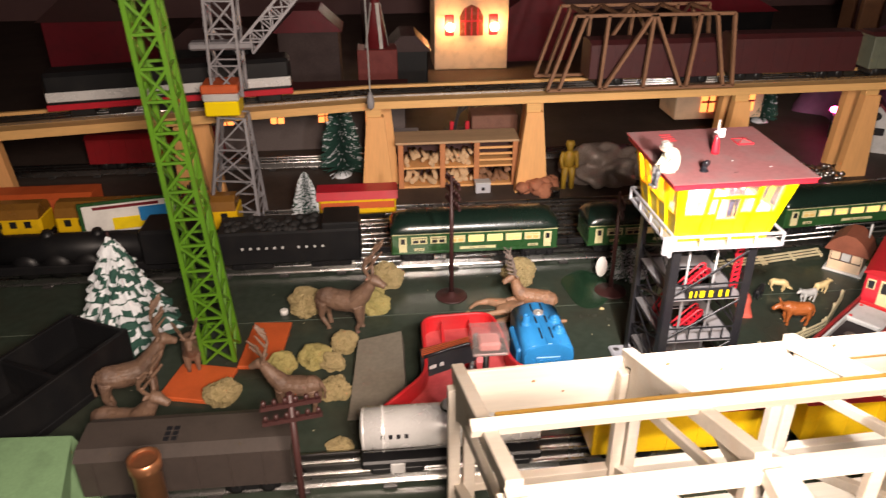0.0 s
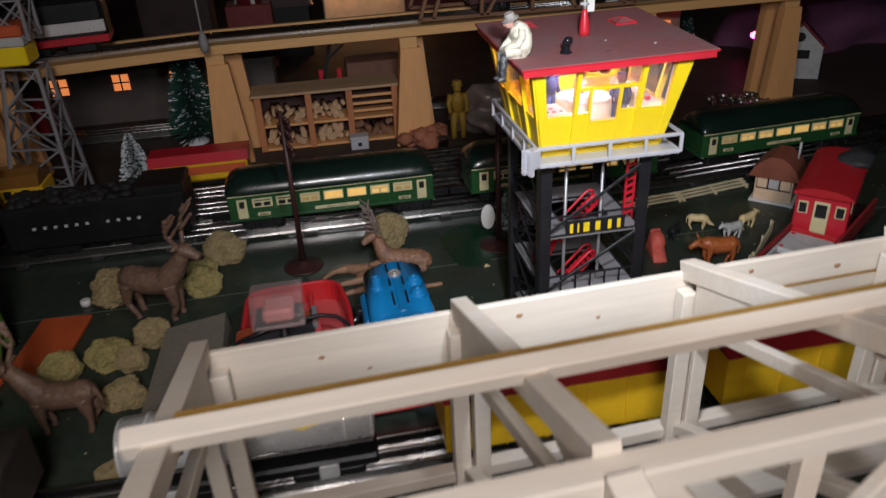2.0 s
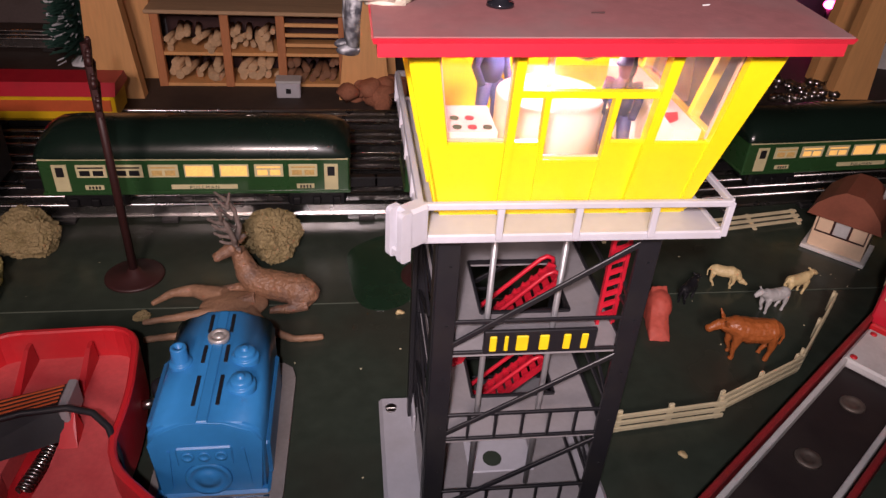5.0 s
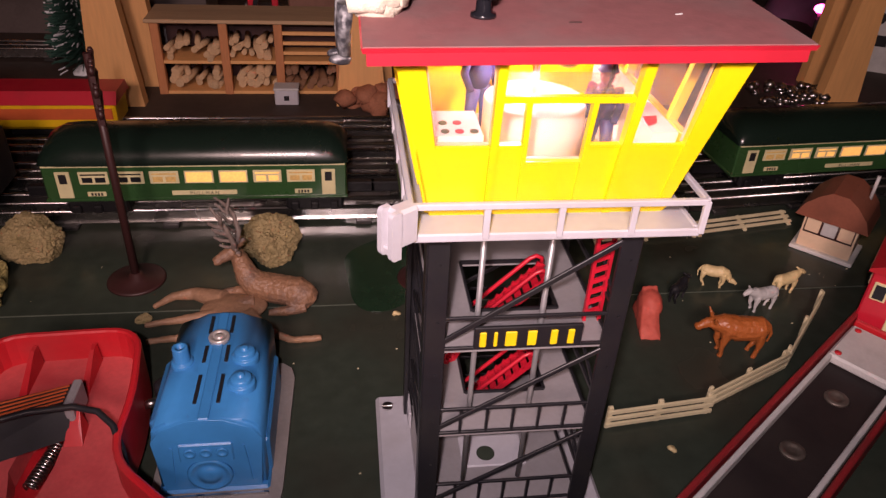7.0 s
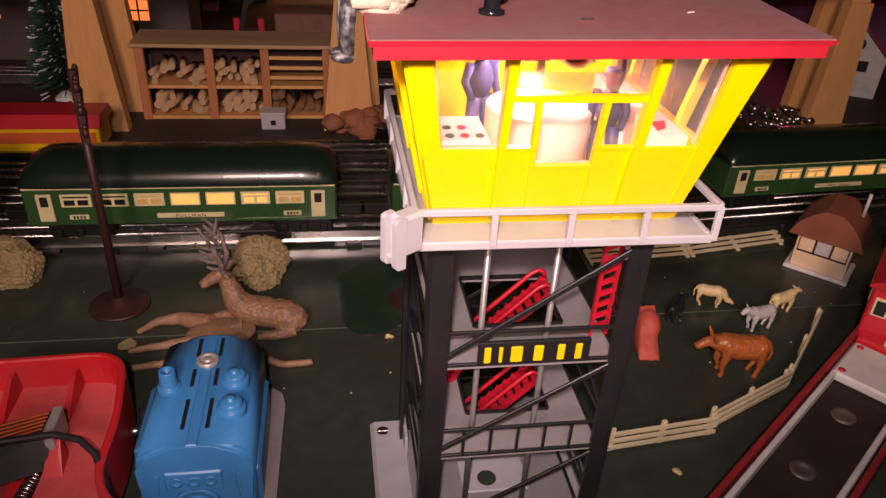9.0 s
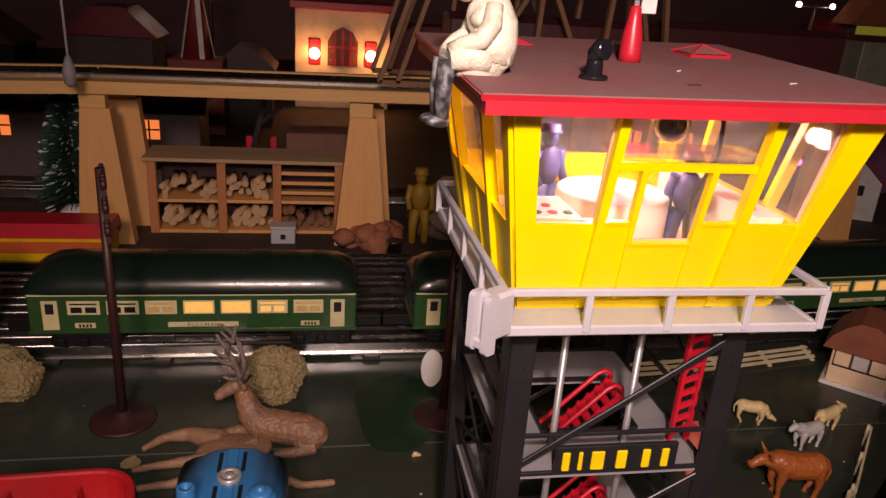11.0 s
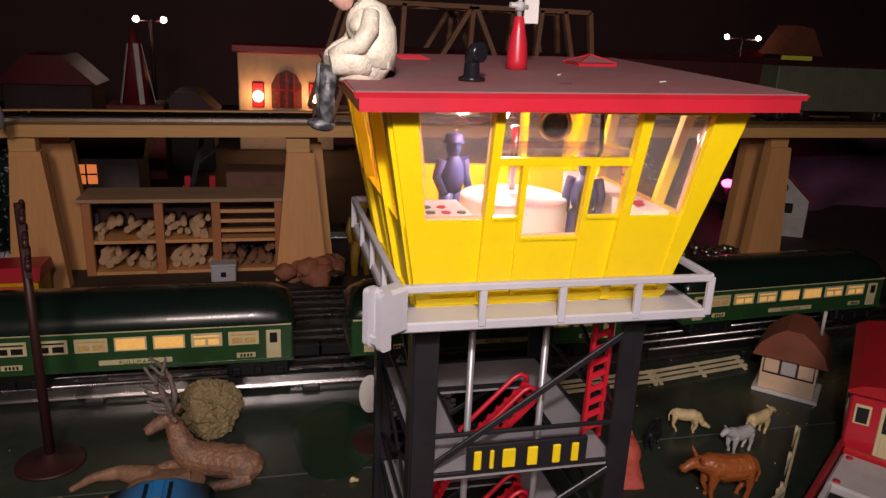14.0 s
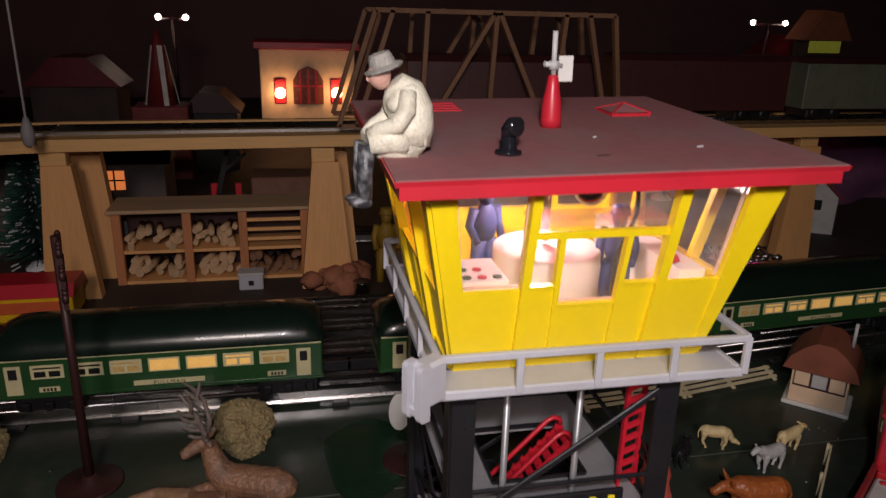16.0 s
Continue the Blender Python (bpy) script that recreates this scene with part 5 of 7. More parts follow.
def tank_mark(name, shape, material, label):
    bm = B()
    va, vb = [], []
    for x, u in shape:
        for vs, rr in ((va, TR + 0.0003), (vb, TR - 0.0008)):
            vs.append(bm.verts.new((x, -rr * math.cos(u / TR), TZ_ + rr * math.sin(u / TR))))
    bm.faces.new(va), bm.faces.new(vb[::-1])
    for k in range(len(va)):
        bm.faces.new((va[k], vb[k], vb[(k + 1) % len(va)], va[(k + 1) % len(va)]))
    part(name, bm, material, tank, label)


for k in range(4):
    x = 0.020 + k * 0.0075
    tank_mark("lettering_bar", [(x, 0.005), (x + 0.0036, 0.005), (x + 0.0036, 0.0092), (x, 0.0092)], BLACK, "black lettering bar")
tank_mark("diamond_mark", [(0.113, 0.0125), (0.126, 0.0085), (0.146, 0.0130), (0.130, 0.0195)], SIGN_YELLOW, "yellow diamond mark")
tank_mark("arrow_mark", [(0.100, 0.0105), (0.108, 0.0112), (0.108, 0.0138), (0.100, 0.0130)], RED_TRIM, "red arrow mark")
tank_mark("arrow_mark", [(0.147, 0.0125), (0.155, 0.0130), (0.155, 0.0150), (0.147, 0.0143)], RED_TRIM, "red arrow mark")
for xc in (0.035, 0.140):
    bm = B(); box(bm, xc - 0.026, xc + 0.026, -0.022, 0.022, 0.0175, 0.027, 0.002); truck = part("truck", bm, BLACK_METAL, tank)
    bm = B(); box(bm, xc - 0.007, xc + 0.007, -0.0275, -0.026, 0.024, 0.036, 0.001); part("plate", bm, PALE_GREY, truck)


def freight_car(name, x, y, z, L, body, roof, label, category, h=0.06, turn=0):
    ob = thing(name, label, category, x, y, z, turn)
    bm = B(); box(bm, 0, L, -0.029, 0.029, 0.030, 0.030 + h, 0.001); part("body", bm, body, ob)
    bm = B(); prism(bm, [(-0.030, 0.030 + h), (0.030, 0.030 + h), (0.018, 0.036 + h), (-0.018, 0.036 + h)], -0.001, L + 0.001, pose(0, 0, 0, 0, 0, -90)); part("roof", bm, roof, ob)
    for k in range(int(L / 0.03)):
        bm = B(); box(bm, 0.014 + k * 0.03, 0.0154 + k * 0.03, -0.0300, 0.0300, 0.031, 0.029 + h); part("rib", bm, body, ob)
    for xc in (0.04, L - 0.04):
        bm = B(); box(bm, xc - 0.026, xc + 0.026, -0.022, 0.022, 0.0165, 0.030, 0.002); truck = part("truck", bm, BLACK_METAL, ob)
        for dx in (-0.015, 0.015):
            bm = B(); lathe(bm, [(0.008, -0.003), (0.008, 0.003), (0.004, 0.0045)], seg=14)
            bmesh.ops.transform(bm, matrix=Matrix.Translation((xc + dx, -0.021, 0.0245)) @ pose(0, 0, 0, 90, 0, 0), verts=bm.verts); part("wheel", bm, BLACK_METAL, truck)
    return ob


YCAR = mat("yellow_car_enamel", (0.72, 0.44, 0.01), 0.35, vary=0.08)
RCAR = mat("dark_red_car_enamel", (0.26, 0.012, 0.016), 0.4, vary=0.1)
freight_car("box_car", 0.302, 0.563, 0, 0.19, YCAR, RCAR, "yellow toy boxcar with a dark red roof under the bridge", "box car", 0.045)
freight_car("box_car", 0.515, 0.563, 0, 0.20, YCAR, RCAR, "yellow toy boxcar under the wooden bridge", "box car", 0.045)
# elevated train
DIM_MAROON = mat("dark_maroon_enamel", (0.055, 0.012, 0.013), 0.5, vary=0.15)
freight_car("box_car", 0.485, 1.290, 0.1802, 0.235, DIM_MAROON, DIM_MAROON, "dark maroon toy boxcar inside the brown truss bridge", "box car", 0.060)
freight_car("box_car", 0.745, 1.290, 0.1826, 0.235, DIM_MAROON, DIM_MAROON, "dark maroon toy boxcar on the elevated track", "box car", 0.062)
freight_car("box_car", 1.005, 1.290, 0.1848, 0.235, mat("dull_grey_green_enamel", (0.11, 0.12, 0.085), 0.5, vary=0.15), DIM_MAROON, "dull grey-green toy reefer car on the elevated track", "box car", 0.058)
hop = freight_car("hopper_car", -0.175, 0.556, 0, 0.19, mat("brown_grey_hopper", (0.045, 0.034, 0.030), 0.5), mat("brown_grey_roof", (0.055, 0.043, 0.037), 0.6), "dark brown-grey toy hopper car on the near siding", "hopper car", 0.042)
for i in range(2):
    for k in range(3):
        bm = B(); box(bm, 0.075 + i * 0.007, 0.080 + i * 0.007, 0.0 - k * 0.007, 0.005 - k * 0.007, 0.0778, 0.0788); part("hatch", bm, BLACK, hop)

# ---- red crane cab with black boom ----
crane = thing("crane_cab", "dull red open toy crane cab with a black boom", "toy crane", 0.195, 0.715, 0)
OUT = round_line([(-0.092, -0.105), (-0.044, -0.052), (-0.042, 0.060), (0.044, 0.064), (0.053, 0.005), (0.051, -0.040), (0.114, -0.100)], 0.020)
bm = B(); wall_strip(bm, OUT, 0.0042, 0.008, 0.047); part("shell", bm, CRANE_RED, crane, "red rounded shell wall")


def sheet(bm, outline, z0, z1):
    """A flat plate of any outline."""
    lo, hi = [bm.verts.new((p[0], p[1], z0)) for p in outline], [bm.verts.new((p[0], p[1], z1)) for p in outline]
    bm.faces.new(hi), bm.faces.new(lo[::-1])
    for k in range(len(lo)):
        n = (k + 1) % len(lo)
        bm.faces.new((lo[k], lo[n], hi[n], hi[k]))


SLOT = [(0.0075, -0.100), (0.0085, -0.057), (0.0135, -0.046), (0.0160, -0.028), (0.0160, -0.006), (0.0100, 0.003), (0.0020, 0.003), (-0.0050, -0.005), (-0.0065, -0.029), (-0.0010, -0.048), (0.0065, -0.057), (0.0070, -0.100)]
bm = B(); sheet(bm, [(p.x, p.y) for p in OUT] + SLOT, 0.013, 0.026)
part("floor", bm, mat("worn_pink_red_plastic", (0.56, 0.085, 0.085), 0.55, vary=0.2, scale=40, bump=0.25, dirt=(0.42, 0.04, 0.045), dirt_amount=0.7), crane, "scuffed lighter red floor")
bm = B(); sheet(bm, [(p.x, p.y) for p in OUT], 0.008, 0.0125); part("underplate", bm, CRANE_RED, crane)
for x in (-0.018, 0.017):
    bm = B(); hexa(bm, [(x - 0.0022, 0.024, 0.026), (x + 0.0022, 0.024, 0.026), (x + 0.0022, 0.058, 0.026), (x - 0.0022, 0.058, 0.026), (x - 0.0012, 0.052, 0.040), (x + 0.0012, 0.052, 0.040), (x + 0.0012, 0.058, 0.040), (x - 0.0012, 0.058, 0.040)]); part("gusset", bm, CRANE_RED, crane)
bm = B(); hexa(bm, [(-0.049, -0.040, 0.028), (0.019, -0.010, 0.028), (0.018, 0.016, 0.028), (-0.049, -0.012, 0.028), (-0.049, -0.029, 0.048), (0.020, 0.001, 0.045), (0.019, 0.017, 0.045), (-0.049, -0.010, 0.048)]); part("boom", bm, BLACK, crane, "black plastic boom")
for k in range(5):
    bm = B(); bar(bm, (-0.048, -0.0122 - k * 0.0036, 0.0481), (0.016, 0.0145 - k * 0.0030, 0.0455), 0.0009, 0.0006); part("boom_slat", bm, ORANGE, crane)
for k, (t, w) in enumerate(((0.52, 0.009), (0.62, 0.005))):
    bm = B(); p = Vector((-0.105, -0.0605, 0.036)).lerp(Vector((0.020, -0.0055, 0.035)), t); bar(bm, p, p + Vector((0.91, 0.40, 0)) * w, 0.0008, 0.006); part("lettering_bar", bm, PALE_GREY, crane)
bm = B(); box(bm, 0.0175, 0.0225, -0.004, 0.018, 0.030, 0.0475, 0.001, Matrix.Translation((0, 0, 0)) @ pose(0, 0, 0, 0, 0, 0)); part("boom_end", bm, GREY_DARK, crane, "grey boom end block")
bm = B(); hexa(bm, [(0.017, -0.014, 0.026), (0.027, -0.014, 0.026), (0.026, 0.002, 0.026), (0.018, 0.002, 0.026), (0.018, -0.006, 0.034), (0.024, -0.006, 0.034), (0.024, 0.001, 0.040), (0.019, 0.001, 0.040)]); part("wedge", bm, CRANE_RED, crane)
bm = B(); pipe(bm, [(-0.046, -0.030, 0.0500), (-0.020, -0.022, 0.053), (0.005, -0.014, 0.054), (0.027, -0.0115, 0.054), (0.040, -0.014, 0.052), (0.049, -0.021, 0.048), (0.055, -0.032, 0.040), (0.059, -0.044, 0.026), (0.062, -0.052, 0.010)], 0.0019, 10); part("cable", bm, BLACK, crane, "black bent cable")
bm = B(); a_, b_ = Vector((0.0125, -0.010, 0.024)), Vector((0.005, -0.036, 0.020)); u_ = (b_ - a_).normalized(); v_ = u_.orthogonal().normalized(); w_ = u_.cross(v_)
pipe(bm, [a_.lerp(b_, t) + (v_ * math.cos(t * 6.2832 * 13) + w_ * math.sin(t * 6.2832 * 13)) * 0.0034 for t in (i / 208 for i in range(209))], 0.0008, 5); part("spring", bm, STEEL, crane, "steel coil spring")
bm = B(); lathe(bm, [(0.0050, 0.0125), (0.0050, 0.0150), (0.0040, 0.0155), (0.0018, 0.0156), (0.0017, 0.0175), (0.001, 0.0178)], (0.003, -0.046, 0), 16); part("spring_anchor", bm, STEEL, crane, "steel screw plate")
bm = B(); lathe(bm, [(0.0045, 0.0), (0.0045, 0.020), (0.0062, 0.0215), (0.0062, 0.029), (0.0045, 0.031), (0.001, 0.0312)], (0.0625, 0.030, 0), 16); part("knob", bm, BLACK, crane, "black knob")
bm = B(); rod(bm, (0.053, 0.018, 0.024), (0.060, 0.020, 0.024), 0.0028, seg=12); part("bolt", bm, STEEL, crane, "steel bolt head")
pk = thing("clear_box", "clear pink plastic box on a dark post behind the tank car", "plastic box", 0.201, 0.558, 0.018)
bm = B(); rod(bm, (0, 0.012, 0), (0, 0.012, 0.134), 0.004, 0.003); part("post", bm, BLACK_METAL, pk)
bm = B(); box(bm, -0.016, 0.016, -0.013, 0.013, 0.130, 0.133, 0.001); part("tray", bm, STEEL, pk)
bm = B(); box(bm, -0.010, 0.010, -0.010, 0.009, 0.133, 0.142, 0.002); part("card", bm, mat("pink_card", (0.62, 0.26, 0.24), 0.6, vary=0.2), pk, "pink card inside")
bm = B(); prism(bm, [(-0.016, 0.133), (0.015, 0.133), (0.015, 0.149), (-0.006, 0.152), (-0.013, 0.147)], -0.0165, 0.0165, pose(0, 0, 0, 0, 0, 90)); part("cover", bm, clear("clear_film", (0.80, 0.72, 0.72), 0.08, 0.07), pk, "bent clear film cover")

# ---- blue generator ----
gen = thing("generator", "blue enamelled toy generator on a grey base plate", "toy generator", 0.2935, 0.7330, 0)
bm = B()
PLATE = [(-0.036, -0.060), (0.036, -0.060), (0.0375, -0.050), (0.0395, 0.040), (0.037, 0.050), (0.031, 0.055), (-0.036, 0.055)]
sheet(bm, PLATE, 0, 0.0032)
part("base_plate", bm, mat("worn_grey_base", (0.24, 0.22, 0.21), 0.5, vary=0.2, scale=40, dirt=(0.15, 0.12, 0.11)), gen, "worn grey metal base plate")
bm = B()
prism(bm, [(-0.029, 0.003), (0.029, 0.003), (0.0290, 0.044), (0.0282, 0.050), (0.0255, 0.0540), (0.0200, 0.0566), (0.0100, 0.0585), (0.0, 0.0592), (-0.0100, 0.0585), (-0.0200, 0.0566), (-0.0255, 0.0540), (-0.0282, 0.050), (-0.0290, 0.044)], -0.050, 0.042)
bmesh.ops.bevel(bm, geom=[e for e in bm.edges if abs(e.verts[0].co.y - e.verts[1].co.y) < 1e-6], offset=0.0028, segments=3, affect="EDGES")
for f in bm.faces:
    f.smooth = abs(f.normal.y) < 0.9
part("body", bm, BLUE, gen, "blue enamel housing")
bm = B(); box(bm, -0.0345, -0.0275, -0.032, 0.022, 0.003, 0.041, 0.003); part("side_box", bm, BLUE, gen)
bm = B(); box(bm, 0.0275, 0.0310, -0.038, 0.034, 0.003, 0.030, 0.0015); part("side_box", bm, BLUE, gen)
bm = B(); box(bm, -0.0305, 0.0305, -0.0515, 0.043, 0.003, 0.0062, 0.0015); part("foot_rim", bm, BLUE, gen)
bm = B(); box(bm, -0.003, 0.003, -0.0495, 0.041, 0.0585, 0.0600, 0.0006); part("spine", bm, BLUE, gen)
for x in (-0.0062, 0.0062):
    for y0, y1 in ((-0.037, -0.015), (-0.004, 0.010), (0.022, 0.038)):
        bm = B(); box(bm, x - 0.0010, x + 0.0010, y0, y1, 0.0584, 0.0596); part("slot", bm, BLACK, gen)
bm = B(); lathe(bm, [(0.0062, 0.0585), (0.0062, 0.0615), (0.0058, 0.0620), (0.0042, 0.0620), (0.0040, 0.0612), (0.0024, 0.0612), (0.0023, 0.0622), (0.0010, 0.0623)], (0.0, 0.016, 0), 24); part("filler_cap", bm, mat("dull_nickel", (0.62, 0.58, 0.55), 0.38, metal=0.6, vary=0.1), gen, "dull nickel cap")
bm = B(); lathe(bm, [(0.0064, 0.050), (0.0064, 0.0588), (0.0061, 0.0592), (0.0048, 0.0596), (0.0046, 0.0600), (0.0044, 0.0690), (0.0042, 0.0695), (0.0024, 0.0695), (0.0023, 0.0660), (0.0010, 0.0660)], (-0.0185, -0.002, 0), 20); part("exhaust_pipe", bm, BLUE, gen, "blue hollow stack")
for x, y in ((0.0165, 0.001), (0.0168, -0.0215)):
    bm = B(); lathe(bm, [(0.0078, 0.048), (0.0078, 0.0590), (0.0074, 0.0596), (0.0062, 0.0598), (0.0060, 0.0602), (0.0060, 0.0622), (0.0054, 0.0630), (0.0030, 0.0636), (0.0022, 0.0637), (0.0021, 0.0652), (0.0008, 0.0654)], (x, y, 0), 22); part("cap", bm, BLUE, gen)
bm = B(); box(bm, -0.0155, 0.0135, -0.0512, -0.0492, 0.0285, 0.0425, 0.0009); panel = part("cover", bm, BLUE, gen)
for k in range(3):
    bm = B(); lathe(bm, [(0.0034, 0), (0.0033, 0.0007), (0.0020, 0.0008), (0.0018, 0.0002), (0.0005, 0.0002)], seg=16)
    bmesh.ops.transform(bm, matrix=Matrix.Translation((-0.0095 + k * 0.0085, -0.0511, 0.0360)) @ pose(0, 0, 0, 90, 0, 0), verts=bm.verts); part("boss", bm, BLUE, panel)
bm = B(); lathe(bm, [(0.0125, 0), (0.0120, 0.0012), (0.0100, 0.0014), (0.0095, 0.0006), (0.0062, 0.0006), (0.0058, 0.0016), (0.0020, 0.0018), (0.0008, 0.0018)], seg=26)
bmesh.ops.transform(bm, matrix=Matrix.Translation((-0.001, -0.0500, 0.0175)) @ pose(0, 0, 0, 90, 0, 0), verts=bm.verts); part("end_cover", bm, BLUE, gen)
for x in (-0.021, 0.021):
    bm = B(); bar(bm, (x, -0.0503, 0.012), (x * 0.9, -0.0503, 0.040), 0.0014, 0.0010); part("rib", bm, BLUE, gen)
bm = B(); bar(bm, (-0.028, -0.0535, 0.0040), (0.030, -0.0535, 0.0040), 0.0014, 0.0014); part("edge_strip", bm, STEEL, gen, "bright bare edge")

# grey slab and seam pieces
bm = B(); hexa(bm, [(0.060, 0.645, 0.0), (0.128, 0.645, 0.0), (0.130, 0.785, 0.0), (0.072, 0.77, 0.0), (0.062, 0.645, 0.005), (0.127, 0.645, 0.005), (0.127, 0.783, 0.022), (0.073, 0.768, 0.022)])
solid("loading_ramp", bm, mat("grey_felt", (0.15, 0.13, 0.10), 0.9, vary=0.25, scale=25, bump=0.6), "grey-tan sloping slab on the green board", "ramp")


# ---- telegraph poles ----
def telegraph_pole(x, y, h, label, arms=1, turn=0, base=True):
    ob = thing("telegraph_pole", label, "telegraph pole", x, y, 0, turn, "telegraph poles")
    bm = B(); rod(bm, (0, 0, 0.0), (0, 0, h), 0.0034, 0.0026, 10); part("post", bm, DARK_BROWN, ob)
    if base:
        bm = B(); lathe(bm, [(0.0225, 0), (0.0222, 0.0014), (0.0205, 0.0020), (0.0062, 0.0034), (0.0042, 0.008)], seg=32); part("base", bm, DARK_BROWN, ob)
    for k in range(arms):
        z = h - 0.010 - k * 0.015
        bm = B(); box(bm, -0.024, 0.024, -0.003, 0.000, z - 0.002, z + 0.002); part("crossarm", bm, DARK_BROWN, ob)
        for i in range(6):
            xx = -0.021 + i * 0.0084
            bm = B(); lathe(bm, [(0.0018, z + 0.002), (0.0022, z + 0.005), (0.0012, z + 0.0075)], (xx, -0.0015, 0), 8); part("insulator", bm, DARK_BROWN, ob)
    return ob


telegraph_pole(0.203, 0.898, 0.184, "dark red-brown telegraph pole standing by the deer", 3, 106)
telegraph_pole(0.432, 0.888, 0.150, "dark red-brown telegraph pole behind the tower", 2, 80)
telegraph_pole(0.029, 0.480, 0.172, "dark red-brown telegraph pole beside the siding", 2, 10)
telegraph_pole(-0.17, 1.045, 0.13, "dark red-brown telegraph pole behind the tender", 2, 0)


# ---- animals ----
def beast(name, x, y, turn, s, material, label, head_down=False, antlers=False, category="toy animal", stout=1.0, horns=False):
    bm = B()
    hz = 0.016 if head_down else (0.056 if antlers else 0.035 if horns else 0.040)
    spine = [(-0.024, 0, 0.033), (-0.019, 0, 0.0325), (-0.008, 0, 0.030), (0.004, 0, 0.0298), (0.013, 0, 0.032), (0.020, 0, 0.035 + (hz - 0.035) * 0.25), (0.026, 0, 0.034 + (hz - 0.034) * 0.65), (0.030, 0, hz)]
    pipe(bm, [Vector(p) * s for p in spine], [q * s * stout for q in (0.0050, 0.0088, 0.0102, 0.0104, 0.0098, 0.0080, 0.0060, 0.0046)], 14)
    ball(bm, (-0.015 * s, 0, 0.031 * s), 0.0105 * s, 0.9, 0.82, 1.0, 0, 60, 3)
    ball(bm, (0.012 * s, 0, 0.030 * s), 0.0105 * s, 0.9, 0.80, 1.05, 0, 60, 3)
    for lx, ly, dx, knee in ((0.014, 0.0055, 0.001, 0.003), (0.016, -0.0055, -0.002, 0.003), (-0.016, 0.0055, -0.001, -0.004), (-0.018, -0.0055, 0.003, -0.004)):
        pipe(bm, [(lx * s, ly * s, 0.029 * s), ((lx + knee * 0.4) * s, ly * s, 0.020 * s), ((lx + knee * 0.6) * s, ly * s, 0.012 * s), ((lx + dx) * s, ly * s, 0.004 * s), ((lx + dx + 0.001) * s, ly * s, 0.0)], [q * s for q in (0.0056, 0.0042, 0.0026, 0.0021, 0.0026)], 9)
    pipe(bm, [Vector(p) * s for p in ((0.028, 0, hz + 0.001), (0.033, 0, hz), (0.038, 0, hz - 0.003), (0.042, 0, hz - 0.005))], [q * s for q in (0.0050, 0.0050, 0.0038, 0.0028)], 12)
    pipe(bm, [Vector(p) * s for p in ((-0.024, 0, 0.036), (-0.028, 0.001, 0.026), (-0.027, 0, 0.016))], [q * s for q in (0.0018, 0.0015, 0.0012)], 7)
    for k in (-1, 1):
        pipe(bm, [Vector(p) * s for p in ((0.029, k * 0.003, hz + 0.003), (0.0275, k * 0.008, hz + 0.0045), (0.0265, k * 0.0095, hz + 0.0035))], [q * s for q in (0.0020, 0.0018, 0.0009)], 7)
    for k in (-1, 1) if horns else ():
        pipe(bm, [Vector(p) * s for p in ((0.029, k * 0.003, hz + 0.004), (0.029, k * 0.008, hz + 0.006), (0.031, k * 0.0100, hz + 0.011))], [q * s for q in (0.0020, 0.0016, 0.0010)], 7)
    if horns:
        ball(bm, (0.0405 * s, 0, (hz - 0.0045) * s), 0.0042 * s, 1.0, 1.05, 0.9)
    for k in (-1, 1) if antlers else ():
        pipe(bm, [(0.030 * s, k * 0.002 * s, (hz + 0.001) * s), (0.026 * s, k * 0.010 * s, (hz + 0.016) * s), (0.030 * s, k * 0.014 * s, (hz + 0.030) * s)], [0.0019 * s, 0.0017 * s, 0.0012 * s], 8)
        for a, t in ((0.35, 0.012), (0.6, 0.013), (0.8, 0.010)):
            q = Vector((0.0272 * s, k * (0.003 + 0.011 * a) * s, (hz + 0.004 + 0.026 * a) * s))
            pipe(bm, [q, q + Vector((0.010 * s, k * 0.002 * s, t * s))], [0.0015 * s, 0.0011 * s], 7)
    bm = blend(bm, 0.00062 * max(s, 0.6), 2, 0.0005 * s, 170 / s)
    return solid(name, bm, material, label, category, x, y, 0, turn)


beast("toy_cow", 0.652, 0.781, 172, 0.78, COW, "chestnut rubber toy cow standing on the green board", stout=1.16, horns=True)
beast("toy_sheep", 0.672, 0.866, -20, 0.46, CREAM_RUBBER, "cream toy sheep grazing on the green board", True)
beast("toy_sheep", 0.728, 0.852, 15, 0.46, CREAM_RUBBER, "tan-marked cream toy sheep standing behind a grey horse")
beast("toy_horse", 0.698, 0.832, 192, 0.50, PALE_GREY, "pale grey toy horse standing on the green board")
beast("toy_dog", 0.634, 0.848, 40, 0.42, BLACK, "small black toy dog standing on the green board")
beast("toy_deer", 0.054, 0.832, -20, 1.40, DULL_DEER, "brown painted toy stag standing on the board", antlers=True)
beast("toy_deer", -0.182, 0.70, 20, 1.35, DULL_DEER, "brown painted toy stag standing beside the orange plate", antlers=True)
beast("toy_deer", 0.006, 0.668, 172, 1.15, DULL_DEER, "worn brown toy deer beside the lichen bushes", antlers=True)
beast("toy_deer", -0.128, 0.762, -75, 1.0, DULL_DEER, "worn brown toy deer standing by the green crane mast", antlers=True)
beast("toy_deer", -0.165, 0.622, -12, 1.3, DULL_DEER, "worn brown toy deer behind the hopper car", antlers=True)

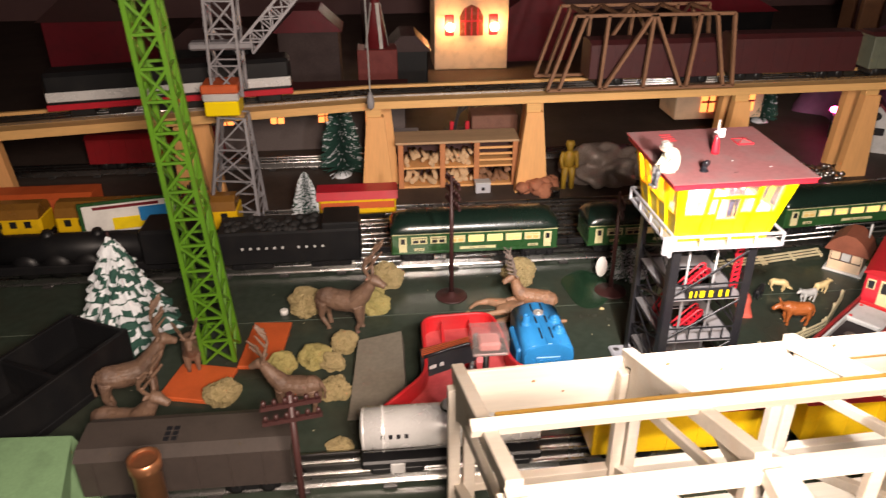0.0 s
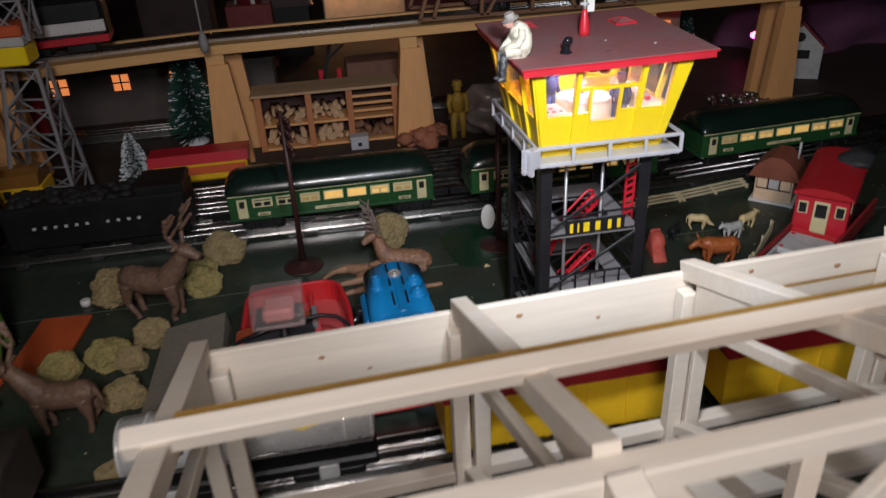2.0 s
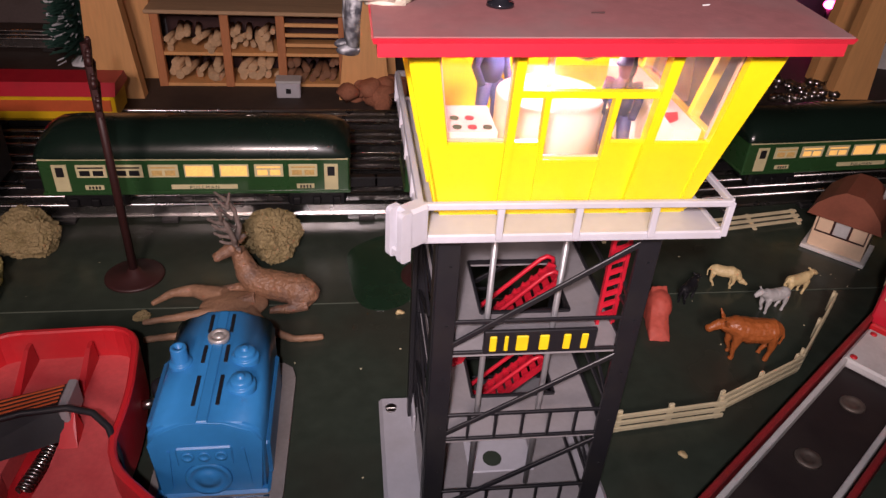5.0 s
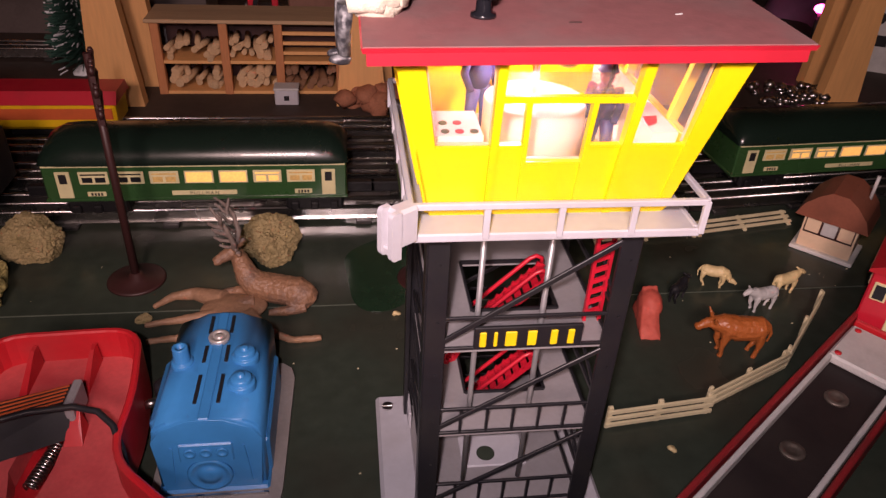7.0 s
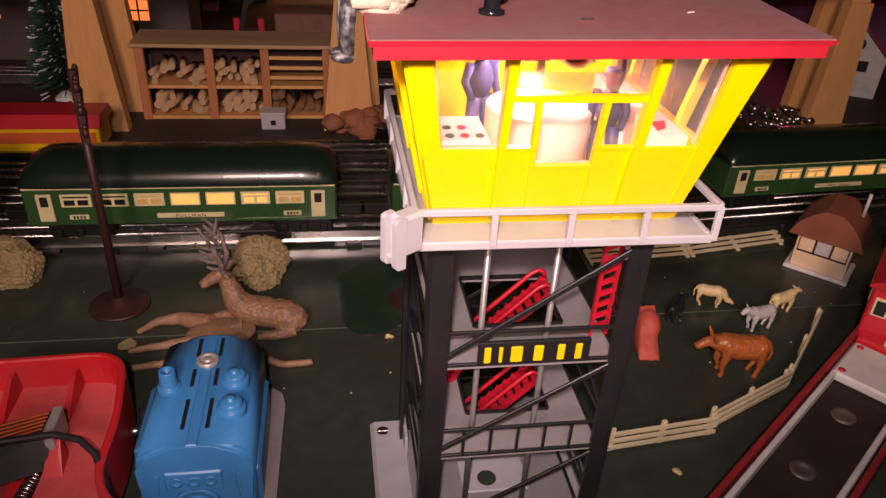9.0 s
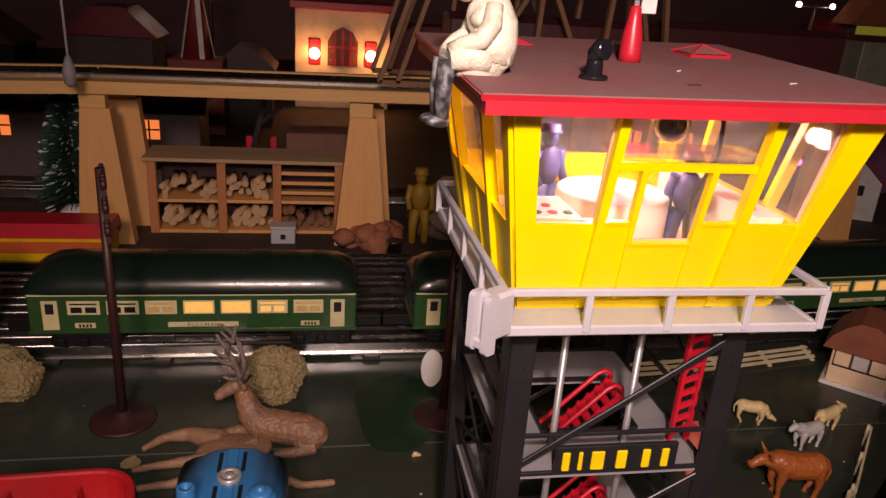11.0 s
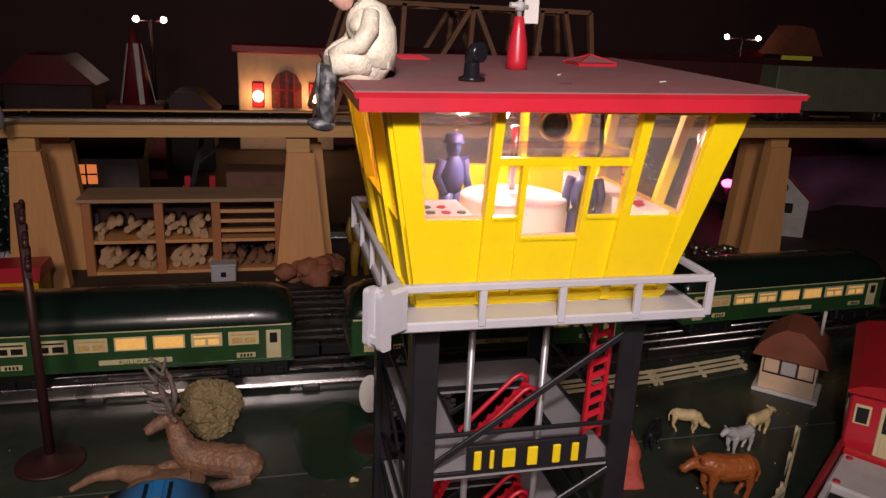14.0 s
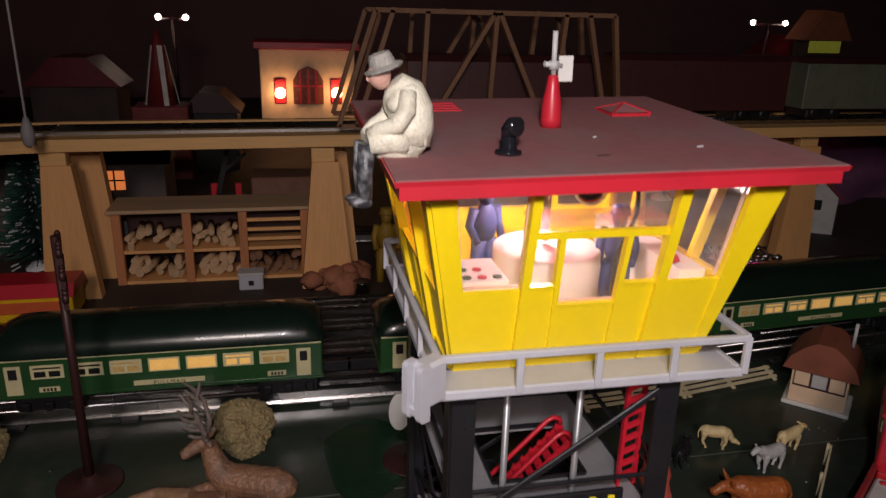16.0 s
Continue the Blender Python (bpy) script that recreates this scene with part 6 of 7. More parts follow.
# lying stag, and a second deer flat on its side
bm = B()
pipe(bm, [(0.037, -0.009, 0.008), (0.033, -0.009, 0.0105), (0.024, -0.007, 0.0128), (0.012, -0.004, 0.0130), (-0.002, -0.001, 0.0138), (-0.012, 0.001, 0.0160), (-0.0180, 0.003, 0.0220), (-0.0205, 0.005, 0.0290), (-0.0225, 0.006, 0.0355), (-0.0250, 0.0065, 0.0415)],
     [0.0060, 0.0098, 0.0126, 0.0122, 0.0120, 0.0114, 0.0098, 0.0082, 0.0068, 0.0058], 18)
ball(bm, (0.025, -0.012, 0.0095), 0.0105, 1.0, 0.8, 0.95, 0.15, 120, 3)
pipe(bm, [(-0.0240, 0.0065, 0.0430), (-0.0285, 0.0045, 0.0433), (-0.0340, 0.0015, 0.0413), (-0.0395, -0.0015, 0.0387), (-0.0415, -0.0025, 0.0380)], [0.0060, 0.0058, 0.0046, 0.0036, 0.0026], 14)
for k in range(6):
    t = k / 5
    c = Vector((-0.014, 0.001, 0.017)).lerp(Vector((-0.0225, 0.006, 0.036)), t)
    ball(bm, c + Vector((0.001, -0.0062 + 0.002 * t, 0.001)), 0.0044 - 0.001 * t, 1.15, 0.7, 0.40, 0.1, 120, 2, k)
for k in (-1, 1):
    pipe(bm, [(-0.0240, 0.006 + k * 0.004, 0.0460), (-0.0210, 0.006 + k * 0.010, 0.0480), (-0.0190, 0.006 + k * 0.012, 0.0470)], [0.0024, 0.0022, 0.0008], 8)
    pipe(bm, [(-0.010, k * 0.008 - 0.006, 0.008), (-0.026, k * 0.010 - 0.007, 0.0060), (-0.040, k * 0.009 - 0.006, 0.0045)], [0.0064, 0.0046, 0.0030], 10)
pipe(bm, [(0.030, -0.016, 0.006), (0.016, -0.021, 0.0045), (0.002, -0.022, 0.0035)], [0.0055, 0.0040, 0.0026], 10)
for k in (-1, 1):
    pipe(bm, [(-0.025, 0.006 + k * 0.003, 0.046), (-0.024, 0.008 + k * 0.010, 0.056), (-0.028, 0.010 + k * 0.013, 0.069), (-0.034, 0.010 + k * 0.011, 0.079), (-0.040, 0.010 + k * 0.008, 0.086)], [0.0024, 0.0022, 0.0019, 0.0015, 0.0011], 8)
    for a, dx, t in ((0.10, -0.010, 0.005), (0.30, -0.012, 0.006), (0.50, -0.011, 0.008), (0.72, -0.010, 0.007), (0.80, 0.002, 0.010)):
        q = Vector((-0.025 - 0.010 * a * a, 0.006 + k * (0.004 + 0.009 * a), 0.047 + 0.034 * a))
        pipe(bm, [q, q + Vector((dx * 0.6, k * 0.003, t * 0.5)), q + Vector((dx, k * 0.004, t))], [0.0017, 0.0014, 0.0011], 7)
bm = blend(bm, 0.00058, 2, 0.00060, 260)
for f in bm.faces:
    f.material_index = 1 if f.calc_center_median().z > 0.0485 else 0
stag = solid("toy_deer", bm, DEER, "brown painted toy stag lying on the board", "toy animal", 0.310, 0.866, 0.0, -4)
stag.scale = (0.94, 0.94, 0.94)
stag.data.materials.append(ANTLER)
bm = B()
ball(bm, (0.285, 0.852, 0.0042), 0.022, 1.15, 0.75, 0.28, 0.1, 60, 3)
for pts, rr in ((((0.275, 0.862, 0.004), (0.252, 0.872, 0.0038), (0.236, 0.870, 0.003), (0.224, 0.858, 0.0022)), (0.0080, 0.0052, 0.0032, 0.0020)),
                (((0.282, 0.846, 0.004), (0.262, 0.843, 0.0032), (0.240, 0.840, 0.0026), (0.222, 0.837, 0.0020)), (0.0062, 0.0042, 0.0028, 0.0022)),
                (((0.290, 0.836, 0.004), (0.268, 0.824, 0.0030), (0.246, 0.820, 0.0026), (0.227, 0.818, 0.0020)), (0.0060, 0.0040, 0.0028, 0.0022)),
                (((0.296, 0.842, 0.004), (0.312, 0.822, 0.0034), (0.330, 0.813, 0.0026), (0.350, 0.815, 0.0020)), (0.0060, 0.0036, 0.0026, 0.0024))):
    pipe(bm, pts, list(rr), 10)
bm = blend(bm, 0.0009, 3, 0.0004, 200)
solid("toy_deer", bm, PALE_DEER, "tan worn toy deer lying flat behind the generator", "toy animal")


# ---- lichen bushes ----
def bush(x, y, r, h, material, label, seed):
    bm = B()
    off = Vector((seed * 1.7, seed * 0.6, seed * 0.3))
    fuzz = random.Random(seed)
    for v in bmesh.ops.create_icosphere(bm, subdivisions=5, radius=1.0)["verts"]:
        d = v.co.normalized()
        k = 1 + 0.34 * noise.noise(d * 1.3 + off) + 0.10 * noise.noise(d * 3.1 + off) + 0.06 * noise.noise(d * 9 + off) + 0.055 * noise.noise(d * 24 + off) + fuzz.uniform(-0.035, 0.045)
        v.co = Vector((d.x * r * k, d.y * r * k * 0.9, max(0.0, h * 0.42 + d.z * h * 0.62 * k)))
    return solid("lichen_bush", bm, material, label, "bush", x, y, 0, 0, "lichen bushes")


for k, (x, y, r, h, mm) in enumerate(((0.305, 0.930, 0.024, 0.034, SPONGE), (0.112, 0.940, 0.024, 0.030, SPONGE), (0.090, 0.900, 0.016, 0.022, SPONGE_GREEN), (0.003, 0.880, 0.026, 0.030, SPONGE), (0.095, 0.872, 0.020, 0.024, SPONGE_GREEN),
                                      (0.056, 0.783, 0.017, 0.024, SPONGE), (0.020, 0.755, 0.020, 0.024, SPONGE_GREEN), (0.041, 0.744, 0.015, 0.020, SPONGE), (0.046, 0.690, 0.018, 0.022, SPONGE), (-0.021, 0.742, 0.018, 0.024, SPONGE_GREEN), (-0.082, 0.692, 0.020, 0.026, SPONGE), (0.055, 0.600, 0.014, 0.010, SPONGE), (0.220, 0.845, 0.006, 0.004, SPONGE))):
    bush(x, y, r, h, mm, "tan clump of lichen on the green board" if mm is SPONGE else "olive clump of lichen on the green board", 30 + k * 11)


# ---- ivory fence ----
def fence(x0, y0, x1, y1, label, flat=0.0):
    d = Vector((x1 - x0, y1 - y0, 0))
    n = d.length
    ob = thing("fence", label, "fence", x0, y0, 0.002 if flat else 0, math.degrees(math.atan2(d.y, d.x)), "ivory fence")
    if flat:
        ob.matrix_basis = ob.matrix_basis @ pose(0, 0, 0, flat, 0, 0)
    for z in (0.004, 0.0095, 0.015):
        bm = B(); box(bm, 0, n, -0.0008, 0.0008, z - 0.0016, z + 0.0016, 0.0003); part("board", bm, FENCE, ob)
    for k in range(3):
        bm = B(); x = 0.003 + (n - 0.006) * k / 2
        box(bm, x - 0.0018, x + 0.0018, 0.0008, 0.0030, 0, 0.0185, 0.0004); part("post", bm, FENCE, ob)
    return ob


fence(0.531, 0.714, 0.607, 0.722, "ivory plastic ranch fence section on the board")
fence(0.605, 0.726, 0.680, 0.760, "ivory plastic ranch fence section on the board")
fence(0.682, 0.762, 0.748, 0.830, "ivory plastic ranch fence section on the board")
fence(0.590, 0.930, 0.692, 0.939, "ivory plastic ranch fence section lying by the track", -68)
fence(0.692, 0.939, 0.796, 0.957, "ivory plastic ranch fence section lying by the track", -68)
bm = B()
hexa(bm, [(-0.012, -0.026, 0.0), (0.004, -0.028, 0.0), (0.014, 0.012, 0.0), (-0.004, 0.014, 0.0), (-0.010, -0.020, 0.006), (0.000, -0.022, 0.007), (0.010, 0.008, 0.026), (-0.001, 0.010, 0.024)])
ball(bm, (0.004, 0.002, 0.012), 0.012, 0.8, 1.1, 1.0, 0.1, 60, 3)
bm = blend(bm, 0.0009, 12, 0.0006, 110)
solid("red_scrap", bm, mat("salmon_red_plastic", (0.52, 0.09, 0.06), 0.7), "salmon red plastic lump behind the tower", "scrap", 0.598, 0.826, 0)

# ---- signal hut and red building ----
hut = thing("watchman_hut", "cream toy watchman hut with a curved brown roof", "toy hut", 0.806, 0.917, 0, -45)
hut.scale = (0.84, 0.84, 0.90)
bm = B(); box(bm, -0.032, 0.032, -0.026, 0.026, 0, 0.004, 0.0008); part("base", bm, WHITE, hut, "white base plate")
bm = B(); box(bm, -0.027, 0.027, -0.021, 0.021, 0.004, 0.044, 0.0006); part("wall", bm, HUT_CREAM, hut)
for k in range(3):
    bm = B(); x = -0.0165 + k * 0.0165
    box(bm, x - 0.0072, x + 0.0072, -0.0226, -0.0205, 0.0225, 0.0415, 0.0006); part("window", bm, HUT_CREAM if k != 1 else PALE_GREY, hut)
    bm = B(); box(bm, x - 0.0082, x + 0.0082, -0.0216, -0.0206, 0.0205, 0.0430); part("window_frame", bm, DARK_BROWN, hut)
bm = B()
prof = [(-0.036, 0.040), (-0.030, 0.053), (-0.019, 0.064), (-0.008, 0.071), (0.008, 0.071), (0.019, 0.064), (0.030, 0.053), (0.036, 0.040)]
prism(bm, prof, -0.030, 0.030)
part("roof", bm, ROOF_BROWN, hut, "curved brown roof")
bm = B(); rod(bm, (0.022, 0.012, 0.06), (0.022, 0.012, 0.085), 0.0018); part("chimney", bm, PALE_GREY, hut)
# red work caboose: a cabin at the end of a long open flat frame
cab = thing("work_caboose", "red toy work caboose with cream door and open black deck", "caboose", 0.7236, 0.7335, 0, 37)
SILL_RED = mat("scuffed_dark_red", (0.26, 0.018, 0.020), 0.5, vary=0.3, scale=40, bump=0.3, dirt=(0.10, 0.02, 0.02), dirt_amount=0.6)
DULL_RIVET = mat("dull_brown_steel", (0.16, 0.13, 0.11), 0.5, metal=0.6, vary=0.3)
FLAT_BLACK = mat("dusty_black_deck", (0.020, 0.015, 0.015), 0.55, vary=0.25, scale=20, spec=0.3, dirt=(0.045, 0.035, 0.03))
bm = B(); box(bm, -0.218, 0.130, -0.023, 0.023, 0.033, 0.040, 0.001); part("deck", bm, FLAT_BLACK, cab, "dusty black deck")
for y in (-0.0250, 0.0250):
    bm = B(); box(bm, -0.220, 0.132, y - 0.0018, y + 0.0018, 0.030, 0.050, 0.0008); part("side_sill", bm, SILL_RED, cab, "worn red side sill")
    bm = B(); box(bm, -0.216, -0.042, y * 0.80 - 0.0016, y * 0.80 + 0.0016, 0.0405, 0.0475, 0.0005); part("deck_rail", bm, PALE_GREY, cab)
for x in (-0.2206, 0.004):
    bm = B(); box(bm, x, x + 0.004, -0.0224, 0.0224, 0.036, 0.0495, 0.0008); part("end_sill", bm, CRANE_RED, cab)
bm = B(); box(bm, -0.042, 0.003, -0.0222, 0.0222, 0.0402, 0.0470, 0.0015); plate = part("end_plate", bm, PALE_GREY, cab, "pale grey plate on the deck")
for x, y in ((-0.037, 0.017), (-0.003, 0.017)):
    bm = B(); lathe(bm, [(0.0022, 0.0468), (0.0022, 0.0478), (0.001, 0.0482)], (x, y, 0), 10); part("rivet", bm, CRANE_RED, plate)
for x in (-0.072, -0.134):
    bm = B(); lathe(bm, [(0.0075, 0.0400), (0.0070, 0.0412), (0.0040, 0.0416), (0.0036, 0.0408), (0.001, 0.0408)], (x, 0.002, 0), 18); part("deck_rivet", bm, DULL_RIVET, cab, "dull steel deck rivet")
for xc in (-0.175, 0.085):
    bm = B(); box(bm, xc - 0.026, xc + 0.026, -0.022, 0.022, 0.0170, 0.0320, 0.002); truck = part("truck", bm, BLACK_METAL, cab)
    for dx in (-0.015, 0.015):
        for y in (-0.0225, 0.0225):
            bm = B(); lathe(bm, [(0.008, -0.002), (0.008, 0.002), (0.004, 0.003)], seg=14)
            bmesh.ops.transform(bm, matrix=Matrix.Translation((xc + dx, y, 0.0250)) @ pose(0, 0, 0, 90, 0, 0), verts=bm.verts); part("wheel", bm, BLACK_METAL, truck)
# the cabin sits a little askew on its frame
KAB = pose(0.016, 0, 0.0, 0, 0, 9)


def cabin_box(bm, x0, x1, y0, y1, z0, z1, bev=0.0):
    box(bm, x0, x1, y0, y1, z0, z1, bev, KAB)


bm = B(); cabin_box(bm, 0, 0.128, -0.0255, 0.0255, 0.0402, 0.0890, 0.0012); body = part("cabin_body", bm, RED_TRIM, cab, "red cabin body")
bm = B()
arch = [(-0.0285, 0.0872), (-0.0280, 0.0895), (-0.0215, 0.0930), (-0.0120, 0.0952), (0, 0.0960), (0.0120, 0.0952), (0.0215, 0.0930), (0.0280, 0.0895), (0.0285, 0.0872)]
prism(bm, arch, -0.1300, 0.0060, KAB @ pose(0, 0, 0, 0, 0, 90)); part("cabin_roof", bm, mat("worn_red_roof", (0.42, 0.014, 0.020), 0.42, vary=0.15, scale=30, bump=0.2, dirt=(0.30, 0.02, 0.02)), cab, "arched red roof")
bm = B(); cabin_box(bm, -0.0012, 0.001, -0.0075, 0.0075, 0.0430, 0.0800, 0.0005); door = part("cabin_door", bm, CREAM, cab, "cream door")
bm = B(); cabin_box(bm, -0.0019, -0.0010, -0.0052, 0.0052, 0.0630, 0.0775); part("door_window", bm, BLACK, door)
bm = B(); cabin_box(bm, -0.0017, -0.0010, -0.0050, 0.0050, 0.0455, 0.0605, 0.0003); part("door_panel", bm, CREAM, door)
for y in (-0.0175, 0.0175):
    bm = B(); cabin_box(bm, -0.0012, 0.001, y - 0.0048, y + 0.0048, 0.0650, 0.0785, 0.0004); w = part("cabin_window", bm, CREAM, cab, "cream framed window")
    bm = B(); cabin_box(bm, -0.0018, -0.0011, y - 0.0034, y + 0.0034, 0.0665, 0.0770); part("pane", bm, BLACK, w)
for y in (-1, 1):
    for k in range(3):
        x = 0.026 + k * 0.036
        bm = B(); cabin_box(bm, x - 0.0065, x + 0.0065, y * 0.0256 - 0.0008, y * 0.0256 + 0.0008, 0.0640, 0.0790, 0.0004); w = part("cabin_window", bm, CREAM, cab, "cream framed window")
        bm = B(); cabin_box(bm, x - 0.0048, x + 0.0048, y * 0.0262 - 0.0009, y * 0.0262 + 0.0009, 0.0658, 0.0772); part("pane", bm, BLACK, w)
bm = B(); ball(bm, (0, 0, 0), 0.021, 1, 0.85, 0.45, 0.25, 60, 3); bmesh.ops.transform(bm, matrix=KAB @ Matrix.Translation((0.098, -0.016, 0.0965)), verts=bm.verts)
part("roof_vent", bm, mat("dusty_black_lump", (0.03, 0.03, 0.033), 0.6, vary=0.4, scale=60, bump=0.6), cab, "dusty black lump on the roof")
track("tin_track", (0.5558, 0.6072), (0.872, 0.846), "three-rail tin track under the red work caboose")


# ---- pine trees ----
def brush_tree(x, y, h, r, label, snow=0.35, seed=1, z=0.0, base=True):
    """A bottle-brush tree: wire trunk and many fine bristles."""
    ob = thing("brush_tree", label, "toy tree", x, y, z, seed * 37, "toy pine trees")
    g = random.Random(seed)
    bm = B(); rod(bm, (0, 0, 0.0), (0, 0, h * 0.96), 0.0022, 0.0008, 6); part("trunk", bm, DARK_BROWN, ob)
    if base:
        bm = B(); ball(bm, (0, 0, 0.004), 0.019, 1, 1, 0.5, 0.3, 70); part("base", bm, SNOW, ob, "white snowy foot")
    green, white = B(), B()
    for k in range(2200):
        t = g.random() ** 0.8
        a = g.uniform(0, 6.283)
        zz = h * (0.10 + 0.9 * t)
        rr = r * (1 - t) ** 0.65 * g.uniform(0.75, 1.08) + 0.002
        d = Vector((math.cos(a), math.sin(a), g.uniform(-0.15, 0.25)))
        s = Vector((-math.sin(a), math.cos(a), 0)) * 0.0009
        p, q = Vector((0, 0, zz)), Vector((0, 0, zz)) + d * rr
        bm = white if g.random() < snow else green
        c0 = p.lerp(q, 0.7 if bm is white else 0.0)
        v = [bm.verts.new(w) for w in (c0 - s, c0 + s, q + s * 0.7, q - s * 0.7)]
        bm.faces.new(v)
        u = Vector((0, 0, 0.0009))
        v = [bm.verts.new(w) for w in (c0 - u, c0 + u, q + u, q - u)]
        bm.faces.new(v)
    part("bristles", green, PINE, ob, "dark green bristles")
    part("snow", white, SNOW, ob, "white flocked bristle tips")
    return ob


brush_tree(0.038, 1.372, 0.172, 0.044, "green bottle-brush pine with a snowy foot", 0.18, 1)
brush_tree(-0.015, 1.150, 0.098, 0.026, "small frosted bottle-brush pine behind the tender", 0.7, 2)
brush_tree(1.02, 1.62, 0.14, 0.036, "green bottle-brush pine behind the elevated line", 0.15, 3)
brush_tree(-0.33, 1.45, 0.12, 0.03, "green bottle-brush pine behind the elevated line", 0.15, 4)
brush_tree(-0.24, 1.42, 0.12, 0.03, "green bottle-brush pine behind the elevated line", 0.15, 5)
brush_tree(0.470, 0.925, 0.045, 0.026, "small frosted green pine behind the tower", 0.6, 6, base=False)
brush_tree(0.985, 0.85, 0.10, 0.035, "frosted green pine beside the red shed", 0.5, 7)


def snow_fir(x, y, h, r, label, seed):
    """A moulded fir: drooping ragged skirts of boughs, with snow lying on them in patches."""
    ob = thing("snowy_fir", label, "toy tree", x, y, 0, 0, "toy pine trees")
    g = random.Random(seed)
    bm = B(); rod(bm, (0, 0, 0), (0, 0, h * 0.95), 0.005, 0.0015, 8); part("trunk", bm, DARK_BROWN, ob)
    green, white = B(), B()
    tiers, seg, rad = 8, 72, 9
    for lev in range(tiers):
        t = lev / tiers
        top, rr = h * (0.30 + 0.70 * t), r * (1 - t) ** 0.85 + 0.007
        spin, n = g.uniform(0, 6), 9 - lev // 2

        def spot(i, k, lift=0.0):
            a = 6.2832 * i / seg
            f = (k / rad) ** 0.9
            lobe = 0.78 + 0.22 * abs(math.cos((a + spin) * n / 2)) + 0.16 * noise.noise(Vector((math.cos(a) * 5, math.sin(a) * 5, lev * 2.7)))
            e = rr * f * lobe
            z = top - h * 0.30 * (1 - t * 0.45) * f ** 1.25 + 0.004 * noise.noise(Vector((math.cos(a) * e * 130, math.sin(a) * e * 130, lev)))
            return Vector((math.cos(a) * e, math.sin(a) * e, max(z, 0.002) + lift))

        grid = [[green.verts.new(spot(i, k)) for i in range(seg)] for k in range(1, rad + 1)]
        low = [green.verts.new(spot(i, rad) * 0.55 + Vector((0, 0, top * 0.40))) for i in range(seg)]
        tip = green.verts.new((0, 0, top + 0.003))
        for i in range(seg):
            j = (i + 1) % seg
            green.faces.new((tip, grid[0][i], grid[0][j]))
            for k in range(rad - 1):
                green.faces.new((grid[k][i], grid[k + 1][i], grid[k + 1][j], grid[k][j]))
            green.faces.new((grid[-1][i], low[i], low[j], grid[-1][j]))
        pad = {}
        for i in range(seg):
            for k in range(1, rad):
                c = spot(i, k)
                if noise.noise(c * 95 + Vector((seed, lev * 1.9, 0))) + 0.35 * noise.noise(c * 260) > 0.02 - 0.10 * (lev > 5):
                    q = []
                    for ii, kk in ((i, k), (i, k + 1), ((i + 1) % seg, k + 1), ((i + 1) % seg, k)):
                        if (ii, kk) not in pad:
                            pad[ii, kk] = white.verts.new(spot(ii, kk, 0.0016) + Vector((g.uniform(-1, 1), g.uniform(-1, 1), g.uniform(0, 1))) * 0.0007)
                        q.append(pad[ii, kk])
                    white.faces.new(q)
    part("foliage", green, PINE, ob, "dark green drooping boughs")
    part("snow", white, SNOW, ob, "white snow in patches on the boughs")
    return ob


snow_fir(-0.228, 0.850, 0.155, 0.062, "green fir with thick white snow on its boughs", 9)


# ---- lattice cranes ----
def lattice(parent, p, q, w0, w1, n, material, r=0.0022):
    p, q = Vector(p), Vector(q)
    d = (q - p).normalized()
    s = Vector((1, 0, 0)) - d * d.x
    s.normalize()
    u = d.cross(s)
    cor = lambda t, i, j: p.lerp(q, t) + (s * i + u * j) * (w0 + (w1 - w0) * t) / 2
    for i, j in ((-1, -1), (1, -1), (1, 1), (-1, 1)):
        bm = B(); bar(bm, cor(0, i, j), cor(1, i, j), r * 2.2, r * 2.2); part("chord", bm, material, parent)
    ring = [(-1, -1), (1, -1), (1, 1), (-1, 1)]
    for k in range(n):
        for a, b in zip(ring, ring[1:] + ring[:1]):
            bm = B(); bar(bm, cor(k / n, *a), cor((k + 1) / n, *b), r * 1.3, r * 1.3); part("lacing_bar", bm, material, parent)
            bm = B(); bar(bm, cor((k + 1) / n, *a), cor((k + 1) / n, *b), r * 1.3, r * 1.3); part("cross_bar", bm, material, parent)
            if k % 2 == 0:
                bm = B(); bar(bm, cor(k / n, *b), cor((k + 1) / n, *a), r * 1.3, r * 1.3); part("lacing_bar", bm, material, parent)


gcrane = thing("lattice_boom", "bright green tin lattice crane boom", "toy crane", -0.095, 0.775, 0.0)
lattice(gcrane, (0, 0, 0.01), (-0.012, -0.03, 0.47), 0.036, 0.026, 14, GREEN_CRANE, 0.0022)
tower2 = thing("gantry_crane", "grey lattice gantry crane with a yellow cab", "toy crane", -0.130, 1.150, 0.0)
GALV = mat("galvanised_grey", (0.33, 0.32, 0.34), 0.45, metal=0.5, vary=0.1)
lattice(tower2, (0, 0, 0.0), (0.015, 0, 0.20), 0.085, 0.040, 4, GALV, 0.0020)
lattice(tower2, (0.015, 0, 0.235), (0.02, 0, 0.42), 0.045, 0.040, 4, GALV, 0.0018)
lattice(tower2, (0.05, 0, 0.305), (0.16, 0.0, 0.42), 0.024, 0.020, 7, GALV, 0.0016)
bm = B(); box(bm, -0.035, 0.06, -0.012, 0.012, 0.302, 0.314, 0.003); part("arm", bm, GALV, tower2)
bm = B(); box(bm, -0.022, 0.030, -0.026, 0.020, 0.205, 0.228, 0.002); cab = part("cab", bm, YELLOW, tower2, "yellow cab")
bm = B(); box(bm, -0.023, 0.031, -0.027, 0.021, 0.228, 0.240, 0.002); part("cab_window", bm, PALE_GREY, cab)
bm = B(); box(bm, -0.024, 0.032, -0.028, 0.022, 0.240, 0.254, 0.002); part("cab_roof", bm, ORANGE, cab, "orange cab roof")
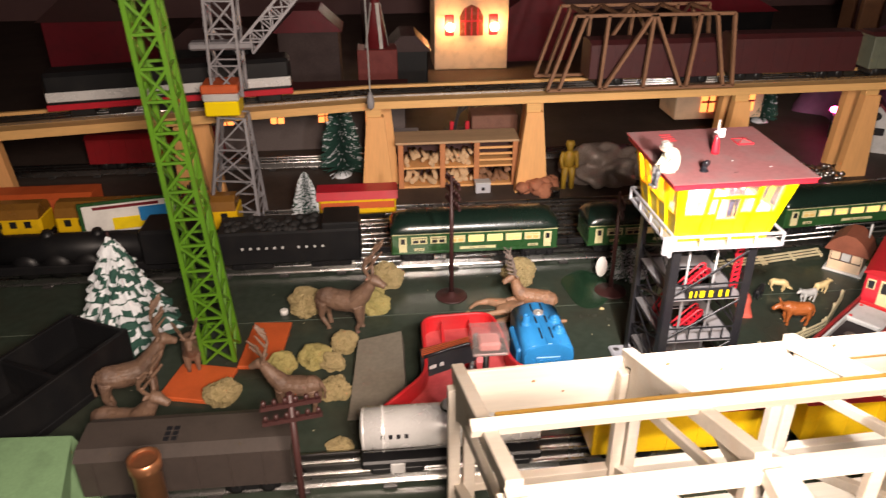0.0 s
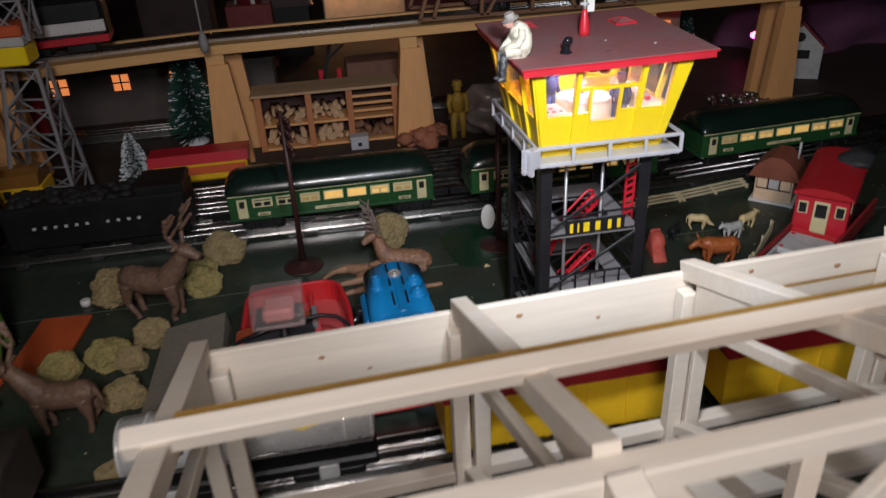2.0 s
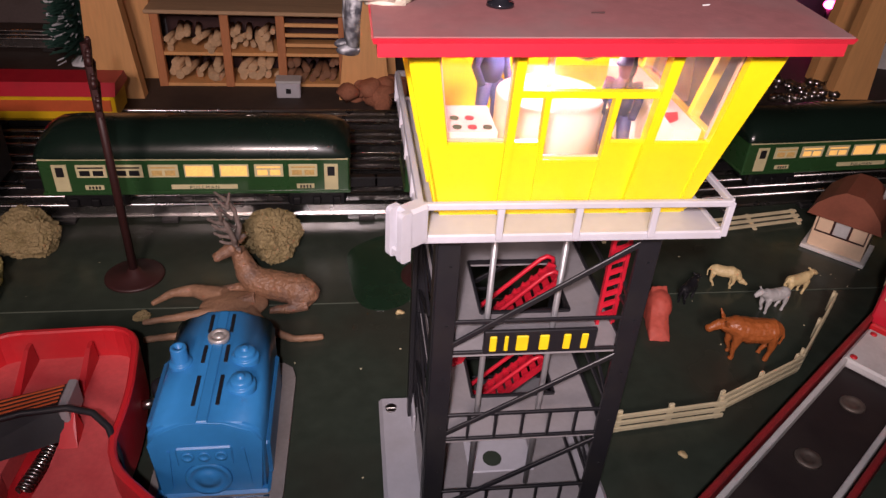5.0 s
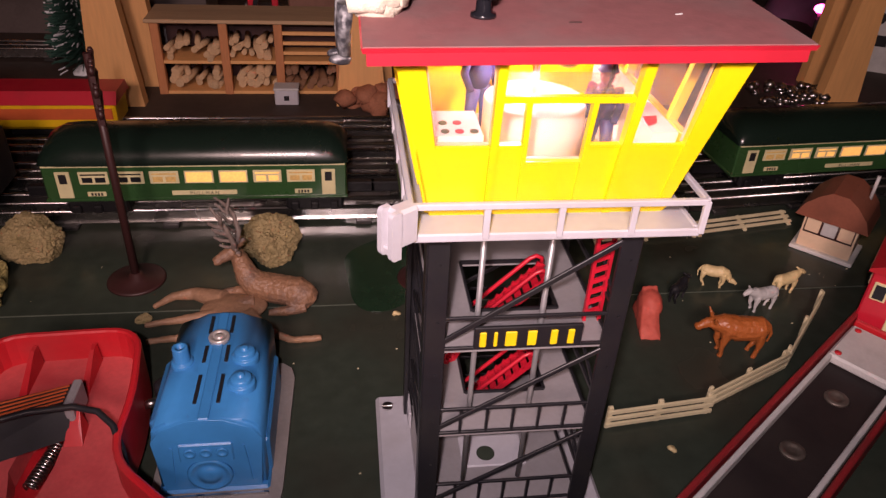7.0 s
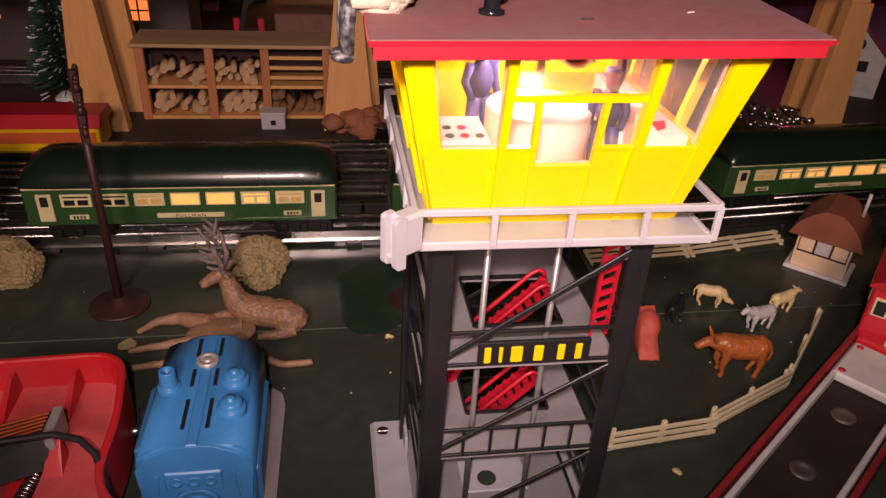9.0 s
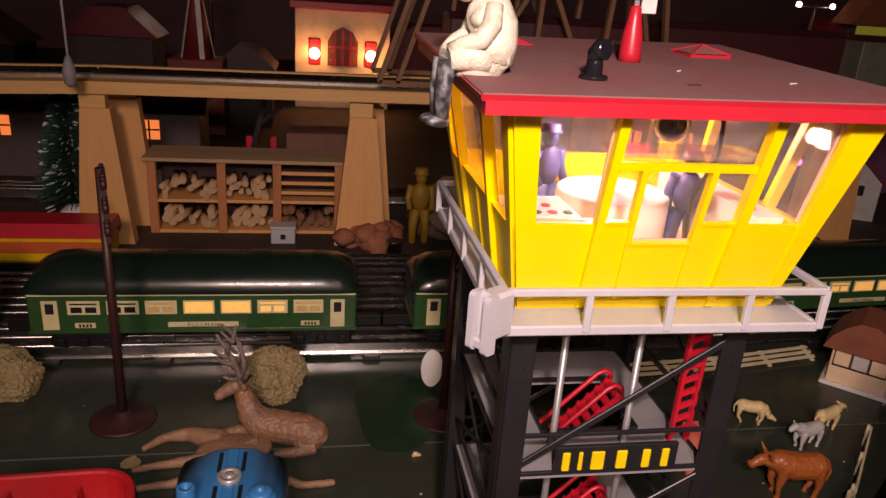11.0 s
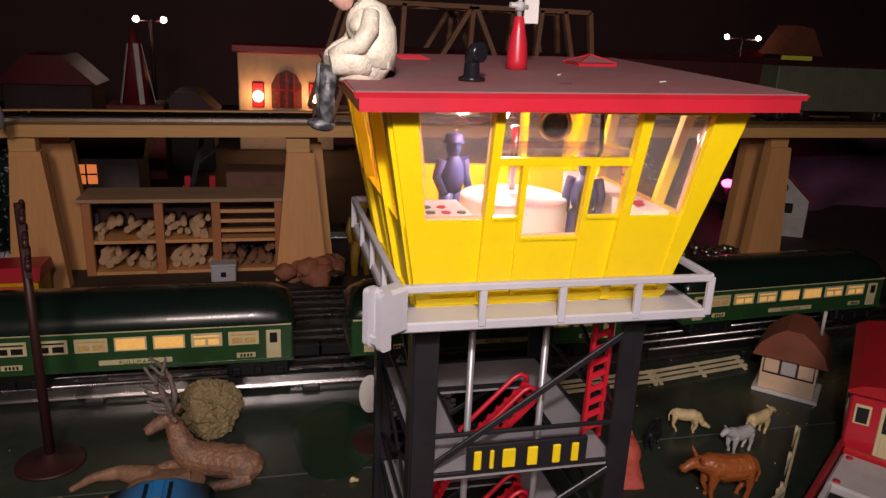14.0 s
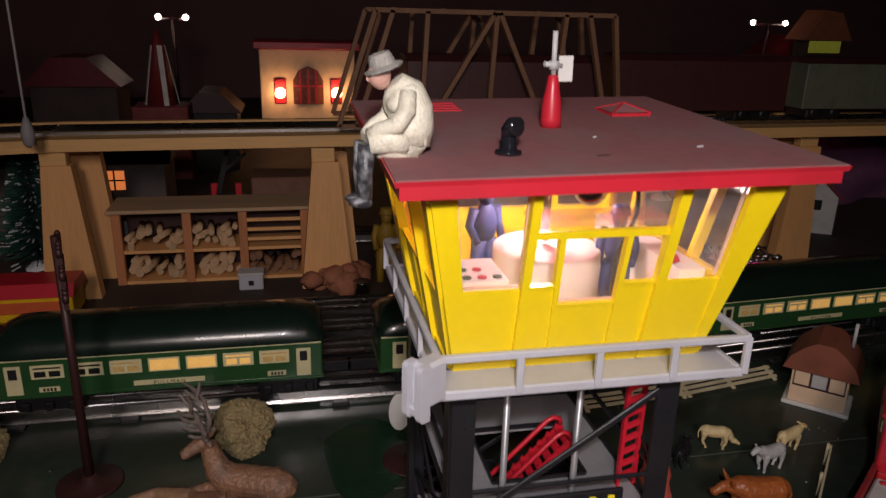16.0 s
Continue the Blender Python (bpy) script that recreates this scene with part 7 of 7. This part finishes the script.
# orange plates on the ground
for k, (x, y, w, d, a) in enumerate(((-0.046, 0.798, 0.050, 0.098, -5), (-0.115, 0.725, 0.07, 0.065, -14))):
    bm = B(); box(bm, -w / 2, w / 2, -d / 2, d / 2, 0, 0.005 + 0.001 * k, 0.001)
    solid("orange_plate", bm, ORANGE, "orange metal plate lying on the board", "plate", x, y, 0, a)
bm = B(); lathe(bm, [(0.0055, 0), (0.0055, 0.006), (0.004, 0.0068)], seg=14); solid("white_cap", bm, WHITE, "small white cap on the board", "cap", -0.030, 0.874, 0)

# ---- near left: copper pipe and boxes ----
bm = B(); lathe(bm, [(0.011, 0.0), (0.011, 0.130), (0.0125, 0.131), (0.0125, 0.141), (0.0108, 0.1415), (0.0100, 0.139)], seg=22); solid("copper_pipe", bm, COPPER, "upright copper pipe stub with a bright collar", "pipe", -0.082, 0.452, 0)
bm = B(); hexa(bm, [(-0.30, 0.47, 0), (-0.175, 0.47, 0), (-0.175, 0.59, 0), (-0.30, 0.59, 0), (-0.30, 0.47, 0.05), (-0.175, 0.47, 0.05), (-0.20, 0.585, 0.055), (-0.30, 0.59, 0.055)])
solid("pale_green_box", bm, mat("pale_green_tin", (0.20, 0.34, 0.18), 0.45), "pale green tin box at the table edge", "box")
bx = thing("black_gondola", "black open toy gondola car at the edge", "gondola car", -0.285, 0.70, 0, 62)
bm = B(); box(bm, -0.10, 0.10, -0.045, 0.045, 0.0, 0.012, 0.002); part("bed", bm, BLACK_METAL, bx)
for y in (-0.043, 0.043):
    bm = B(); box(bm, -0.10, 0.10, y - 0.003, y + 0.003, 0.012, 0.058, 0.001); part("side", bm, BLACK_METAL, bx)
for x in (-0.098, 0.0, 0.098):
    bm = B(); box(bm, x - 0.003, x + 0.003, -0.042, 0.042, 0.012, 0.056, 0.001); part("end", bm, BLACK_METAL, bx)

# ---- between and behind the tracks ----
trolley = thing("trolley", "red-roofed yellow toy trolley on the rear track", "trolley", 0.070, 1.165, 0, 0)
bm = B(); box(bm, -0.065, 0.065, -0.024, 0.024, 0.022, 0.050, 0.004); part("body", bm, YCAR, trolley)
bm = B(); box(bm, -0.062, 0.062, -0.0245, 0.0245, 0.033, 0.046, 0.001); part("window_band", bm, ORANGE, trolley)
bm = B(); prism(bm, [(-0.026, 0.050), (0.026, 0.050), (0.018, 0.062), (-0.018, 0.062)], -0.068, 0.068, pose(0, 0, 0, 0, 0, 90)); part("roof", bm, RED_TRIM, trolley)
bm = B(); box(bm, -0.045, 0.045, -0.018, 0.018, 0.013, 0.022, 0.002); part("truck", bm, BLACK_METAL, trolley)

crate = thing("relay_box", "small grey metal box with a pale lid by the log rack", "box", 0.300, 1.262, 0.004)
bm = B(); box(bm, -0.014, 0.014, -0.010, 0.010, 0.0, 0.019, 0.0012); part("body", bm, GREY, crate)
bm = B(); box(bm, -0.0150, 0.0150, -0.011, 0.011, 0.0185, 0.0215, 0.0008); part("lid", bm, PALE_GREY, crate, "pale grey lid")
bm = B(); box(bm, -0.003, 0.003, -0.0108, -0.0095, 0.0060, 0.0120, 0.0004); part("latch", bm, BLACK, crate, "black latch")
bm = B()
for k in range(14):
    ball(bm, (random.uniform(-0.035, 0.035), random.uniform(-0.015, 0.015), random.uniform(0.006, 0.022)), random.uniform(0.010, 0.018), 1, 1, 0.8, 0.6, 60, 2, k)
solid("rubble_heap", bm, mat("red_brown_rubble", (0.34, 0.13, 0.07), 0.9, vary=0.4, scale=40, bump=0.8), "heap of red-brown rubble beside the trestle leg", "rubble", 0.402, 1.246, 0.004, kind="stuff")
bm = B(); lathe(bm, [(0.009, 0), (0.0095, 0.018), (0.010, 0.019), (0.008, 0.018)], seg=16); solid("tin_can", bm, STEEL, "small dull tin can", "can", 0.427, 1.216, 0.004)
little_man(0.462, 1.262, 0.004, 0.092, 0, mat("ochre_figure_paint", (0.42, 0.26, 0.03), 0.5, vary=0.2), "ochre painted toy figure standing by the rocks")
bm = B()
ball(bm, (0, 0, 0.030), 0.05, 1.3, 0.8, 0.75, 0.8, 40, 4); ball(bm, (0.05, 0.02, 0.02), 0.04, 1.2, 0.8, 0.7, 0.8, 40, 4, 7)
solid("rock_mound", bm, mat("crumpled_foil_rock", (0.34, 0.28, 0.25), 0.38, vary=0.45, scale=34, bump=1.2, metal=0.25), "crumpled grey-brown paper rock mound", "rocks", 0.535, 1.285, 0.004)
# long grey building with lit windows
shed = thing("long_shed", "long grey toy shed with small orange lit windows", "toy building", -0.30, 1.53, 0.004)
# wall grey is browned and darkened to carry the weak light back here
bm = B(); box(bm, 0, 0.47, 0, 0.10, 0, 0.10, 0.001); part("wall", bm, mat("gloom_grey_boards", (0.11, 0.085, 0.08), 0.7, vary=0.2, scale=30), shed)
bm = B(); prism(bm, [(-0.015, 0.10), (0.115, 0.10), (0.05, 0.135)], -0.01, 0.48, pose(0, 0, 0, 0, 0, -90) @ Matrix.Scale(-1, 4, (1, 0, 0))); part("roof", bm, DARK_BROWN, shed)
for x in (0.095, 0.20, 0.30, 0.40):
    bm = B(); box(bm, x - 0.014, x + 0.014, -0.0012, 0.001, 0.060, 0.088); w = part("window", bm, ORANGE_WINDOW, shed, "orange lit window")
    bm = B(); box(bm, x - 0.0012, x + 0.0012, -0.0020, -0.0010, 0.060, 0.088); box(bm, x - 0.014, x + 0.014, -0.0020, -0.0010, 0.0730, 0.0752); part("glazing_bar", bm, DARK_BROWN, w)
# station with red trim and two lamps
st = thing("station_house", "white toy station with red trim, arched window and glowing lamps", "toy building", 0.29, 2.20, 0.075)
bm = B(); box(bm, 0, 0.22, 0, 0.15, -0.07, 0.155, 0.002); part("wall", bm, HUT_CREAM, st)
bm = B(); box(bm, -0.012, 0.232, -0.012, 0.16, 0.155, 0.172, 0.002); part("cornice", bm, RED_TRIM, st, "red cornice")
bm = B(); prism(bm, [(0.075, 0.03), (0.145, 0.03), (0.145, 0.085), (0.132, 0.108), (0.11, 0.118), (0.088, 0.108), (0.075, 0.085)], -0.004, 0.002); w = part("arched_window", bm, mat("dim_red_brown_glass", (0.22, 0.07, 0.04), 0.25, vary=0.2), st, "dim red-brown arched window")
bm = B()
for x in (0.092, 0.11, 0.128):
    box(bm, x - 0.002, x + 0.002, -0.007, -0.004, 0.03, 0.11)
box(bm, 0.075, 0.145, -0.007, -0.004, 0.07, 0.074); part("glazing_bar", bm, RED_TRIM, w)
for x in (0.045, 0.175):
    bm = B(); ball(bm, (x, -0.024, 0.058), 0.0125); part("lamp_globe", bm, WARM_BULB, st, "glowing round lamp")
    bm = B(); box(bm, x - 0.014, x + 0.014, -0.004, 0.001, 0.03, 0.09, 0.003); part("shutter", bm, RED_TRIM, st)
# brown girder bridge over the elevated track
gb = thing("girder_bridge", "brown toy truss bridge on the elevated deck", "model bridge", 0.405, 1.235, 0.200)
for yy in (0.0, 0.105):
    H = 0.124
    pts = [((0.0, 0.0), (0.335, 0.0)), ((0.041, H), (0.316, H)), ((0.0, 0.0), (0.041, H)), ((0.092, 0.0), (0.098, H)), ((0.100, 0.0), (0.174, H)), ((0.170, 0.0), (0.176, H)),
           ((0.238, 0.0), (0.179, H)), ((0.248, 0.0), (0.257, H)), ((0.332, 0.0), (0.316, H)), ((0.020, 0.0), (0.060, H)), ((0.315, 0.0), (0.285, H))]
    for (xa, za), (xb, zb) in pts:
        bm = B(); bar(bm, (xa, yy, za), (xb, yy, zb), 0.005, 0.008, (0, 1, 0)); part("girder", bm, BROWN_WOOD, gb)
for x in (0.06, 0.115, 0.17, 0.225, 0.28):
    bm = B(); bar(bm, (x, 0, 0.124), (x, 0.105, 0.124), 0.005, 0.006); part("strut", bm, BROWN_WOOD, gb)
for xa, xb in ((0.06, 0.115), (0.115, 0.17), (0.17, 0.225), (0.225, 0.28)):
    bm = B(); bar(bm, (xa, 0, 0.124), (xb, 0.105, 0.124), 0.004, 0.004); part("lateral", bm, BROWN_WOOD, gb)
# steam engine on the elevated line
e2 = thing("streamlined_engine", "black and silver toy engine with a red stripe", "steam engine", -0.42, 1.237, 0.1662, 5.8)
e2.matrix_basis = e2.matrix_basis @ pose(0, 0, 0, 0, -1.14, 0)
bm = B(); box(bm, 0, 0.39, -0.028, 0.028, 0.030, 0.090, 0.006); part("body", bm, BLACK_METAL, e2)
bm = B(); box(bm, 0.002, 0.388, -0.0288, 0.0288, 0.044, 0.060, 0.001); part("silver_band", bm, SILVER, e2)
bm = B(); box(bm, 0.0, 0.39, -0.0295, 0.0295, 0.030, 0.040, 0.001); part("red_stripe", bm, RED_TRIM, e2)
for k in range(6):
    bm = B(); box(bm, 0.03 + k * 0.06, 0.07 + k * 0.06, -0.022, 0.022, 0.017, 0.030, 0.002); part("truck", bm, BLACK_METAL, e2)
# yellow streamliner and red train behind
def streamliner(x, y, L, label, body, roof_m, turn=0, n=12):
    ob = thing("streamlined_coach", label, "train coach", x, y, 0, turn)
    bm = B(); box(bm, 0, L, -0.026, 0.026, 0.026, 0.062, 0.004); part("body", bm, body, ob)
    bm = B(); prism(bm, [(-0.026, 0.060), (0.026, 0.060), (0.020, 0.074), (0.008, 0.080), (-0.008, 0.080), (-0.020, 0.074)], 0.002, L - 0.002, pose(0, 0, 0, 0, 0, -90)); part("roof", bm, roof_m, ob)
    for k in range(n):
        bm = B(); xx = 0.02 + (L - 0.04) * k / (n - 1); box(bm, xx - 0.005, xx + 0.005, -0.0268, 0.0268, 0.046, 0.057); part("window", bm, BLACK, ob)
    for xx in (0.05, L - 0.05):
        bm = B(); box(bm, xx - 0.03, xx + 0.03, -0.02, 0.02, 0.0165, 0.026, 0.002); part("truck", bm, BLACK_METAL, ob)
    return ob
GOLD = mat("brown_gold_roof", (0.22, 0.10, 0.02), 0.25, vary=0.1)
streamliner(-0.70, 1.118, 0.28, "yellow toy streamliner coach with a brown roof", YCAR, GOLD)
streamliner(-0.40, 1.118, 0.28, "yellow toy streamliner coach with a brown roof", YCAR, GOLD)
track("tin_track", (-0.9, 1.43), (0.66, 1.43), "three-rail tin track behind the trestle legs", z=0.004)
freight_car("box_car", -0.45, 1.43, 0.004, 0.25, RCAR, RCAR, "dark red toy car standing behind the trestle legs", "box car", 0.050)
# signal beside the rack
sg = thing("signal_mechanism", "black and red toy signal beside the log rack", "signal", 0.262, 1.385, 0.004)
bm = B(); box(bm, -0.02, 0.03, -0.012, 0.012, 0, 0.085, 0.002); part("base", bm, BLACK, sg)
bm = B(); bar(bm, (-0.004, -0.013, 0.085), (0.012, -0.013, 0.150), 0.006, 0.006); bar(bm, (0.004, -0.013, 0.118), (0.034, -0.013, 0.142), 0.003, 0.004); part("arm", bm, BLACK, sg)
for x in (-0.008, 0.022):
    bm = B(); box(bm, x - 0.004, x + 0.004, -0.016, -0.010, 0.083, 0.103, 0.001); part("lamp_box", bm, RED_TRIM, sg)
bm = B(); box(bm, 0.036, 0.13, -0.01, 0.05, 0.0, 0.10, 0.002); solid("wooden_crate", bm, mat("brown_crate", (0.20, 0.09, 0.06), 0.7, vary=0.25), "reddish brown wooden crates behind the log rack", "crate", 0.262, 1.42, 0.004)
bm = B(); box(bm, -0.04, 0.04, -0.03, 0.03, 0.0, 0.055, 0.002); solid("crate", bm, GREY_DARK, "grey crate behind the log rack", "crate", 0.155, 1.46, 0.004)
# hanging cord with a weight
cord = thing("hanging_pendant", "thin white cord with a grey weight hanging above the line", "pendant", 0.100, 1.200, 0.0)
bm = B(); rod(bm, (0, 0, 0.215), (-0.01, 0, 1.69), 0.0013, seg=6); part("cord", bm, PALE_GREY, cord)
bm = B(); lathe(bm, [(0.0015, 0.186), (0.0055, 0.190), (0.0065, 0.200), (0.0050, 0.208), (0.0022, 0.216)], seg=14); part("weight", bm, GREY_DARK, cord)
# white round target on a stand
wd = thing("round_target", "white round disc on a thin stand by the pole", "sign", 0.428, 0.924, 0.0)
bm = B(); lathe(bm, [(0.0105, -0.001), (0.011, 0.0), (0.0105, 0.001)], seg=24); bmesh.ops.transform(bm, matrix=Matrix.Translation((0, 0, 0.021)) @ pose(0, 0, 0, 84, 0, 12) @ Matrix.Diagonal((0.85, 1.45, 1, 1)), verts=bm.verts); part("disc", bm, WHITE, wd)
bm = B(); rod(bm, (0, 0.002, 0), (0, 0.002, 0.02), 0.0012); part("stand", bm, DARK_BROWN, wd)
tw = thing("snowy_twig", "small white-tipped green twig tree behind the tower", "toy tree", 0.452, 0.925, 0.0)
bm = B(); rod(bm, (0, 0, 0), (0, 0, 0.050), 0.0016, 0.0008, 6); part("trunk", bm, DARK_BROWN, tw)
g = random.Random(77)
bm = B()
for k in range(260):
    h_ = g.uniform(0.006, 0.052); a_ = g.uniform(0, 6.283); l_ = (0.056 - h_) * g.uniform(0.25, 0.48)
    p_ = Vector((0, 0, h_)); q_ = p_ + Vector((math.cos(a_) * l_, math.sin(a_) * l_, l_ * 0.25)); bar(bm, p_, q_, 0.0006, 0.0006)
part("needles", bm, mat("frosted_green_needles", (0.10, 0.20, 0.16), 0.7, vary=0.3, scale=120, dirt=(0.75, 0.78, 0.78), dirt_amount=0.9), tw)
# right-hand background
yard = thing("yard_office", "pale grey toy yard office with a dark round vent", "toy building", 1.162, 1.42, 0.004, -28)
bm = B(); prism(bm, [(-0.042, 0), (0.042, 0), (0.042, 0.060), (0.0, 0.100), (-0.042, 0.060)], -0.035, 0.045); part("wall", bm, PALE_GREY, yard)
bm = B(); bar(bm, (-0.048, 0.005, 0.058), (0.002, 0.005, 0.106), 0.095, 0.004); bar(bm, (-0.002, 0.005, 0.106), (0.048, 0.005, 0.058), 0.095, 0.004); part("roof", bm, MAROON, yard, "maroon roof")
bm = B(); box(bm, -0.012, 0.020, -0.0365, -0.034, 0.038, 0.054, 0.0005); part("window", bm, BLACK, yard)
bm = B(); rod(bm, (0, -0.037, 0.078), (0, -0.034, 0.078), 0.0085, seg=18); part("vent", bm, BLACK, yard)
pl = thing("pink_lamp", "small glowing pink lamp on a dark post", "lamp", 1.117, 1.49, 0.004)
bm = B(); rod(bm, (0, 0, 0), (0, 0, 0.058), 0.004); part("post", bm, BLACK, pl)
bm = B(); ball(bm, (0, 0, 0.064), 0.009, 1.2, 1, 0.8); part("bulb", bm, PINK_BULB, pl)
bm = B()
for k in range(40):
    ball(bm, (random.uniform(-0.05, 0.05), random.uniform(-0.03, 0.03), random.uniform(0.003, 0.010)), random.uniform(0.004, 0.009), 1, 1, 0.8, 0.5, 90, 1, k)
solid("metal_scrap", bm, STEEL, "heap of shiny metal scrap by the trestle leg", "scrap", 0.965, 1.275, 0.004, kind="stuff")
bm = B(); ball(bm, (0, 0, 0.02), 0.19, 1.2, 0.7, 0.85, 0.5, 9, 4); solid("plaster_mountain", bm, PURPLE, "dark purple plaster mountain behind the yard", "mountain", 1.42, 1.68, 0.0)
rs = thing("lit_depot", "pale toy depot with lit windows and red trim", "toy building", 0.80, 1.60, 0.02)
bm = B(); box(bm, 0, 0.21, 0, 0.1, 0, 0.09, 0.002); part("wall", bm, HUT_CREAM, rs)
bm = B(); box(bm, -0.01, 0.22, -0.01, 0.11, 0.09, 0.10, 0.002); part("roof", bm, MAROON, rs)
for x in (0.075, 0.17):
    bm = B(); box(bm, x - 0.016, x + 0.016, -0.003, 0.001, 0.018, 0.068); w = part("window", bm, ORANGE_WINDOW, rs)
    bm = B(); box(bm, x - 0.0016, x + 0.0016, -0.005, -0.003, 0.018, 0.068); box(bm, x - 0.016, x + 0.016, -0.005, -0.003, 0.040, 0.044); part("glazing_bar", bm, RED_TRIM, w)
# far lamps, trestle and towers along the back
def lamp_post(x, y, h, dx, label):
    ob = thing("street_lamp", label, "street lamp", x, y, 0.0)
    bm = B(); rod(bm, (0, 0, 0), (0, 0, h), 0.005, 0.004); rod(bm, (-dx, 0, h - 0.005), (dx, 0, h - 0.005), 0.003); part("post", bm, DARK_BROWN, ob)
    for s in (-1, 1):
        bm = B(); ball(bm, (s * dx, -0.004, h), 0.0075); part("bulb", bm, BULB2, ob, "glowing white bulb")
BULB2 = mat("far_white_bulb", (1.0, 0.78, 0.62), 0.4, bump=0, emit=22)
lamp_post(0.080, 2.40, 0.292, 0.032, "double street lamp with glowing bulbs")
lamp_post(1.73, 2.40, 0.314, 0.053, "double street lamp with glowing bulbs")
rt = thing("windmill_tower", "red and white striped toy tower", "toy tower", 0.118, 1.90, 0.08)
bm = B(); lathe(bm, [(0.030, 0.06), (0.012, 0.17), (0.002, 0.20)], seg=8); spire = part("spire", bm, mat("dull_red_spire", (0.20, 0.016, 0.02), 0.6, vary=0.3), rt)
for k in range(4):
    a = math.radians(22.5 + 90 * k)
    bm = B(); bar(bm, (0.0305 * math.cos(a), 0.0305 * math.sin(a), 0.062), (0.0115 * math.cos(a), 0.0115 * math.sin(a), 0.170), 0.009, 0.0012, (math.cos(a), math.sin(a), 0.17)); part("stripe", bm, WHITE, spire, "white painted stripe")
bm = B(); box(bm, -0.05, 0.05, -0.04, 0.04, -0.08, 0.062, 0.002); part("base", bm, mat("dull_red_boards", (0.22, 0.035, 0.03), 0.6, vary=0.3), rt)
# far buildings' boards, the dim reddish light there put into the colour
DUSK = mat("gloom_brown_boards", (0.060, 0.036, 0.034), 0.7, vary=0.3, scale=20)
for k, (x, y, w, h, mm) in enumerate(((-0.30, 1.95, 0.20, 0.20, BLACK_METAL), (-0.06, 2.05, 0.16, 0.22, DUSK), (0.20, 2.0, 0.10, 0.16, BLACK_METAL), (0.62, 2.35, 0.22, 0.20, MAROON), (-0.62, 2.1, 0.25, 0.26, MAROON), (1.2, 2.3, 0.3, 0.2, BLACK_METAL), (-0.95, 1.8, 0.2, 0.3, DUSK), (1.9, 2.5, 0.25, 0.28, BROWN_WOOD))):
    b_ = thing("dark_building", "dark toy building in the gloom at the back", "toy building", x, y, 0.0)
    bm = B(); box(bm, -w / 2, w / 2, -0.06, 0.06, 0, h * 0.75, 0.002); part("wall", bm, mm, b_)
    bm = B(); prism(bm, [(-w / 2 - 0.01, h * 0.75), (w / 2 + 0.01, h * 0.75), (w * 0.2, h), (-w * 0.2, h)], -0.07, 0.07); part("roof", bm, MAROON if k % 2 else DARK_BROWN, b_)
kiosk = thing("toy_kiosk", "small brown-roofed toy kiosk with a yellow-green front board", "toy building", 1.825, 2.30, 0.0)
bm = B(); box(bm, -0.055, 0.055, -0.030, 0.030, 0.0, 0.268, 0.002); part("wall", bm, DUSK, kiosk)
bm = B(); box(bm, -0.050, 0.050, -0.0345, -0.0305, 0.238, 0.270, 0.001); part("front_board", bm, mat("yellow_green_board", (0.50, 0.52, 0.06), 0.5, vary=0.15, emit=0.12), kiosk, "yellow-green lit front board")
bm = B(); prism(bm, [(-0.075, 0.272), (0.075, 0.272), (0.030, 0.345), (-0.020, 0.352)], -0.045, 0.045); part("roof", bm, mat("orange_brown_roof", (0.42, 0.15, 0.07), 0.7, vary=0.3, scale=20), kiosk, "orange-brown roof")
# billboard
bb = thing("billboard", "white toy billboard with blue and yellow shapes in a green frame", "billboard", -0.275, 1.080, 0.0, 12)
bm = B(); box(bm, -0.072, 0.072, -0.002, 0.002, 0.034, 0.090, 0.0006); part("panel", bm, WHITE, bb)
bm = B(); box(bm, -0.076, 0.076, -0.003, 0.003, 0.089, 0.094, 0.001); box(bm, -0.076, -0.070, -0.003, 0.003, 0.0, 0.090, 0.001); box(bm, 0.070, 0.076, -0.003, 0.003, 0.0, 0.090, 0.001); part("frame", bm, CAR_GREEN, bb)
bm = B(); box(bm, 0.010, 0.055, -0.0032, -0.0018, 0.056, 0.080, 0.0006); part("blue_shape", bm, BLUE, bb)
bm = B(); box(bm, -0.030, 0.020, -0.0030, -0.0018, 0.046, 0.066, 0.0006); part("yellow_shape", bm, SIGN_YELLOW, bb)
bm = B(); box(bm, -0.055, 0.040, -0.0030, -0.0018, 0.082, 0.0865); part("lettering_bar", bm, MAROON, bb)
freight_car("flat_car", -0.62, 1.20, 0.0, 0.25, ORANGE, ORANGE, "orange toy car behind the billboard", "flat car", 0.030)
